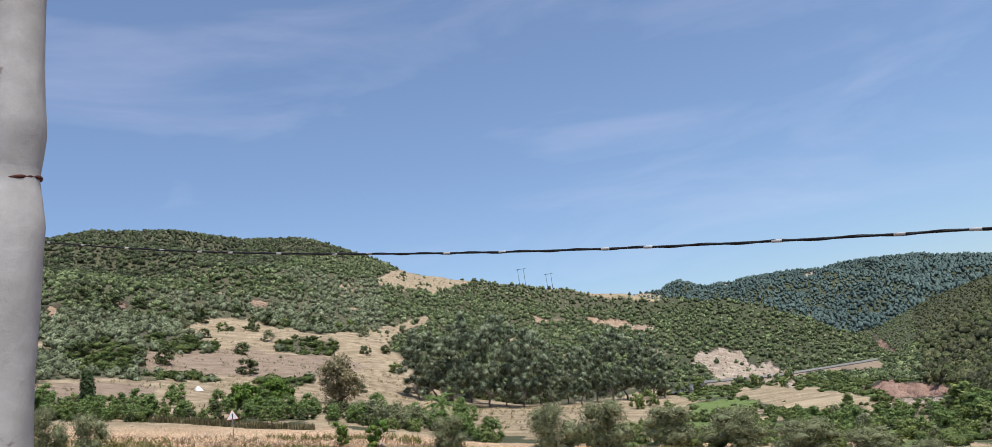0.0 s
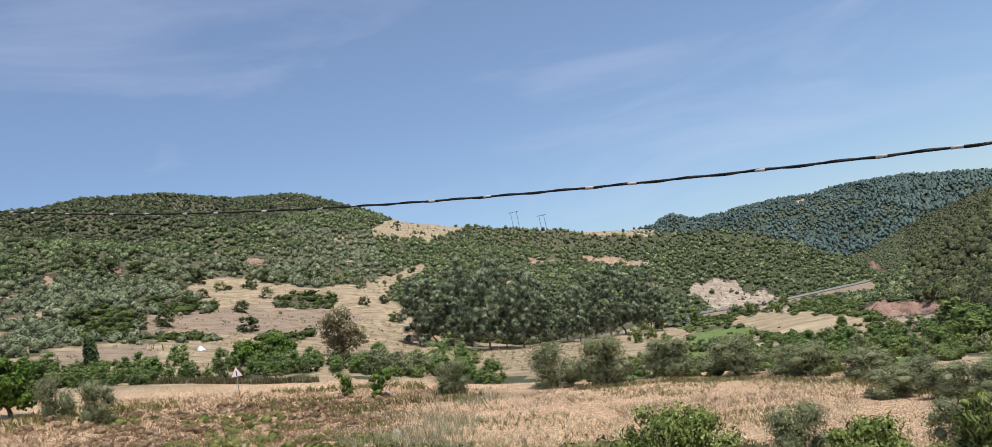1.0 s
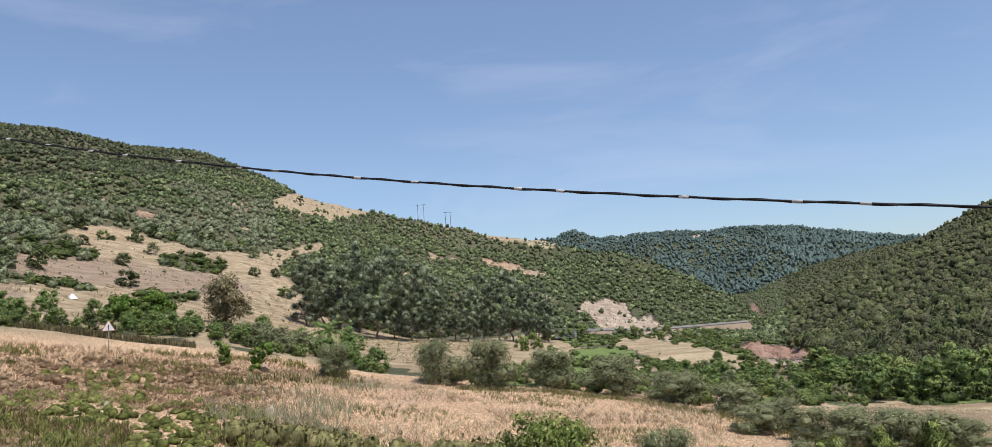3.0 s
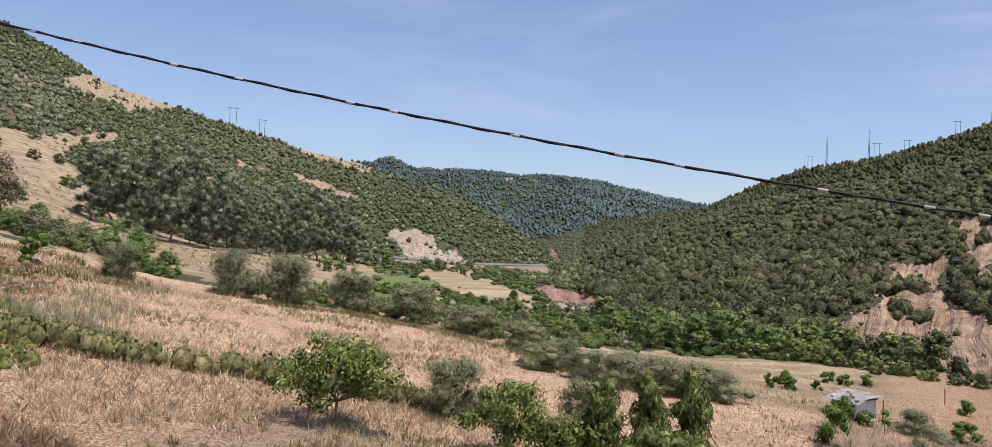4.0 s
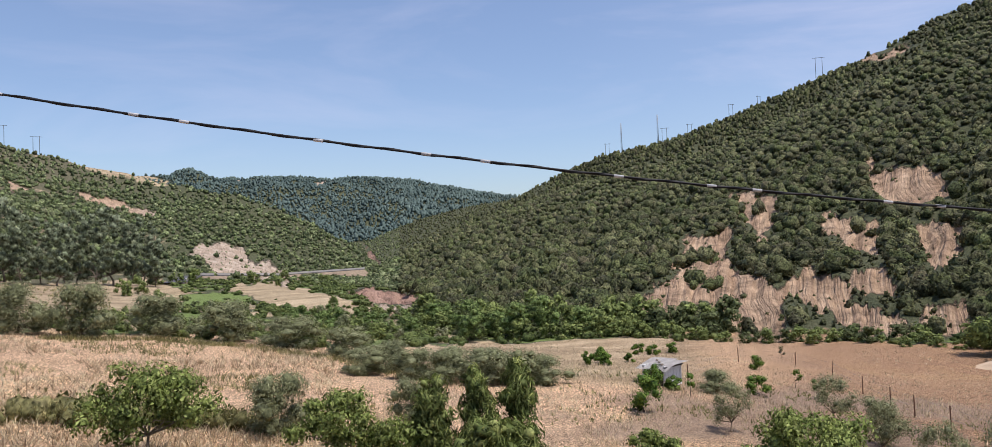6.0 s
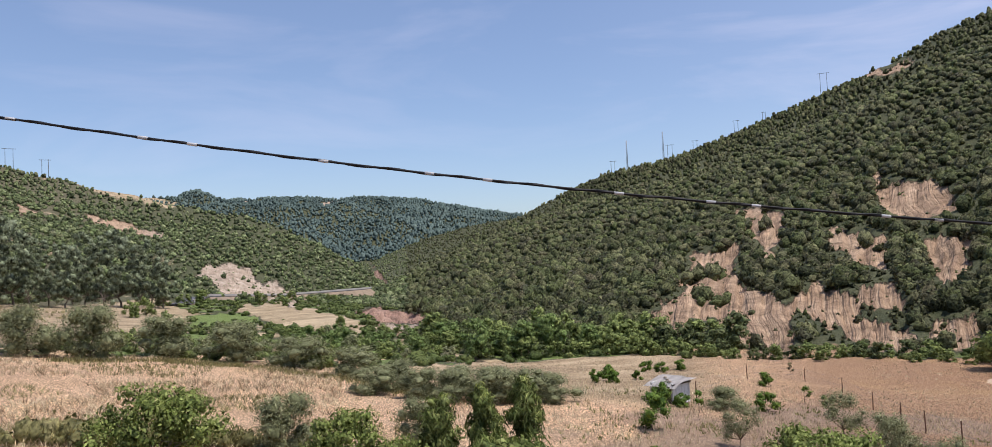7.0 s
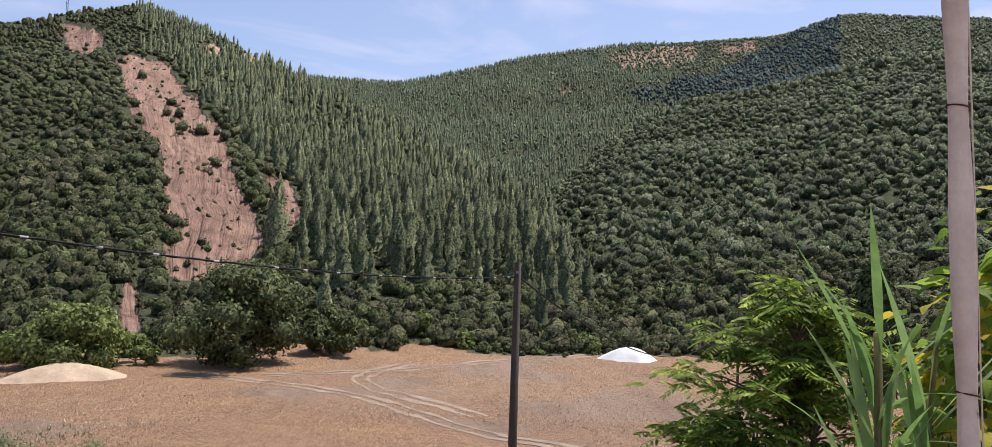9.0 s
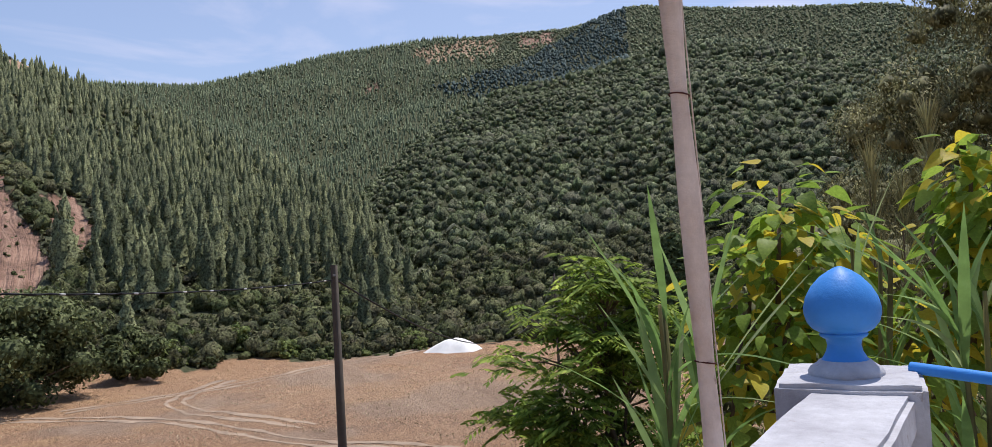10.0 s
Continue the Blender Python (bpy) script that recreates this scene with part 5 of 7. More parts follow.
def palm():
    rng = np.random.default_rng(310)
    thing = holder("palm_tree", Matrix.Identity(4), "short date palm with arching green fronds", "palm tree")
    mesh_object("trunk", *tubes([[((0, 0, -0.3), 0.45), ((0, 0, 1.4), 0.38), ((0.1, 0, 2.2), 0.3)]], 8), BARK, True, thing)
    for k in range(26):
        a, up = rng.uniform(0, 6.28), rng.uniform(0.1, 1.3)
        length = rng.uniform(2.6, 3.8)
        spine = []
        for s in np.linspace(0, 1, 8):
            spine.append(np.array([math.cos(a) * length * s * math.cos(up * (1 - 0.4 * s)), math.sin(a) * length * s * math.cos(up * (1 - 0.4 * s)), 2.2 + length * (s * math.sin(up) - 0.55 * s * s)]))
        side = np.array([-math.sin(a), math.cos(a), 0])
        verts, faces = [], []
        for p, q in zip(spine, spine[1:]):
            for sgn in (-1, 1):
                for u in (0.0, 0.5):
                    b = p + (q - p) * u
                    i0 = len(verts)
                    verts += [b, b + (q - p) * 0.3, b + side * sgn * 0.55 + (q - p) * 0.9 + (0, 0, -0.18), b + side * sgn * 0.5 + (q - p) * 0.7 + (0, 0, -0.2)]
                    faces.append((i0, i0 + 1, i0 + 2, i0 + 3))
        mesh_object("frond", np.array(verts), np.array(faces), BRIGHT_LEAF, False, thing)
    return thing


settle(palm(), -11.7, 142.0).scale = (1.1, 1.1, 1.35)

# the eucalyptus stand: bearing, range, height
euc_kinds = [tree("eucalyptus", 320 + k, 20.0, (10.0, 12.0, 9.0)[k], 0.0, 12, 6500, 0.22, EUCALYPT_LEAF, "tall grey-green eucalyptus with a pale trunk and hanging foliage", "eucalyptus", GREY_BARK, 0.45, 0.9, 44, 0.9, 0.013, 0.15, "eucalyptus stand", True, 0.5, 0.15, True, solid=0.8) for k in range(3)]
EUCS = [(-6.2, 205, 13), (-5.0, 212, 19), (-3.9, 206, 21), (-2.6, 220, 24), (-1.4, 207, 21), (-0.2, 216, 24), (1.0, 208, 21), (2.2, 222, 21), (3.1, 211, 16), (4.1, 226, 16), (5.0, 215, 15), (6.1, 232, 19),
        (7.2, 226, 18), (8.2, 240, 21), (9.2, 233, 17), (10.0, 246, 19), (10.7, 242, 14), (-3.2, 240, 20), (1.4, 244, 20), (5.4, 246, 15)]
for k, (b, r, h) in enumerate(EUCS):
    x, y = polar(b, r)
    if k < 3:
        settle(euc_kinds[k], x, y)
    else:
        stand(euc_kinds[k % 3], x, y, h / 20, pick.uniform(0, 6), 1.16)

# riverside thickets, hedges and single shrubs on the valley floor
shrub_kinds = [tree("riverside_shrub", 340 + k, 4.0, 4.6, -0.08, 4, 740, 0.28, VALLEY_LEAF, "leafy green riverside shrub", "shrub", tri=True, hubs=18, fill=0.85, girth=0.015, lump=0.75, group="riverside shrubs") for k in range(4)]
dark_kinds = [tree("evergreen_shrub", 350 + k, 4.0, 4.6, -0.08, 4, 850, 0.26, OAK_LEAF, "dark evergreen shrub on the valley floor", "shrub", tri=True, hubs=18, fill=0.85, girth=0.015, lump=0.75, group="evergreen shrubs") for k in range(2)]
grey_kinds = [tree("tamarisk", 356 + k, 4.0, 4.6, -0.08, 5, 1000, 0.24, OLIVE, "grey-green feathery shrub beside the field", "shrub", tri=True, hubs=18, fill=0.8, girth=0.015, lump=0.75, solid=0.6, group="tamarisks") for k in range(2)]
bright_kinds = [tree("ash_tree", 360 + k, 6.0, 5.0, 0.08, 5, 1350, 0.25, BRIGHT_LEAF, "bright green young tree among the riverside thicket", "tree", tri=True, hubs=18, fill=0.85, girth=0.015, lump=0.75, group="bright riverside trees") for k in range(2)]
used = set()


def put(kinds, bearing, rng_m, height, base):
    src = kinds[int(pick.integers(0, len(kinds)))]
    x, y = polar(bearing, rng_m)
    turn = pick.uniform(0, 6)
    if src.name in used:
        keep = src.matrix_basis.copy()
        src.matrix_basis = Matrix.Identity(4)
        stand(src, x, y, height / base, turn, pick.uniform(0.8, 1.1), 0.2)
        src.matrix_basis = keep
    else:
        used.add(src.name)
        src.matrix_basis = Matrix.LocRotScale((x, y, ground_z(x, y) - 0.2), Euler((0, 0, turn)), (height / base,) * 3)


for b, r, h in [(31.5, 104, 6.2), (35.2, 105, 5.6), (36.8, 106, 6.2), (33.8, 108, 5.0), (39.5, 107, 4.6), (29.6, 118, 5.5), (-22, 142, 4.2)]:
    put(bright_kinds, b, r, h, 6.0)
for b in np.arange(28.6, 68, 0.85):
    near = along(np.array([b]), [(28, 125), (31, 108), (36, 104), (45, 103), (68, 104)])[0]
    put(shrub_kinds if pick.uniform() < 0.75 else dark_kinds, b + pick.uniform(-0.3, 0.3), near + pick.uniform(-2, 4), pick.uniform(2.4, 4.0) if b < 44 else pick.uniform(1.6, 3.0), 4.0)
    if b < 50:
        put(dark_kinds if pick.uniform() < 0.5 else shrub_kinds, b + pick.uniform(-0.4, 0.4), near + pick.uniform(6, 14), pick.uniform(4.0, 6.5), 4.0)
for b in np.arange(80, 104, 1.3):
    put(dark_kinds if pick.uniform() < 0.6 else shrub_kinds, b + pick.uniform(-0.4, 0.4), 112 + pick.uniform(0, 10), pick.uniform(2.0, 4.5), 4.0)
for k in range(70):   # the valley floor between the stubble and the river
    b = pick.uniform(5.5, 30)
    lo, hi = along(np.array([b]), [(5, 92), (20, 88), (30, 80)])[0], along(np.array([b]), [(5, 140), (12, 170), (17, 200), (22, 260), (30, 200)])[0]
    r = lo + (hi - lo) * pick.uniform() ** 1.3
    if (11.5 < b < 22 and 160 < r < 330) or (22.5 < b < 28.6 and r > 150):
        continue
    put((shrub_kinds, grey_kinds, shrub_kinds, dark_kinds)[int(pick.integers(0, 4))], b, r, pick.uniform(1.4, 3.2), 4.0)
for k in range(46):   # thick growth beside the river bed
    put((shrub_kinds, bright_kinds, grey_kinds, shrub_kinds)[int(pick.integers(0, 4))], pick.uniform(18.5, 29), pick.uniform(92, 142), pick.uniform(1.7, 3.0), 4.0)
for k in range(190):   # hedge and orchard beyond the small wall
    b = pick.uniform(-33, -1)
    deep = pick.uniform(0, 1) ** 1.4
    r = along(np.array([b]), [(-33, 114), (-20, 109), (-12, 110), (-6, 106), (0, 102)])[0] + 26 * deep
    put((shrub_kinds, bright_kinds, bright_kinds, dark_kinds)[int(pick.integers(0, 4))], b, r, pick.uniform(1.2, 2.3) + 0.5 * deep, 4.0)
put(bright_kinds, -2.9, 140.0, 4.6, 6.0)
put(bright_kinds, -3.5, 141.5, 5.0, 6.0)
for b, r, h in [(-10.4, 112, 3.2), (-9.6, 116, 3.8), (-8.9, 110, 3.4), (-8.0, 117, 4.2), (-7.3, 111, 3.6), (-6.6, 115, 3.6), (-9.2, 122, 4.2), (-6.9, 121, 4.2)]:
    put(grey_kinds, b, r, h, 4.0)
for k in range(40):   # single trees over the far fields
    b, r = pick.uniform(-30, -4), pick.uniform(190, 520)
    put((dark_kinds, grey_kinds)[int(pick.integers(0, 2))], b, r, pick.uniform(3.0, 6.0), 4.0)
for b, r, h in [(-21.5, 330, 6), (-20.2, 335, 7), (-18.9, 330, 5), (-17.0, 335, 7), (-15.9, 345, 6), (-14.8, 340, 5), (-13.0, 330, 6), (-12.2, 335, 6), (-24, 330, 6), (-25.5, 320, 6), (-26.5, 330, 7), (-27.5, 315, 6), (-11.2, 325, 5), (-10.4, 330, 5), (-7.6, 250, 5)]:
    put(dark_kinds if h > 5 else shrub_kinds, b, r, h, 4.0)
for b, r, h in [(12.0, 268, 5), (13.0, 262, 6), (10.6, 255, 5), (16.8, 268, 4.5), (18.4, 262, 4), (15.2, 240, 3), (20.5, 300, 4), (22.0, 330, 5), (21.5, 360, 5), (19.0, 380, 5), (20.2, 300, 4), (8.8, 190, 4), (9.6, 200, 4.5)]:
    put(shrub_kinds, b, r, h, 4.0)

for b in np.arange(16.2, 24.5, 0.5):   # scrub under the road
    r = float(np.interp(b, [15.5, 17.6, 20.4, 24.4], [395, 425, 455, 490])) - pick.uniform(18, 34)
    put(shrub_kinds if pick.uniform() < 0.4 else dark_kinds, b, r, pick.uniform(2.2, 4.2), 4.0)

# tall trees beside the house
for k, (b, r, h, w) in enumerate([(140.2, 30, 21.5, 8.5), (135.4, 33, 17.5, 6.5), (130.2, 36, 12.4, 6.5), (144.5, 28, 21, 9), (133.0, 27, 13.0, 5.0)]):
    x, y = polar(b, r)
    settle(tree("leafy_tree", 370 + k, h, w, 0.03, 16, 34000, 0.078, NEEDLE_LEAF, "tall dull olive-green small-leaved tree beside the house", "tree", BARK, 0.45, 0.9, 80, 0.72, 0.014, group="trees beside the house", lump=0.55, solid=0.42, tri=True), x, y)


# ---- grass and weeds ----
def blades(name, x, y, tall, wide, mat, label, count=3, lean=0.35, category="grass"):
    rng = np.random.default_rng(len(x) + 3)
    z = land(x, y) + EYE
    n = len(x)
    verts, faces = [], []
    for k in range(count):
        a, t = rng.uniform(0, 6.28, n), rng.uniform(0, 6.28, n)
        off = rng.uniform(0, wide * 3, n)
        bx, by = x + np.cos(t) * off, y + np.sin(t) * off
        h = tall * rng.uniform(0.5, 1.2, n)
        ux, uy = np.cos(a) * wide * 0.5, np.sin(a) * wide * 0.5
        tx, ty = bx + rng.normal(0, lean, n) * h, by + rng.normal(0, lean, n) * h
        mx, my = (bx + tx) / 2 - (tx - bx) * 0.12, (by + ty) / 2 - (ty - by) * 0.12
        q = np.stack([np.stack([bx - ux, by - uy, z - 0.03], -1), np.stack([bx + ux, by + uy, z - 0.03], -1),
                      np.stack([tx + ux * 0.3, ty + uy * 0.3, z + h], -1), np.stack([tx - ux * 0.3, ty - uy * 0.3, z + h], -1)], 1)
        verts.append(q.reshape(-1, 3))
    v = np.concatenate(verts)
    ob = mesh_object(name, v, np.arange(len(v)).reshape(-1, 4), mat)
    return tagged(ob, label, category, kind="stuff")


STRAW = foliage("dry_straw", (0.26, 0.19, 0.105), (0.55, 0.435, 0.28), (0.88, 0.755, 0.53), 0.2, 0.12)
WEED = foliage("dry_weeds", (0.14, 0.088, 0.05), (0.30, 0.20, 0.12), (0.46, 0.36, 0.23), 0.2, 0.2)
GREEN_WEED = foliage("green_weeds", (0.07, 0.085, 0.022), (0.17, 0.185, 0.05), (0.30, 0.30, 0.10), 0.25, 0.2)
SILVER_GRASS = foliage("silver_grass", (0.20, 0.20, 0.12), (0.33, 0.32, 0.20), (0.48, 0.45, 0.30), 0.2, 0.3)
HEDGE_GRASS = foliage("yellowing_grass", (0.12, 0.12, 0.05), (0.23, 0.215, 0.09), (0.42, 0.37, 0.18), 0.25, 0.3)


def field_points(n, b0, b1, r0, r1, seed, power=1.5):
    rng = np.random.default_rng(seed)
    b = np.radians(rng.uniform(b0, b1, n))
    r = r0 + (r1 - r0) * rng.uniform(0, 1, n) ** power
    return r * np.sin(b), r * np.cos(b)


x, y = field_points(38000, -34, 124, 14, 118, 5, 1.15)
m = cover_at(x, y, land(x, y))
m = (m[:, 0] > 0.5) & (m[:, 2] < 0.5) & (fbm(x * 0.09, y * 0.09, 3, 61) > -0.35)
blades("stubble", x[m], y[m], 0.15, 0.06, STRAW, "short pale stubble and dry grass over the fields", 2, 0.5)
x, y = field_points(19000, -34, 9, 22, 84, 6)
m = fbm(x * 0.07, y * 0.07, 3, 62) + 0.9 * np.clip((-9 - np.degrees(np.arctan2(x, y))) / 12, -0.75, 0.5) > -0.1
x, y = x[m], y[m]
blades("dry_weeds", x, y, 0.36, 0.045, WEED, "reddish-brown dry weeds on the bank", 4, 1.0)
m = (fbm(x * 0.08, y * 0.08, 3, 66) > 0.22) & (np.random.default_rng(3).uniform(0, 1, len(x)) < 0.6)
blades("green_weeds", x[m], y[m], 0.5, 0.09, GREEN_WEED, "low yellow-green weeds among the dry grass", 4, 0.5)
x, y = field_points(5200, -33, 8, 105, 330, 41, 0.9)
w, rows_n = cover_at(x, y, land(x, y)), fbm((x * 0.97 - y * 0.24) * 0.012, (x * 0.24 + y * 0.97) * 0.16, 3, 75)
m = (w[:, 0] > 0.9) & (rows_n > 0.12)
x, y = x[m], y[m]
blades("field_weeds", x, y, 0.5, 0.16, HEDGE_GRASS, "rows of yellow-brown weeds over the far fields", 4, 0.7)
rng = np.random.default_rng(37)
x, y = field_points(1900, -33, -9, 34, 74, 17, 1.1)
m = fbm(x * 0.1, y * 0.1, 3, 63) > -0.1
x, y = x[m], y[m]
lush = fbm(x * 0.1, y * 0.1, 3, 67) > 0.22
for here, mat, label in ((lush, GREEN_WEED, "low yellow-green weed bushes on the bank"), (~lush, WEED, "rusty brown dry weed bushes on the bank")):
    q = rng.uniform(0.15, 0.5, here.sum())
    planted("weed_bushes", [shrub_shape(rng, 6, 3, 46, 0.2) for _ in range(5)], x[here], y[here], land(x[here], y[here]) + EYE - 0.1, q, q * rng.uniform(0.5, 1.0, here.sum()), mat, label, "weeds")
x, y = field_points(14000, 8, 74, 17, 66, 19, 1.1)
m = fbm(x * 0.12, y * 0.12, 3, 68) > -0.05
blades("dry_grass", x[m], y[m], 0.3, 0.03, STRAW, "uneven pale dry grass in the garden", 3, 0.5)
x, y = field_points(15000, -10, 22, 22, 76, 43, 1.0)
patch = fbm(x * 0.09, y * 0.09, 4, 78)
m = (patch > 0.05) & (np.arange(len(x)) % 5 == 0)
blades("dry_weeds", x[m], y[m], 0.34, 0.045, WEED, "brown dry weeds in patches over the field", 4, 0.8)
m = (patch > 0.05) & (np.arange(len(x)) % 5 > 1)
blades("dry_grass", x[m], y[m], 0.32, 0.04, STRAW, "pale dry grass in patches over the field", 4, 0.7)
m = (patch < -0.3) & (np.arange(len(x)) % 2 == 0)
blades("field_weeds", x[m], y[m], 0.26, 0.05, HEDGE_GRASS, "olive-yellow grass in patches over the field", 4, 0.6)
x, y = field_points(3600, -13, 1, 40, 70, 8)
m = ((x + 5.5) / 4.6) ** 2 + ((y - 54) / 12) ** 2 + 1.6 * fbm(x * 0.25, y * 0.25, 3, 5) < 0.75
blades("silver_grass", x[m], y[m], 0.6, 0.035, SILVER_GRASS, "silvery seed-headed grass on the slope", 4, 0.3)
t = np.random.default_rng(9).uniform(0, 1, 2200)
hx, hy = np.interp(t, [0, 0.35, 0.6, 1], [-9, -2.9, 3.3, 10.4]), np.interp(t, [0, 0.35, 0.6, 1], [40.2, 39.6, 38.6, 34.7])
hx, hy = hx + np.random.default_rng(10).normal(0, 0.25, 2200), hy + np.random.default_rng(12).normal(0, 0.35, 2200)
m = fbm(hx * 0.35, hy * 0.35, 3, 44) > -0.55
hx, hy = hx[m], hy[m]
blades("grass_strip", hx[::2], hy[::2], 0.85, 0.05, HEDGE_GRASS, "strip of tall yellowing grass across the field", 4, 0.5)
q = np.random.default_rng(18).uniform(0.28, 0.72, len(hx[::9]))
planted("strip_bushes", [shrub_shape(np.random.default_rng(60 + k), 6, 3, 60, 0.2) for k in range(5)], hx[::9], hy[::9], land(hx[::9], hy[::9]) + EYE - 0.08, q, q * 1.3, HEDGE_GRASS, "low olive-green bushes along the grass strip", "weeds")
u = np.random.default_rng(15).uniform(0, 1, 2600)
fx = np.interp(u, [0, 0.25, 0.5, 0.7, 0.85, 1], [5, 13.5, 19.5, 23.0, 24.6, 25.6]) + np.random.default_rng(16).normal(0, 0.5, 2600)
fy = np.interp(u, [0, 0.25, 0.5, 0.7, 0.85, 1], [71.5, 72.0, 67.5, 58.5, 52.0, 45.0]) + np.random.default_rng(17).normal(0, 0.5, 2600)
blades("grass_fringe", fx[::2], fy[::2], 0.36, 0.06, HEDGE_GRASS, "fringe of yellow-green grass along the olive row", 3, 0.4)
x, y = field_points(3000, 24, 70, 19, 62, 13)
m = fbm(x * 0.15, y * 0.15, 3, 70) > 0.25
blades("garden_weeds", x[m], y[m], 0.22, 0.06, GREEN_WEED, "patches of low green and yellow weeds in the garden", 4, 0.5)


# ---- built things ----
CABLE_END, CABLE_FOOT, CABLE_SAG = (-14.98, 17.52, EYE + 6.37), (17.64, -2.5, EYE - 0.46), 1.80
LEFT_POLE, RIGHT_POLE = (-0.80, 1.43), (0.915, -0.745)
def part(name, bm, mat, parent, label="", smooth=False):
    me = bpy.data.meshes.new(name)
    bm.to_mesh(me)
    bm.free()
    if smooth:
        for p in me.polygons:
            p.use_smooth = True
    me.materials.append(mat)
    ob = new(name, me)
    ob.parent = parent
    if label:
        ob["label"] = label
    return ob


def box(sx, sy, sz, at=(0, 0, 0), turn=None, bevel=0.0):
    bm = bmesh.new()
    bmesh.ops.create_cube(bm, size=1)
    bmesh.ops.scale(bm, vec=(sx, sy, sz), verts=bm.verts)
    if bevel:
        bmesh.ops.bevel(bm, geom=bm.edges[:], offset=bevel, segments=2, affect="EDGES")
    if turn:
        bmesh.ops.rotate(bm, matrix=turn, verts=bm.verts)
    bmesh.ops.translate(bm, vec=at, verts=bm.verts)
    return bm


def lathe(profile, sides=32):
    bm = bmesh.new()
    rings = []
    for rad, z in profile:
        rings.append([bm.verts.new((max(rad, 0.0005) * math.cos(6.28318 * k / sides), max(rad, 0.0005) * math.sin(6.28318 * k / sides), z)) for k in range(sides)])
    for a, b in zip(rings, rings[1:]):
        for k in range(sides):
            bm.faces.new((a[k], a[(k + 1) % sides], b[(k + 1) % sides], b[k]))
    bm.faces.new(rings[0][::-1])
    bm.faces.new(rings[-1])
    return bm


def rod(name, path, mat, parent=None, sides=8, label=""):
    ob = mesh_object(name, *tubes([path], sides), mat, True, parent)
    if label:
        ob["label"] = label
    return ob


WOOD_POLE = plain("weathered_pole_wood", (0.085, 0.072, 0.06), 0.9, 0, 0.35, 6, 0.01)
CABLE = plain("black_cable", (0.012, 0.012, 0.014), 0.6, 0, 0.3, 20)
CABLE_MARK = plain("pale_cable_tape", (0.5, 0.5, 0.5), 0.6)
STEEL = plain("grey_steel", (0.30, 0.31, 0.33), 0.6, 0.6)
RUST = plain("rusty_iron", (0.16, 0.085, 0.055), 0.9, 0, 0.4, 12)
WHITE_METAL = plain("white_sign_paint", (0.75, 0.75, 0.76), 0.5, 0, 0.08)
RED_PAINT = plain("red_sign_paint", (0.5, 0.09, 0.07), 0.5, 0, 0.1)
BLACK_PAINT = plain("black_sign_paint", (0.03, 0.03, 0.05), 0.5)
ROOF_SHEET = plain("weathered_roof_sheet", (0.58, 0.55, 0.53), 0.8, 0.1, 0.35, 2, 0.01)
SAND = plain("pale_sand", (0.56, 0.42, 0.29), 0.98, 0, 0.3, 1.2, 0.15)
WHITE_SHEET = plain("white_plastic_sheet", (0.80, 0.80, 0.78), 0.6, 0, 0.08, 2, 0.03)
ASPHALT = plain("asphalt", (0.10, 0.10, 0.105), 0.9, 0, 0.2, 3)
CONCRETE = plain("pale_concrete", (0.45, 0.43, 0.40), 0.9, 0, 0.2, 2, 0.02)
ROCK = plain("pale_rock", (0.45, 0.38, 0.31), 0.95, 0, 0.3, 4, 0.05)

# utility poles and the cable over the garden
POLE_AT, POLE_TOP = (17.72, -2.56), EYE - 0.14
pole = holder("utility_pole", Matrix.Translation((*POLE_AT, ground_z(*POLE_AT))), "dark weathered wooden utility pole with a cable clamp", "utility pole")
lift = POLE_TOP - ground_z(*POLE_AT)
rod("pole_shaft", [((0, 0, -0.3), 0.115), ((0, 0, lift * 0.5), 0.1), ((0, 0, lift), 0.075)], WOOD_POLE, pole, 12)
part("clamp", box(0.16, 0.05, 0.05, (-0.08, 0.02, lift - 0.22)), STEEL, pole, "grey cable clamp")
FAR_POLE_AT = polar(113.0, 74.0)
far_pole = holder("utility_pole", Matrix.Translation((*FAR_POLE_AT, ground_z(*FAR_POLE_AT))), "slim wooden utility pole at the field's far side", "utility pole")
far_top = EYE + 74 * math.tan(radians(-2.0))
rod("pole_shaft", [((0, 0, -0.3), 0.13), ((0, 0, far_top - ground_z(*FAR_POLE_AT)), 0.09)], WOOD_POLE, far_pole, 10)


def hung_cable(name, a, b, sag, radius, label, marks=0):
    thing = holder(name, Matrix.Identity(4), label, "cable")
    a, b = Vector(a), Vector(b)
    pts = [a.lerp(b, s) + Vector((0, 0, -4 * sag * s * (1 - s))) for s in np.linspace(0, 1, 60)]
    rod("cable_core", [(tuple(p), radius) for p in pts], CABLE, thing, 6)
    if marks:
        along_d = (b - a).normalized()
        side = along_d.cross(Vector((0, 0, 1)))
        twist = []
        for k, s in enumerate(np.linspace(0, 1, 900)):
            p = a.lerp(b, s) + Vector((0, 0, -4 * sag * s * (1 - s)))
            q = s * 62 * 2 * math.pi
            twist.append((tuple(p + side * math.cos(q) * radius * 0.8 + Vector((0, 0, math.sin(q) * radius * 0.8))), radius * 0.75))
        rod("twisted_strand", twist, CABLE, thing, 5)
        rng = np.random.default_rng(5)
        for k in range(marks):
            s = (k + 0.5 + rng.uniform(-0.3, 0.3)) / marks
            p, q = (a.lerp(b, u) + Vector((0, 0, -4 * sag * u * (1 - u))) for u in (s, s + 0.0022))
            rod("tape", [(tuple(p), radius * 1.35), (tuple(q), radius * 1.35)], CABLE_MARK, thing, 6)
    return thing


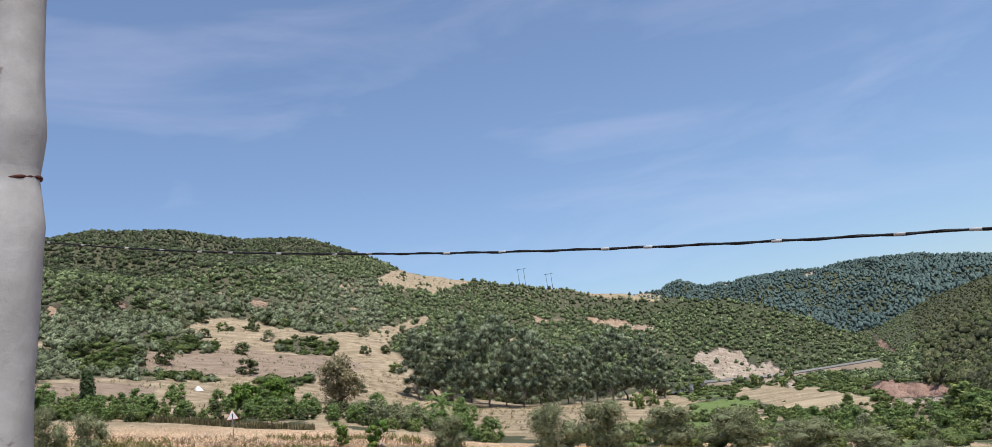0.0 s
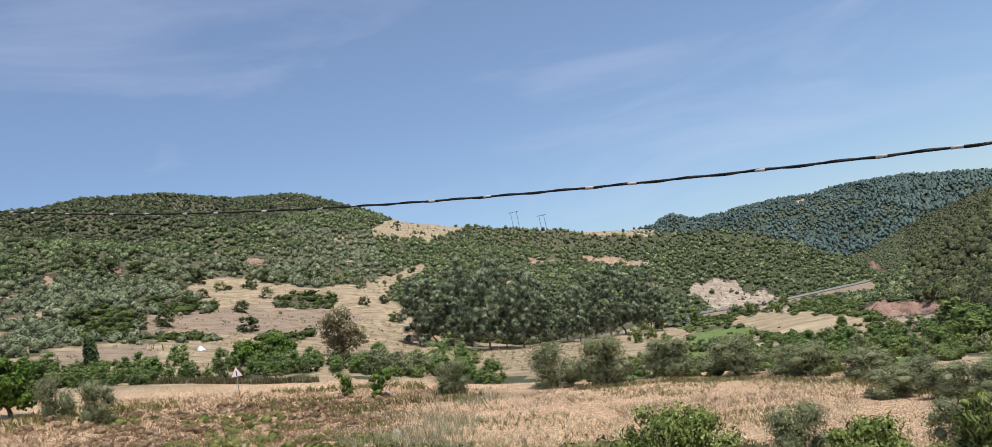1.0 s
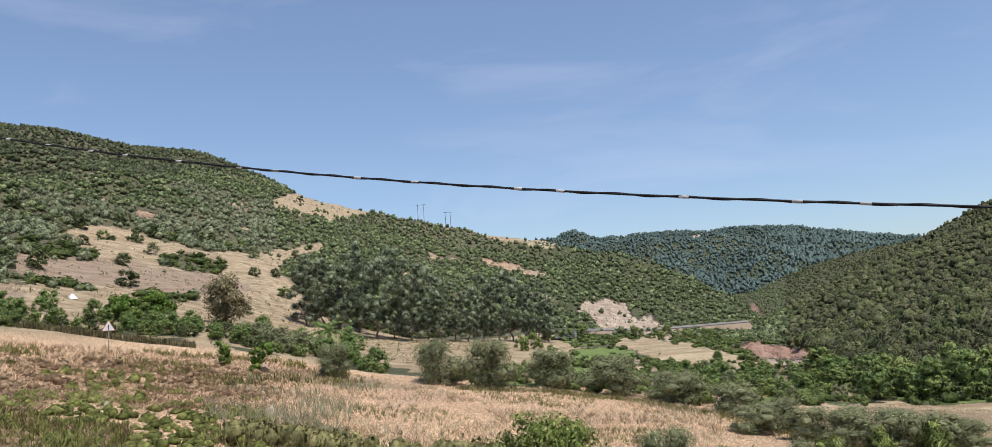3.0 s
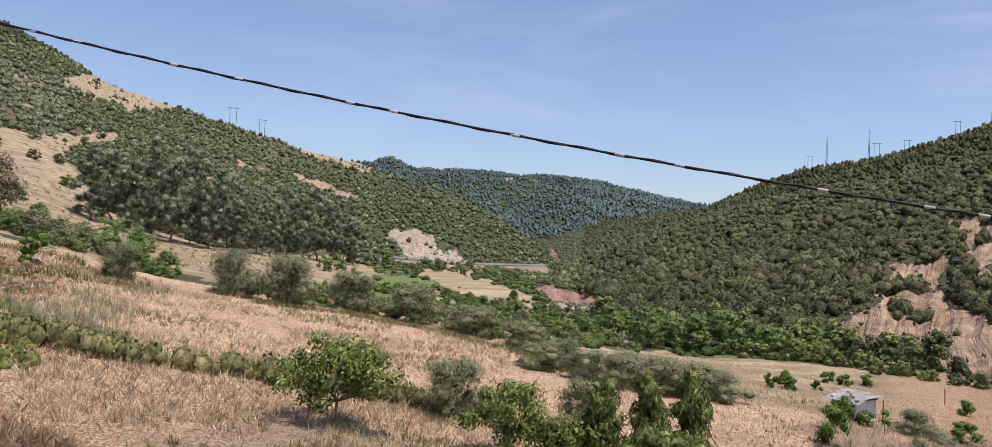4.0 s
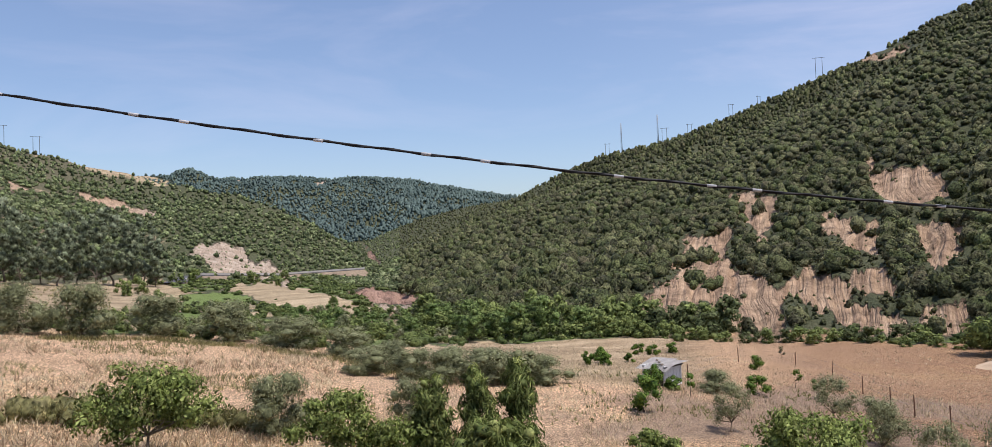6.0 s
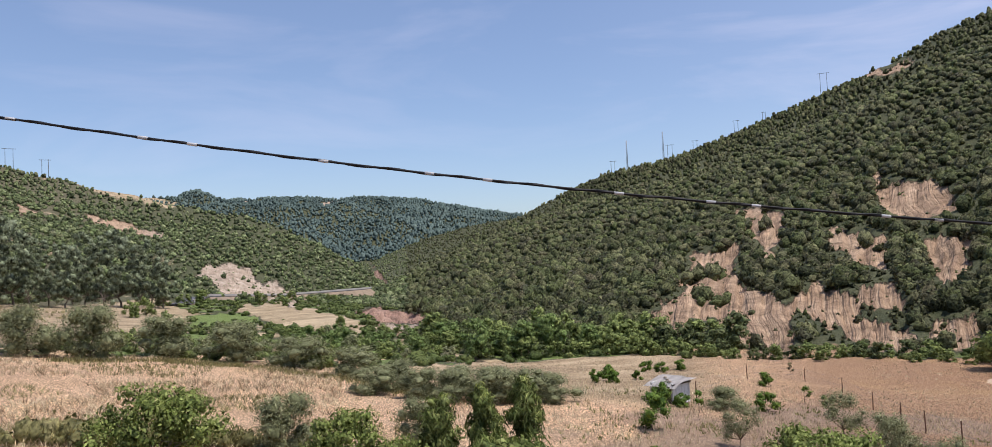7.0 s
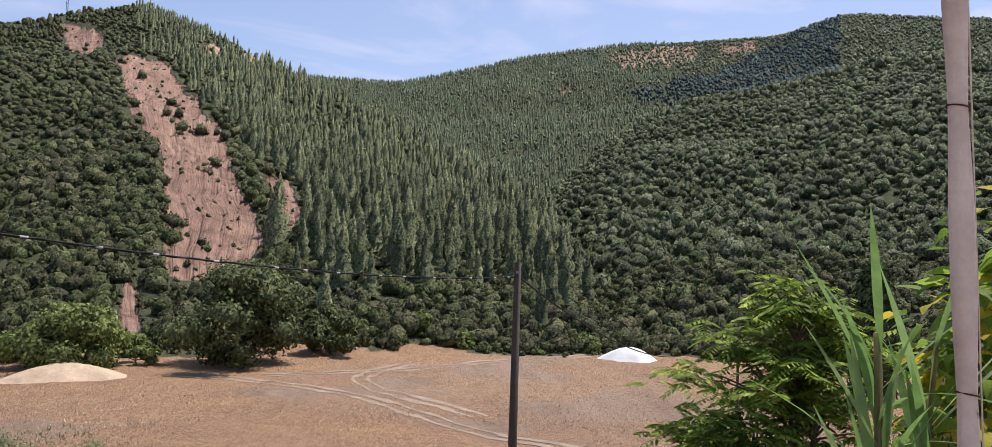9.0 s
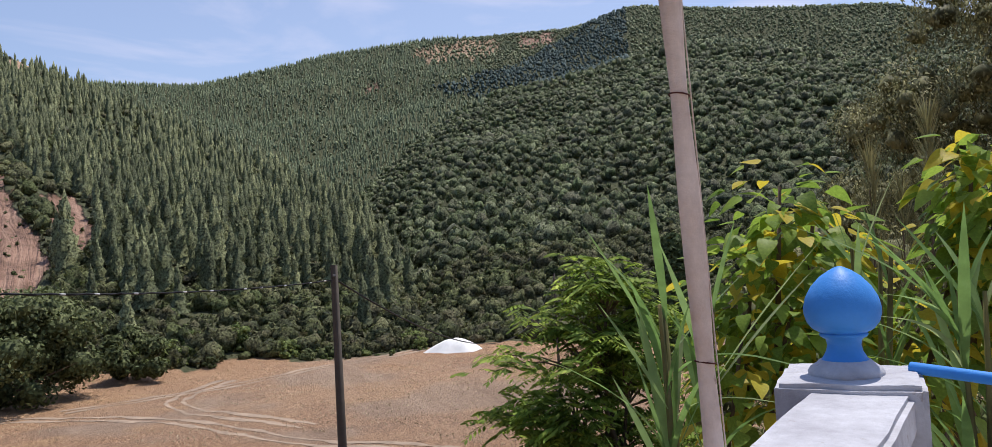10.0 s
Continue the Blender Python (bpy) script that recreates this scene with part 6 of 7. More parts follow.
hung_cable("overhead_cable", CABLE_END, CABLE_FOOT, CABLE_SAG, 0.0115, "black twisted overhead cable with pale tape marks", 46)
hung_cable("thin_cable", (POLE_AT[0], POLE_AT[1], POLE_TOP - 0.3), (*FAR_POLE_AT, far_top - 0.2), 3.4, 0.02, "thin sagging cable between the two poles")
hung_cable("thin_cable", (*FAR_POLE_AT, far_top - 0.2), (118, -95, ground_z(118, -95) + 6), 1.5, 0.02, "thin cable running on from the far pole")


# masts and pylons on the ridges: bearing, range factor of the crest, height
def lattice_mast(bearing, rng_m, height, base_rise, legs=0.9):
    x, y = polar(bearing, rng_m)
    z = min(ground_z(x, y), EYE + rng_m * math.tan(radians(base_rise)))
    thing = holder("lattice_mast", Matrix.Translation((x, y, z)), "thin grey lattice mast on the wooded ridge", "mast", "masts on the ridge")
    total = height + max(0, EYE + rng_m * math.tan(radians(base_rise)) - z)
    for k in range(3):
        a = k * 2.094
        rod("leg", [((math.cos(a) * legs, math.sin(a) * legs, -1), 0.22), ((math.cos(a) * legs * 0.6, math.sin(a) * legs * 0.6, total), 0.15)], STEEL, thing, 4)
    for s in np.arange(0.1, 1.0, 0.07):
        w = legs * (1 - 0.4 * s)
        pts = [(math.cos(k * 2.094) * w, math.sin(k * 2.094) * w, total * s) for k in (0, 1, 2, 0)]
        rod("brace", [(p, 0.12) for p in pts], STEEL, thing, 4)
    return thing


def h_pylon(bearing, rng_m, height, base_rise, wide=0.35):
    x, y = polar(bearing, rng_m)
    z = min(ground_z(x, y), EYE + rng_m * math.tan(radians(base_rise)))
    total = height + max(0, EYE + rng_m * math.tan(radians(base_rise)) - z)
    thing = holder("power_pylon", pose(x, y, z, 0, 0, -bearing), "two-legged wooden power pylon on the ridge", "pylon", "pylons on the ridge")
    w = total * wide * 0.5
    for sx in (-1, 1):
        rod("leg", [((sx * w, 0, -1), 0.22), ((sx * w, 0, total), 0.18)], WOOD_POLE, thing, 5)
    part("crossarm", box(w * 3.6, 0.3, 0.3, (0, 0, total - 0.5)), WOOD_POLE, thing)
    return thing


def crest_range(name, bearing):
    return float(along(np.array([bearing]), RIDGES[name]["far"])[0]) * SIZE


for b, base, top in [(43.1, 6.3, 8.12), (45.65, 6.9, 8.57), (66.97, 14.0, 17.0)]:
    r = crest_range("right_hill", b)
    lattice_mast(b, r, r * (math.tan(radians(top)) - math.tan(radians(base))), base)
for b, base, top in [(2.13, 7.2, 8.27), (4.06, 6.9, 7.64)]:
    r = crest_range("left_hill", b)
    h_pylon(b, r, r * (math.tan(radians(top)) - math.tan(radians(base))), base)
for b, base, top in [(47.84, 6.9, 7.79), (46.1, 6.9, 7.63), (56.4, 10.5, 11.45), (42.08, 6.2, 6.76), (50.65, 8.2, 8.92), (52.51, 8.8, 9.32)]:
    r = crest_range("right_hill", b)
    h_pylon(b, r, r * (math.tan(radians(top)) - math.tan(radians(base))), base, 0.3)


# garden hut
def streaky_build(t, bsdf):
    """Limewash run down by rain, darker in upright streaks."""
    co = t.nodes.new("ShaderNodeTexCoord")
    m = t.nodes.new("ShaderNodeMapping")
    m.inputs["Scale"].default_value = (7.0, 7.0, 0.7)
    n = node(t, "ShaderNodeTexNoise", Scale=1.0, Detail=6.0, Roughness=0.7, Distortion=0.3)
    t.links.new(co.outputs["Object"], m.inputs["Vector"])
    t.links.new(m.outputs[0], n.inputs["Vector"])
    wash = ramp(t, n.outputs["Fac"], [(0.36, (0.20, 0.18, 0.16)), (0.44, (0.62, 0.61, 0.60)), (0.54, (0.84, 0.84, 0.83))])
    t.links.new(mix(t, 0.25, wash, ramp(t, noise_node(t, 9.0, 6, 0.7), [(0.35, (0.25, 0.23, 0.2)), (0.6, (0.75, 0.75, 0.73))])), bsdf.inputs["Base Color"])
    bump(t, bsdf, n.outputs["Fac"], 0.6, 0.02)


def garden_hut():
    x, y = 40.8, 40.9
    limewash = material("streaked_limewash", streaky_build, 0.9)
    hut = holder("garden_hut", pose(x, y, ground_z(x, y), 0, 0, 12), "small hut with a streaked whitewashed wall under sagging roof sheets", "hut")
    part("wall", box(2.2, 0.14, 1.5, (0.22, -0.85, 0.62), bevel=0.015), limewash, hut)
    part("wall", box(2.2, 0.14, 1.5, (0.22, 0.85, 0.62), bevel=0.015), limewash, hut)
    part("wall", box(0.14, 1.54, 1.5, (1.25, 0, 0.62), bevel=0.015), limewash, hut)
    for k in range(9):   # dark boards added where the side lies in shade
        part("board", box(0.04, 0.155, 1.2 + 0.05 * math.sin(k * 2.3), (-0.82 + 0.012 * (k % 2), -0.69 + 0.172 * k, 0.5), bevel=0.006), WOOD_POLE, hut, "dark weathered board standing in for the shaded side" if k == 0 else "")
    for k in range(3):
        bm = bmesh.new()
        rows = []
        for j in range(29):   # corrugated across, sagging along
            u = -0.52 + 1.04 * j / 28
            rows.append([bm.verts.new((v, u, 0.016 * math.sin(j * 1.57) - 0.10 * v * v - 0.06 * math.sin(2.2 * v + k))) for v in (-1.4, -0.85, -0.3, 0.25, 0.8, 1.3)])
        for p, q in zip(rows, rows[1:]):
            for a in range(5):
                bm.faces.new((p[a], q[a], q[a + 1], p[a + 1]))
        bmesh.ops.solidify(bm, geom=bm.faces[:], thickness=0.012)
        ob = part("roof_sheet", bm, ROOF_SHEET, hut, "weathered roofing sheet" if k == 0 else "", smooth=True)
        ob.matrix_basis = pose(0.22, -0.82 + 0.82 * k, 1.5 + 0.02 * (k % 2), 0, -9, (k - 1) * 2.0)
    part("beam", box(2.4, 0.08, 0.09, (0.2, -0.97, 1.30), bevel=0.01), WOOD_POLE, hut)
    for k in range(3):
        part("stone", box(0.26, 0.2, 0.13, (-0.55 + k * 0.5, -0.5 + 0.5 * k, 1.47 + 0.05 * k), bevel=0.045), ROCK, hut)
    return hut


garden_hut()


# fence posts with wires round the garden plot
def fence():
    posts = [(43.9, 41.2), (61.9, 51.4), (67.1, 48.8), (62.3, 41.7), (55.1, 34.5), (49.1, 28.9), (46.1, 25.7), (43.8, 22.5), (40.3, 16.4)]
    thing = holder("wire_fence", Matrix.Identity(4), "rusty iron fence posts with thin wires round the garden", "fence")
    tops = []
    for k, (x, y) in enumerate(posts):
        z = ground_z(x, y)
        h = 1.35 + 0.15 * math.sin(k * 3.1)
        rod("post", [((x, y, z - 0.3), 0.045), ((x + 0.05 * math.sin(k * 5), y, z + h), 0.04)], RUST, thing, 6)
        tops.append((x, y, z + h))
    for a, b in zip(tops, tops[1:]):
        for drop in (0.15, 0.7):
            rod("wire", [((a[0], a[1], a[2] - drop), 0.006), ((b[0], b[1], b[2] - drop), 0.006)], STEEL, thing, 3)
    return thing


fence()


def warning_sign():
    x, y = -25.6, 75.8
    sign = holder("warning_sign", pose(x, y, ground_z(x, y), 0, 0, 18), "triangular road warning sign with a black mark on a post", "road sign")
    rod("post", [((0, 0, -0.3), 0.035), ((0, 0, 2.6), 0.035)], STEEL, sign)

    def triangle(side, y, thick):
        bm = bmesh.new()
        h = side * 0.866
        vs = [bm.verts.new(p) for p in ((-side / 2, y, -h / 3), (side / 2, y, -h / 3), (0, y, 2 * h / 3))]
        f = bm.faces.new(vs)
        out = bmesh.ops.extrude_face_region(bm, geom=[f])
        bmesh.ops.translate(bm, vec=(0, thick, 0), verts=[v for v in out["geom"] if isinstance(v, bmesh.types.BMVert)])
        bmesh.ops.recalc_face_normals(bm, faces=bm.faces)
        bmesh.ops.translate(bm, vec=(0, 0, 2.3), verts=bm.verts)
        return bm
    part("rim", triangle(1.15, -0.05, 0.02), RED_PAINT, sign, "faded red rim")
    face = part("face", triangle(1.0, -0.058, 0.02), WHITE_METAL, sign, "white face")
    part("mark", box(0.1, 0.01, 0.36, (0, -0.066, 2.34)), BLACK_PAINT, face, "black upright bar")
    part("dot", box(0.1, 0.01, 0.09, (0, -0.066, 2.09)), BLACK_PAINT, face, "black dot")
    return sign


warning_sign()


def mound(name, x, y, long, wide, high, turn, mat, label, category, seed):
    rng = np.random.default_rng(seed)
    n, m = 48, 14
    verts, faces = [], []
    for j in range(m):
        s = j / (m - 1)
        for k in range(n):
            a = 2 * math.pi * k / n
            wob = 1 + 0.10 * math.sin(3 * a + seed) + 0.06 * math.sin(7 * a)
            px, py = math.cos(a) * long / 2 * s * wob, math.sin(a) * wide / 2 * s * wob
            verts.append((px, py, high * (1 - s ** 2) ** 1.25 + 0.04 * rng.normal() * (1 - s) - 0.15 * s))
    for j in range(m - 1):
        for k in range(n):
            faces.append((j * n + k, (j + 1) * n + k, (j + 1) * n + (k + 1) % n, j * n + (k + 1) % n))
    ob = mesh_object(name, np.array(verts), np.array(faces), mat, True)
    ob.matrix_basis = pose(x, y, ground_z(x, y), 0, 0, turn)
    return tagged(ob, label, category)


mound("sand_mound", 84.3, 34.0, 12.5, 6.0, 1.5, -68, SAND, "long pale heap of sand beside a wide bush", "sand heap", 3)
mound("covered_mound", 108.5, -30.5, 8.6, 5.5, 1.65, 74, WHITE_SHEET, "white covered heap at the field's far edge", "heap", 8)
for k, (x, y, s) in enumerate([(-7.8, 50.4, 0.5), (-11.7, 73.3, 0.45), (-16, 47, 0.3), (30, 20, 0.3)]):
    mound("rock", x, y, s * 2, s * 1.5, s, 20 * k, ROCK, "pale rounded rock in the dry grass", "rock", 12 + k)
mound("white_sack", -58.0, 153.4, 1.9, 1.2, 0.8, 0, WHITE_SHEET, "white sheeted load lying in the far field", "sack", 31)


# the road under the cutting, with its parapet
def ribbon(name, pts, width, mat, lift=0.25, thick=0.4):
    bm = bmesh.new()
    rows = []
    for k, p in enumerate(pts):
        a, b = Vector(pts[max(k - 1, 0)]), Vector(pts[min(k + 1, len(pts) - 1)])
        side = (b - a).cross(Vector((0, 0, 1))).normalized() * width / 2
        c = Vector(p)
        rows.append([bm.verts.new(c + side * u + Vector((0, 0, z))) for u, z in ((-1, lift), (1, lift), (1, lift - thick), (-1, lift - thick))])
    for p, q in zip(rows, rows[1:]):
        for k in range(4):
            bm.faces.new((p[k], q[k], q[(k + 1) % 4], p[(k + 1) % 4]))
    bmesh.ops.recalc_face_normals(bm, faces=bm.faces)
    return bm


ROAD = [(11.6, 262), (12.2, 285), (13.1, 320), (14.4, 372), (15.5, 395), (17.6, 425), (20.4, 455), (22.8, 475), (24.4, 490)]
road_pts = []
for b0, b1 in zip(ROAD, ROAD[1:]):
    for s in np.linspace(0, 1, 6)[:-1]:
        b, r = b0[0] + (b1[0] - b0[0]) * s, b0[1] + (b1[1] - b0[1]) * s
        x, y = polar(b, r)
        rise = float(np.interp(b, [11.6, 12.2, 13.1, 14.4, 17.6, 22.8, 24.4], [-2.5, -2.2, -2.05, -1.75, -1.75, -1.6, -1.55]))
        road_pts.append((x, y, max(ground_z(x, y), EYE + r * math.tan(radians(rise)))))
tagged(part("road", ribbon("road", road_pts, 7.0, ASPHALT, 0.5, 0.5), ASPHALT, None), "grey asphalt road under the cutting", "road", kind="structure")
BANK = plain("brown_road_bank", (0.26, 0.20, 0.14), 0.95, 0, 0.5, 0.6, 0.3)
bank = bmesh.new()
bank_rows = []
for k, p in enumerate(road_pts):
    a, b = Vector(road_pts[max(k - 1, 0)]), Vector(road_pts[min(k + 1, len(road_pts) - 1)])
    side = (b - a).cross(Vector((0, 0, 1))).normalized()
    bank_rows.append([bank.verts.new(Vector(p) + side * u + Vector((0, 0, z))) for u, z in ((-24, -14), (-14, -6.5), (-4.4, 0.1), (4.4, 0.1), (14, -6.5), (24, -14))])
for p, q in zip(bank_rows, bank_rows[1:]):
    for k in range(5):
        bank.faces.new((p[k], q[k], q[k + 1], p[k + 1]))
bmesh.ops.recalc_face_normals(bank, faces=bank.faces)
tagged(part("road_bank", bank, BANK, None), "brown earth bank that carries the road", "bank", kind="structure")
RAIL_PTS = [(x + 2.4, y - 2.4, z + 0.5) for x, y, z in road_pts[3:]]
tagged(part("parapet", ribbon("parapet", RAIL_PTS, 0.4, CONCRETE, 0.9, 0.9), CONCRETE, None), "pale concrete parapet along the road", "parapet", kind="structure")


def car(x, y, z, turn):
    thing = holder("car", pose(x, y, z, 0, 0, turn), "small blue-grey car on the road", "car")
    paint = plain("car_paint", (0.35, 0.42, 0.52), 0.3, 0.2, 0.05)
    part("body", box(4.2, 1.7, 0.7, (0, 0, 0.65), bevel=0.15), paint, thing)
    part("cabin", box(2.2, 1.5, 0.6, (-0.2, 0, 1.2), bevel=0.18), BLACK_PAINT, thing, "dark windows")
    part("roof", box(1.7, 1.4, 0.06, (-0.2, 0, 1.52), bevel=0.02), paint, thing)
    for sx in (-1.3, 1.3):
        for sy in (-0.8, 0.8):
            wheel = rod("wheel", [((sx, sy - 0.1, 0.32), 0.32), ((sx, sy + 0.1, 0.32), 0.32)], BLACK_PAINT, thing, 14)
            rod("rim", [((sx, sy - 0.115, 0.32), 0.2), ((sx, sy + 0.115, 0.32), 0.2)], STEEL, wheel, 10)
    return thing


cx, cy, cz = road_pts[10]
car(cx, cy, cz + 0.5, 50)
# pale wheel tracks worn into the large field
DUST = plain("pale_track_dust", (0.335, 0.25, 0.18), 0.95, 0, 0.6, 3.5, 0.03)


def wheel_track(way_pts, off):
    """One worn wheel rut: a ragged strip lying on the ground."""
    rng = np.random.default_rng(int(off * 10 + way_pts[0][0] + 40))
    k = np.linspace(0, len(way_pts) - 1, 40 * len(way_pts))
    x, y = np.interp(k, range(len(way_pts)), [q[0] for q in way_pts]), np.interp(k, range(len(way_pts)), [q[1] for q in way_pts])
    for _ in range(40):
        x[1:-1], y[1:-1] = (x[:-2] + 2 * x[1:-1] + x[2:]) / 4, (y[:-2] + 2 * y[1:-1] + y[2:]) / 4
    dx, dy = np.gradient(x), np.gradient(y)
    n = np.hypot(dx, dy)
    half = 0.10 + 0.30 * np.clip(0.5 + 1.3 * fbm(x * 0.3, y * 0.3, 3, 83 + int(off)), 0, 1) + rng.uniform(0, 0.16, len(x))
    off = off + 0.18 * fbm(x * 0.35, y * 0.35, 3, 88 + int(off))
    rows = []
    for u in (-1, 1):
        px, py = x + dy / n * (off + u * half), y - dx / n * (off + u * half)
        rows.append(np.stack([px, py, on_ground(px, py) + EYE + 0.035], -1))
    v = np.concatenate(rows)
    m = len(x)
    f = np.stack([np.arange(m - 1), np.arange(1, m), m + np.arange(1, m), m + np.arange(m - 1)], -1)
    return tagged(mesh_object("wheel_track", v, f, DUST, True), "pale dusty wheel rut across the dry field", "track", kind="structure")


for way_pts in TRACKS:
    for off in (-0.8, 0.8):
        wheel_track(way_pts, off)
# low wattle fence beyond the small field
u = np.random.default_rng(14).uniform(0, 1, 1500)
px = np.interp(u, [0, 0.35, 0.62, 0.9, 1], [-62, -48.9, -38.5, -27.0, -22])
py = np.interp(u, [0, 0.35, 0.62, 0.9, 1], [112, 104, 98, 91.5, 92])
WATTLE = foliage("wattle_sticks", (0.05, 0.045, 0.022), (0.13, 0.115, 0.06), (0.24, 0.21, 0.11), 0.1, 0.3)
blades("wattle_fence", px, py, 0.75, 0.1, WATTLE, "low brown wattle fence along the small field", 3, 0.06, "fence")


# ---- terrace ----
BLUE = plain("blue_gloss_paint", (0.055, 0.26, 0.70), 0.46, 0, 0.14, 25, 0.003)


def worn_build(base, stain, chip, scale, amount):
    """Paint or cloth with soft grey stains, fine grain and small worn spots."""
    def build(t, bsdf):
        grain = ramp(t, noise_node(t, scale * 6, 6, 0.7), [(0.3, tuple(0.86 * c for c in base)), (0.7, tuple(min(1, 1.08 * c) for c in base))])
        big = ramp(t, noise_node(t, scale, 6, 0.65), [(0.42, (0, 0, 0)), (0.66, (amount, amount, amount))])
        spots = ramp(t, noise_node(t, scale * 3.3, 5, 0.6), [(0.66, (0, 0, 0)), (0.70, (0.8, 0.8, 0.8))])
        t.links.new(mix(t, spots, mix(t, big, grain, stain), chip), bsdf.inputs["Base Color"])
        bump(t, bsdf, noise_node(t, scale * 4, 6, 0.7), 0.7, 0.004)
    return build


WHITE_PAINT = material("chalky_white_paint", worn_build((0.52, 0.52, 0.555), (0.32, 0.31, 0.34), (0.33, 0.29, 0.27), 9, 0.75), 0.8)
CLOTH = material("grimy_white_canvas", worn_build((0.72, 0.58, 0.49), (0.40, 0.28, 0.215), (0.22, 0.15, 0.13), 7, 0.7), 0.95)
# Canvas of the left pole, with its shade put into the greyer base.
SHADED_CLOTH = material("shaded_white_canvas", worn_build((0.50, 0.475, 0.45), (0.30, 0.275, 0.25), (0.22, 0.17, 0.15), 4, 0.7), 0.95)
CORD = plain("rusty_red_cord", (0.09, 0.03, 0.022), 0.9)
A = Vector((0.62, -0.785, 0)).normalized()      # along the parapet, away from the house
N = Vector((0.785, 0.62, 0)).normalized()       # outwards
END = Vector((1.15, -1.15, EYE - 0.182))
frame_m = Matrix(((A.x, N.x, 0, END.x), (A.y, N.y, 0, END.y), (0, 0, 1, END.z), (0, 0, 0, 1)))


def roughen(bm, cuts, amount, scale, seed):
    """Hand-finished plaster: slightly wavy faces and uneven edges."""
    bmesh.ops.subdivide_edges(bm, edges=[e for e in bm.edges if e.calc_length() > 0.05], cuts=cuts, use_grid_fill=True)
    bm.normal_update()
    for v in bm.verts:
        n = noise.noise_vector(v.co * scale + Vector((seed, 0, 0)))
        fine_n = noise.noise_vector(v.co * scale * 4 + Vector((0, seed, 0)))
        v.co += n * amount + fine_n * amount * 0.5
    return bm


rail = holder("parapet_rail", frame_m, "chalky white concrete parapet with a flat cap", "parapet")
part("cap", roughen(box(2.0, 0.13, 0.05, (-1.0, 0, -0.025), bevel=0.007), 24, 0.0022, 14, 3), WHITE_PAINT, rail)
part("parapet_wall", box(2.0, 0.09, 1.0, (-1.0, 0, -0.55), bevel=0.004), WHITE_PAINT, rail)
post_m = pose(1.194, -1.166, EYE - 0.17, 0, 0, -134 + 90)
post = holder("parapet_post", post_m, "square white concrete post with chipped paint", "post")
part("shaft", roughen(box(0.188, 0.188, 1.08, (0, 0, -0.54), bevel=0.007), 16, 0.002, 16, 7), WHITE_PAINT, post)
finial = holder("finial", pose(1.196, -1.162, EYE - 0.171), "glossy blue onion-shaped finial on a white base", "finial")
part("base", lathe([(0.051, -0.003), (0.051, 0.006), (0.047, 0.012), (0.039, 0.017), (0.034, 0.022)]), WHITE_PAINT, finial, "white plaster base", True)
part("neck", lathe([(0.036, 0.016), (0.03, 0.024), (0.0245, 0.034), (0.0225, 0.043), (0.0245, 0.051), (0.031, 0.055), (0.033, 0.058), (0.031, 0.061)]), BLUE, finial, "", True)
part("ball", lathe([(0.03, 0.060), (0.041, 0.066), (0.0485, 0.076), (0.0518, 0.088), (0.0518, 0.097), (0.0485, 0.111), (0.0405, 0.126), (0.028, 0.14), (0.015, 0.149), (0.006, 0.1535), (0.001, 0.155)], 40), BLUE, finial, "", True)
pipe_rail = holder("pipe_rail", pose(1.165, -1.25, EYE - 0.166), "blue painted metal handrail fixed to the post", "handrail")
rod("pipe", [((0, 0, 0), 0.0085), ((-0.10, -0.02, -0.003), 0.0085), ((-0.9, -0.18, -0.02), 0.0085)], BLUE, pipe_rail, 12)
floor_z = EYE - 1.25
slab = bmesh.new()
corners = [frame_m @ Vector(p) for p in ((0.25, 0.1, 0), (0.25, -4, 0), (-6, -4, 0), (-6, 0.1, 0))]
low = [slab.verts.new((c.x, c.y, floor_z - 0.25)) for c in corners]
high = [slab.verts.new((c.x, c.y, floor_z)) for c in corners]
slab.faces.new(high)
slab.faces.new(low[::-1])
for k in range(4):
    slab.faces.new((low[k], low[(k + 1) % 4], high[(k + 1) % 4], high[k]))
bmesh.ops.recalc_face_normals(slab, faces=slab.faces)
tagged(part("terrace_floor", slab, CONCRETE, None), "plain concrete terrace floor", "floor", kind="structure")
wall_bm = bmesh.new()
ring_hi = [wall_bm.verts.new((c.x, c.y, floor_z - 0.25)) for c in corners]
ring_lo = [wall_bm.verts.new((c.x, c.y, EYE - 11)) for c in corners]
for k in range(4):
    wall_bm.faces.new((ring_lo[k], ring_lo[(k + 1) % 4], ring_hi[(k + 1) % 4], ring_hi[k]))
bmesh.ops.solidify(wall_bm, geom=wall_bm.faces[:], thickness=0.2)
tagged(part("terrace_wall", wall_bm, WHITE_PAINT, None), "plain white wall under the terrace", "wall", kind="structure")


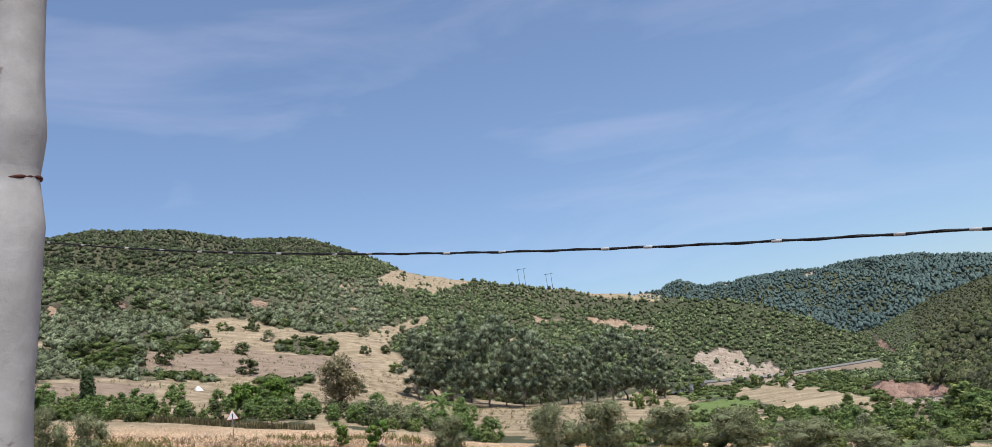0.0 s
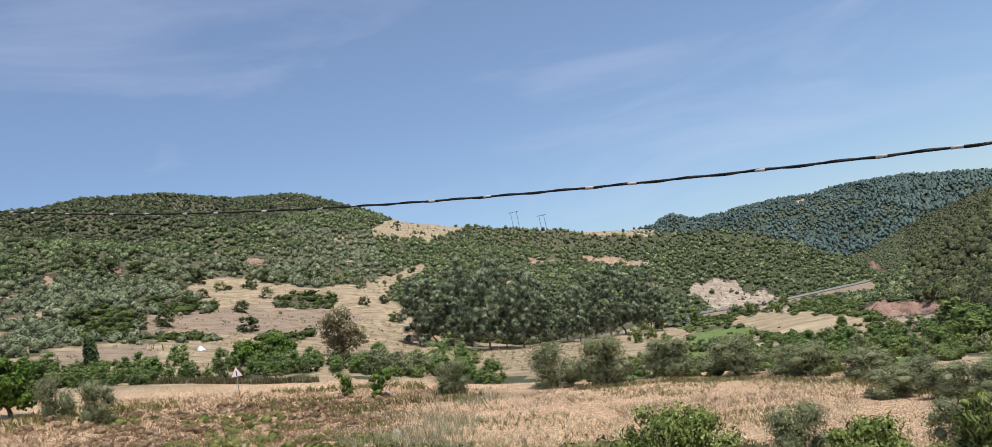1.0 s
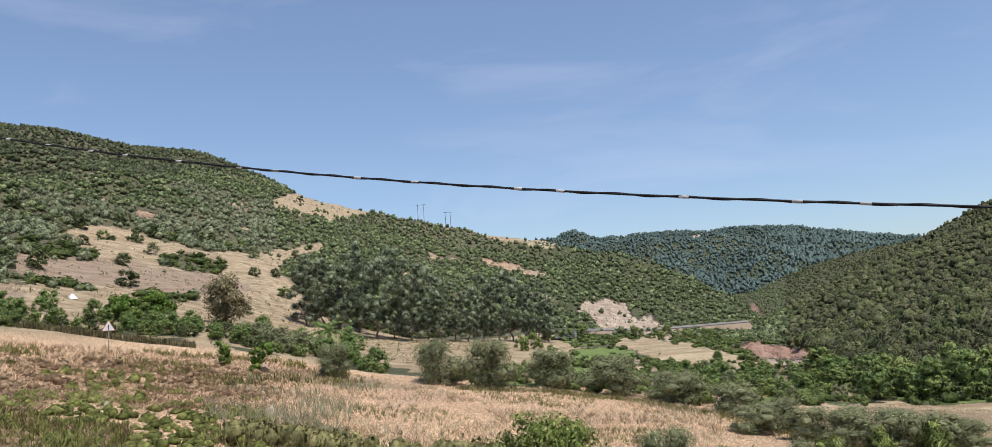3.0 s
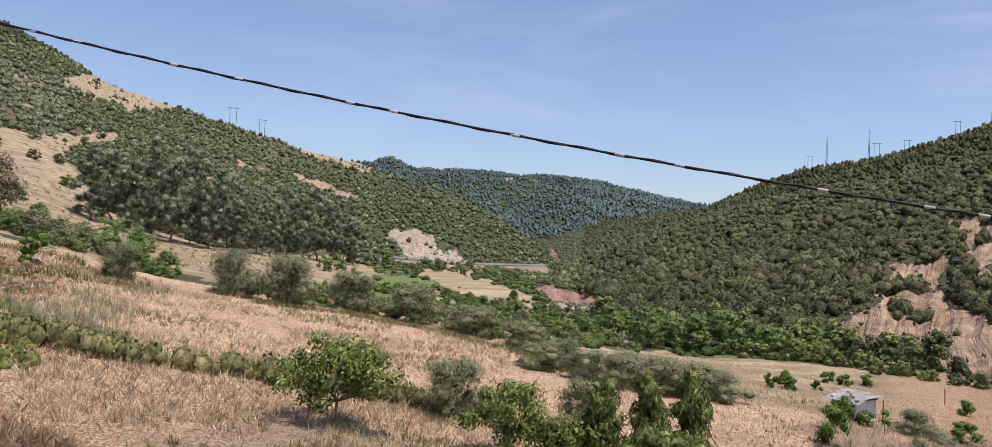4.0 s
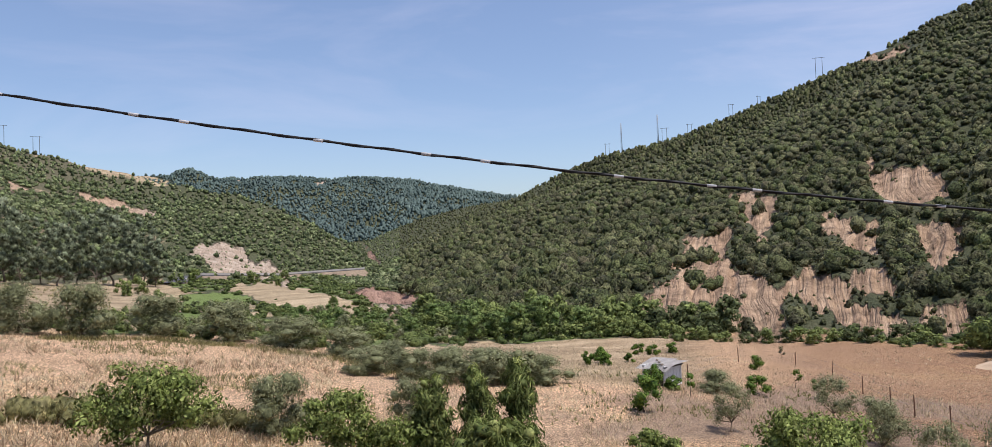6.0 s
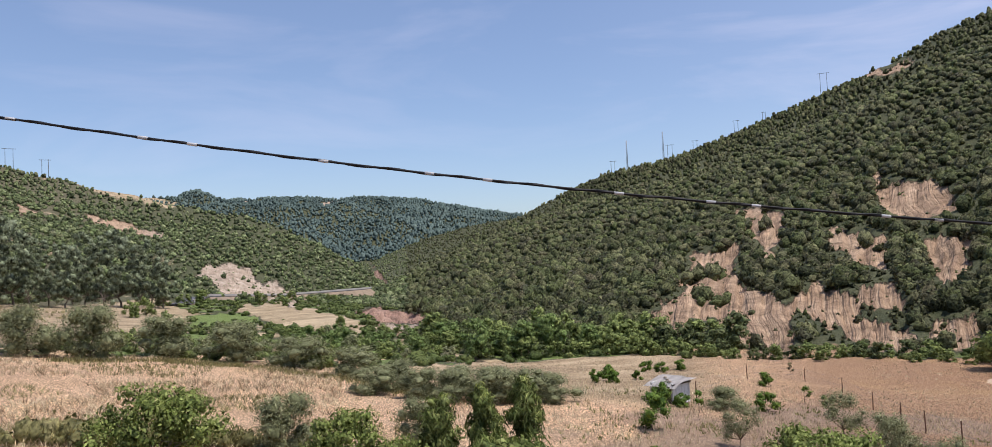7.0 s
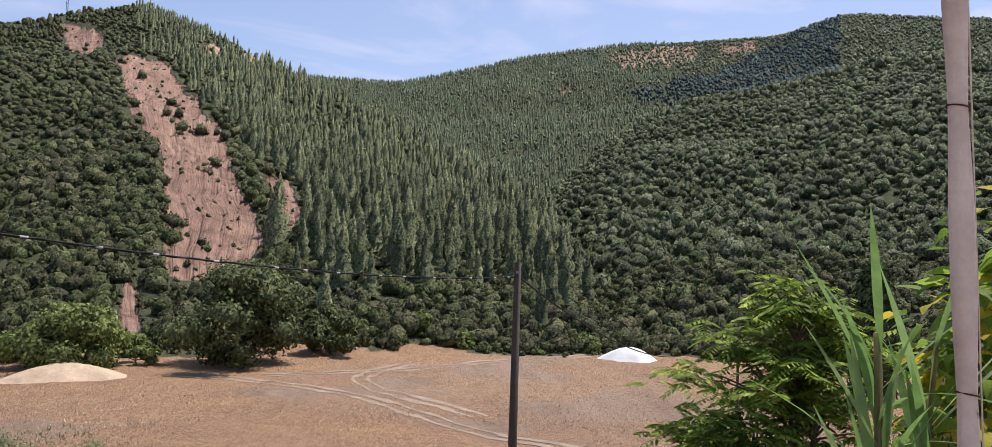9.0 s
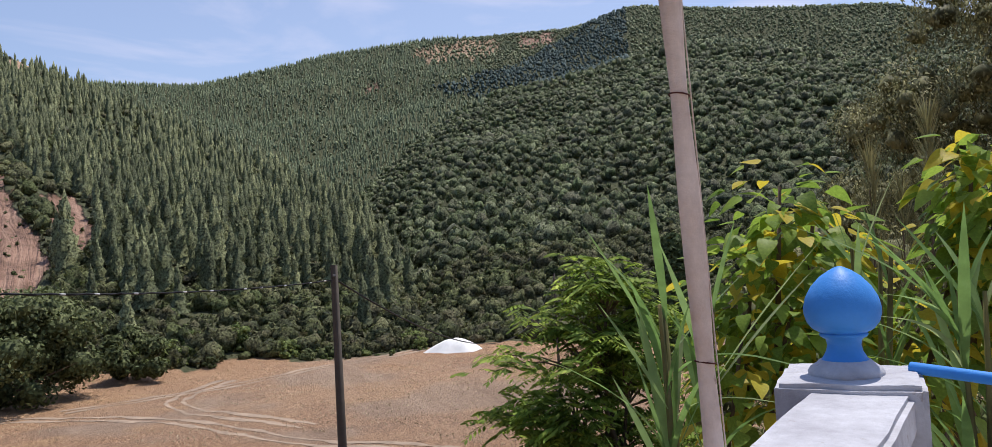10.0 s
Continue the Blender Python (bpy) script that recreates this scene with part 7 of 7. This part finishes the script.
def wrapped_pole(at, radius, ties, lean, seed, label, cloth):
    """An awning pole wrapped in canvas that is tied with cord."""
    thing = holder("awning_pole", Matrix.Translation((at[0], at[1], floor_z)), label, "awning pole", "awning poles")
    n, sides = 140, 24
    verts, faces = [], []
    for k in range(n):
        z = 3.0 * k / (n - 1)
        pinch = min([1.0] + [0.78 + 0.22 * min(1, abs(z - q) / 0.09) for q in ties])
        for s in range(sides):
            a = 2 * math.pi * s / sides
            fold = 1 + 0.09 * math.sin(2 * a + z * 1.3 + seed) + 0.13 * noise.noise((math.cos(a) * 1.6, math.sin(a) * 1.6, z * 5 + seed)) + 0.10 * math.exp(-((math.atan2(math.sin(a - 4.2 - 0.5 * z), math.cos(a - 4.2 - 0.5 * z))) / 0.16) ** 2)
            rad = radius * pinch * fold * (1 + 0.2 * noise.noise((z * 2.6, seed, 0)))
            verts.append((math.cos(a) * rad + lean[0] * (z - 1.25), math.sin(a) * rad + lean[1] * (z - 1.25), z))
    for k in range(n - 1):
        for s in range(sides):
            faces.append((k * sides + s, k * sides + (s + 1) % sides, (k + 1) * sides + (s + 1) % sides, (k + 1) * sides + s))
    mesh_object("canvas", np.array(verts), np.array(faces), cloth, True, thing)
    for q in ties:
        loop = [((math.cos(a) * radius * 0.86 + lean[0] * (q - 1.25), math.sin(a) * radius * 0.86 + lean[1] * (q - 1.25), q + 0.15 * radius * math.sin(a)), radius * 0.075) for a in np.linspace(0, 6.283, 19)]
        rod("cord", loop, CORD, thing, 6, "dark red cord tie")
    rod("seam", [((math.cos(4.0 + 0.25 * z) * radius * 1.03 + lean[0] * (z - 1.25), math.sin(4.0 + 0.25 * z) * radius * 1.03 + lean[1] * (z - 1.25), z), radius * 0.07) for z in np.linspace(0.05, 2.95, 40)], cloth, thing, 5, "stitched canvas hem")
    return thing


wrapped_pole(RIGHT_POLE, 0.0108, (1.17, 1.42), (0.019, 0.030), 2.0, "slim awning pole wrapped in grimy white canvas", CLOTH)
wrapped_pole(LEFT_POLE, 0.055, (1.25 + 0.50,), (0.068, 0.0), 7.0, "awning pole wrapped in thick off-white canvas", SHADED_CLOTH)


# ---- plants beside the terrace ----
def leaf_mesh(name, length, width, bend, points=7, notch=0.0):
    """A leaf blade along +y with a folded midrib."""
    verts, faces = [], []
    for k in range(points):
        s = k / (points - 1)
        w = width / 2 * (math.sin(math.pi * min(1, (s ** 0.72 if notch else s) * 1.02 + 0.03)) ** 0.7 if s < 1 else 0.01)
        z = -bend * s * s * length
        verts += [(-w, s * length - notch * w, z + w * 0.22), (0, s * length, z), (w, s * length - notch * w, z + w * 0.22)]
    for k in range(points - 1):
        a = 3 * k
        faces += [(a, a + 1, a + 4, a + 3), (a + 1, a + 2, a + 5, a + 4)]
    me = bpy.data.meshes.new(name)
    me.from_pydata(verts, [], faces)
    for p in me.polygons:
        p.use_smooth = True
    return me


def object_leaf(name, dark, mid, light, old, share):
    """Large leaves that differ one by one; a share of them have turned yellow."""
    def build(t, bsdf):
        info = t.nodes.new("ShaderNodeObjectInfo")
        green = ramp(t, info.outputs["Random"], [(0.0, dark), (0.5, mid), (1.0 - share, light), (1.0 - share + 0.03, old)])
        n = noise_node(t, 7, 5)
        c = mix(t, 0.4, green, ramp(t, n, [(0.35, tuple(q * 0.45 for q in mid)), (0.55, mid), (0.72, light)]))
        bsdf.inputs["Specular IOR Level"].default_value = 0.22
        t.links.new(c, bsdf.inputs["Base Color"])
        tr = t.nodes.new("ShaderNodeBsdfTranslucent")
        t.links.new(c, tr.inputs["Color"])
        ms = t.nodes.new("ShaderNodeMixShader")
        ms.inputs[0].default_value = 0.55
        t.links.new(bsdf.outputs[0], ms.inputs[1])
        t.links.new(tr.outputs[0], ms.inputs[2])
        t.links.new(ms.outputs[0], t.nodes["Material Output"].inputs["Surface"])
    return material(name, build, 0.5)


BROAD = object_leaf("broad_garden_leaf", (0.10, 0.18, 0.03), (0.27, 0.40, 0.06), (0.46, 0.58, 0.11), (0.85, 0.60, 0.05), 0.28)
REED = object_leaf("reed_blade", (0.10, 0.19, 0.05), (0.20, 0.33, 0.095), (0.36, 0.50, 0.20), (0.46, 0.52, 0.27), 0.15)


def broad_plant(name, foot, hubs, count, size, seed, label):
    rng = np.random.default_rng(seed)
    thing = holder(name, Matrix.Identity(4), label, "shrub")
    z0 = ground_z(*foot)
    meshes = [leaf_mesh("leaf", 1.0, 0.72, b, 7, 0.35) for b in (0.1, 0.3, 0.5)]
    for me in meshes:
        me.materials.append(BROAD)
    root = Vector((*foot, z0 - 0.2))
    fork = Vector(hubs[0][0]) + Vector((0.2, 0.1, -1.6))
    rod("stem", [(tuple(root), 0.06), (tuple(root.lerp(fork, 0.6) + Vector((0.1, -0.05, 0))), 0.045), (tuple(fork), 0.03)], BARK, thing, 7)
    for (c, rad) in hubs:
        c = Vector(c)
        mid = fork.lerp(c, 0.5) + Vector(rng.normal(0, 0.08, 3))
        rod("branch", [(tuple(fork), 0.022), (tuple(mid), 0.016), (tuple(c + Vector((0, 0, rad * 0.6))), 0.007)], BARK, thing, 6)
        for k in range(int(count * rad)):
            d = Vector(rng.normal(0, 1, 3)).normalized()
            p = c + d * rad * rng.uniform(0.3, 1.0)
            ob = new("leaf", meshes[int(rng.integers(0, 3))])
            ob.parent = thing
            s = size * rng.uniform(0.6, 1.25)
            q = Vector((d.x, d.y, d.z * 0.4 - rng.uniform(0.0, 0.7))).normalized().to_track_quat("Y", "Z")
            ob.matrix_basis = Matrix.LocRotScale(p, q, (s, s, s)) @ pose(0, 0, 0, 0, rng.uniform(-35, 35), 0)
    return thing


def toward(bearing, rise, dist):
    """A point by bearing, rise and distance from the parapet's end of the terrace."""
    c, b, e = Vector((0.27, -0.33, EYE + 0.036)), radians(bearing), radians(rise)
    return tuple(c + dist * Vector((math.sin(b) * math.cos(e), math.cos(b) * math.cos(e), math.sin(e))))


broad_plant("mulberry_shrub", (2.6, -2.6), [(toward(128.6, 0.0, 3.3), 0.30), (toward(130.5, -2.5, 3.4), 0.28), (toward(126.5, -5.0, 3.3), 0.33), (toward(129.0, -8.0, 3.2), 0.34), (toward(133.5, -6.5, 3.6), 0.35),
            (toward(125.5, -10.5, 3.1), 0.3), (toward(137.0, -9, 3.4), 0.34), (toward(131, -12, 3.2), 0.34), (toward(141, -6, 3.6), 0.3)], 520, 0.088, 401, "large-leaved green shrub with some yellow leaves")
broad_plant("mulberry_shrub", (2.5, -3.3), [(toward(139.9, 2.6, 3.4), 0.2), (toward(141.5, 0.6, 3.4), 0.24), (toward(139.6, -0.9, 3.5), 0.2), (toward(141.5, -3.2, 3.4), 0.24)], 520, 0.087, 402, "taller large-leaved shrub with yellowing leaves")


for k, (b, r, top, w) in enumerate([(128.5, 9.5, -2.5, 2.6), (132.5, 8.5, -1.5, 2.6), (136.5, 9.0, 0.5, 2.8), (140.5, 8.5, 2.0, 3.0), (126.0, 12.5, -4.5, 3.0), (129.6, 15.0, 5.2, 3.4), (133.5, 14.0, 4.0, 3.6)]):
    x, y = polar(b, r)
    high = EYE + r * math.tan(radians(top)) - ground_z(x, y)
    settle(tree("garden_bush", 430 + k, high, w, 0.25, 8, 5200, 0.045 if k < 5 else 0.06, NEEDLE_LEAF if k > 3 else GARDEN_LEAF, "small-leaved bush filling the garden below the terrace", "bush", BARK, 0.5, 0.3, 26, 0.8, 0.008, tri=True, lump=0.75, solid=0.5, group="garden bushes"), x, y)


def young_casuarina(b, r, top, seed):
    """A slender young tree of fine upswept needles."""
    rng = np.random.default_rng(seed)
    x, y = polar(b, r)
    h = EYE + r * math.tan(radians(top)) - ground_z(x, y)
    thing = holder("young_casuarina", pose(x, y, ground_z(x, y)), "slender young tree with fine grey-green needles", "tree", "young casuarinas")
    mesh_object("trunk", *tubes([[((0, 0, -0.2), 0.05), ((0.03, 0, h * 0.6), 0.025), ((0, 0.02, h * 0.97), 0.006)]]), BARK, True, thing)
    z = h * (1 - 0.55 * rng.uniform(0, 1, 1100) ** 1.2)
    a, out = rng.uniform(0, 6.28, 1100), (h - z) * 0.16 * rng.uniform(0.1, 1, 1100) + 0.01
    base = np.stack([np.cos(a) * out, np.sin(a) * out, z], 1)
    tip = base + np.stack([np.cos(a) * 0.10, np.sin(a) * 0.10, 0 * a + 0.22], 1) * rng.uniform(0.7, 1.5, (1100, 1))
    side = np.stack([-np.sin(a), np.cos(a), 0 * a], 1) * 0.004
    mesh_object("needles", np.stack([base - side, base + side, tip], 1).reshape(-1, 3), np.arange(3300).reshape(-1, 3), NEEDLE_LEAF, False, thing)
    return thing


for k, (b, r, top) in enumerate([(134.6, 7.5, 4.5), (137.8, 8.0, 6.5), (136.2, 9.0, 2.5)]):
    young_casuarina(b, r, top, 450 + k)


def reed_clump(name, foot, crown, seed, blades_n, label, reach=0.85):
    rng = np.random.default_rng(seed)
    thing = holder(name, Matrix.Identity(4), label, "reed")
    meshes = [leaf_mesh("blade", 1.0, 0.064, b, 9) for b in (0.06, 0.3, 0.9)]
    for me in meshes:
        me.materials.append(REED)
    c = Vector(crown)
    for s in range(3):
        off = Vector((rng.uniform(-0.1, 0.1), rng.uniform(-0.1, 0.1), 0))
        rod("cane", [((foot[0], foot[1], ground_z(*foot) - 0.2), 0.016), (tuple(c + off + Vector((0, 0, -0.2))), 0.012), (tuple(c + off * 1.5 + Vector((0, 0, 0.25))), 0.006)], HEDGE_GRASS, thing, 6)
        for k in range(blades_n // 3):
            ob = new("blade", meshes[int(rng.integers(0, 3)) if k > 3 else 0])
            ob.parent = thing
            a, up = rng.uniform(0, 6.28), rng.uniform(0.85, 1.5)
            d = Vector((math.cos(a) * math.cos(up), math.sin(a) * math.cos(up), math.sin(up)))
            s_l = reach * rng.uniform(0.6, 1.15)
            ob.matrix_basis = Matrix.LocRotScale(c + off * 1.3 + Vector((0, 0, rng.uniform(-0.55, 0.2))), d.to_track_quat("Y", "Z"), (s_l, s_l, s_l))
    return thing


reed_clump("giant_reed", (2.3, -1.7), toward(121.2, -10.0, 2.5), 411, 33, "giant reed with long pale green blades", 0.46)
reed_clump("giant_reed", (2.2, -2.4), toward(139.5, -9.5, 2.7), 412, 30, "giant reed with bent narrow blades", 0.46)
reed_clump("giant_reed", (2.5, -2.3), toward(133.2, -6.0, 3.0), 413, 15, "slender reed behind the finial", 0.36)


def pinnate_tree():
    rng = np.random.default_rng(421)
    fx, fy = polar(117.2, 11.5)
    z0 = ground_z(fx, fy)
    thing = holder("pinnate_tree", Matrix.Translation((fx, fy, z0)), "fresh green tree with feathery pinnate leaves in tiers", "tree")
    top = EYE - z0 + 0.26
    fork = Vector((0.15, -0.2, top - 4.3))
    mesh_object("trunk", *tubes([[((0, 0, -0.3), 0.15), (tuple(fork * 0.5), 0.11), (tuple(fork), 0.085)]]), BARK, True, thing)
    # tiers: middle, reach, height under the eye
    tiers = [((0.0, 0.0), 0.55, -0.7, 11), ((0.05, -0.1), 0.9, -1.1, 16), ((0.1, 0.3), 1.15, -1.5, 20), ((-0.1, -0.35), 0.95, -1.95, 16), ((0.3, 0.7), 0.95, -2.3, 18), ((0.1, 0.0), 1.0, -2.7, 16), ((0.2, 0.4), 1.2, -3.3, 20), ((0.0, -0.5), 0.9, -3.0, 12)]
    verts, faces, turned = [], [], []
    for (cx, cy), reach, drop, count in tiers:
        knot = Vector((cx * 0.6, cy * 0.6, top + drop - 0.55))
        twigs = [[(tuple(fork), 0.05), (tuple(fork.lerp(knot, 0.5) + Vector(rng.normal(0, 0.08, 3))), 0.036), (tuple(knot), 0.024)]]
        for k in range(count):
            a, out = rng.uniform(0, 6.28), reach * math.sqrt(rng.uniform(0.08, 1))
            h = Vector((cx + math.cos(a) * out, cy + math.sin(a) * out, top + drop + rng.normal(0, 0.17) - 0.16 * out))
            twigs.append([(tuple(knot), 0.018), (tuple(knot.lerp(h, 0.6) + Vector((0, 0, 0.08))), 0.011), (tuple(h), 0.005)])
            for m in range(15):
                a2, up = rng.uniform(0, 6.28), rng.uniform(-0.25, 0.5)
                d = Vector((math.cos(a2) * math.cos(up), math.sin(a2) * math.cos(up), math.sin(up)))
                side = d.cross(Vector((0, 0, 1))).normalized()
                length = rng.uniform(0.2, 0.32)
                p0 = h + Vector((rng.normal(0, 0.17), rng.normal(0, 0.17), rng.normal(0, 0.1)))
                for s in np.linspace(0.15, 1, 5):
                    c = p0 + d * length * s + Vector((0, 0, -0.4 * length * s * s))
                    for sgn in (-1, 1):
                        tip = c + side * sgn * 0.14 * (1.1 - 0.4 * s) + d * 0.06 + Vector((0, 0, -0.06))
                        mid2 = c.lerp(tip, 0.5)
                        i0 = len(verts)
                        verts += [tuple(c), tuple(mid2 + d * 0.028), tuple(tip), tuple(mid2 - d * 0.028)]
                        faces.append((i0, i0 + 1, i0 + 2, i0 + 3))
        mesh_object("limb", *tubes(twigs), BARK, True, thing)
    mesh_object("crown", np.array(verts), np.array(faces), PINNATE_LEAF, False, thing)
    return thing


pinnate_tree()
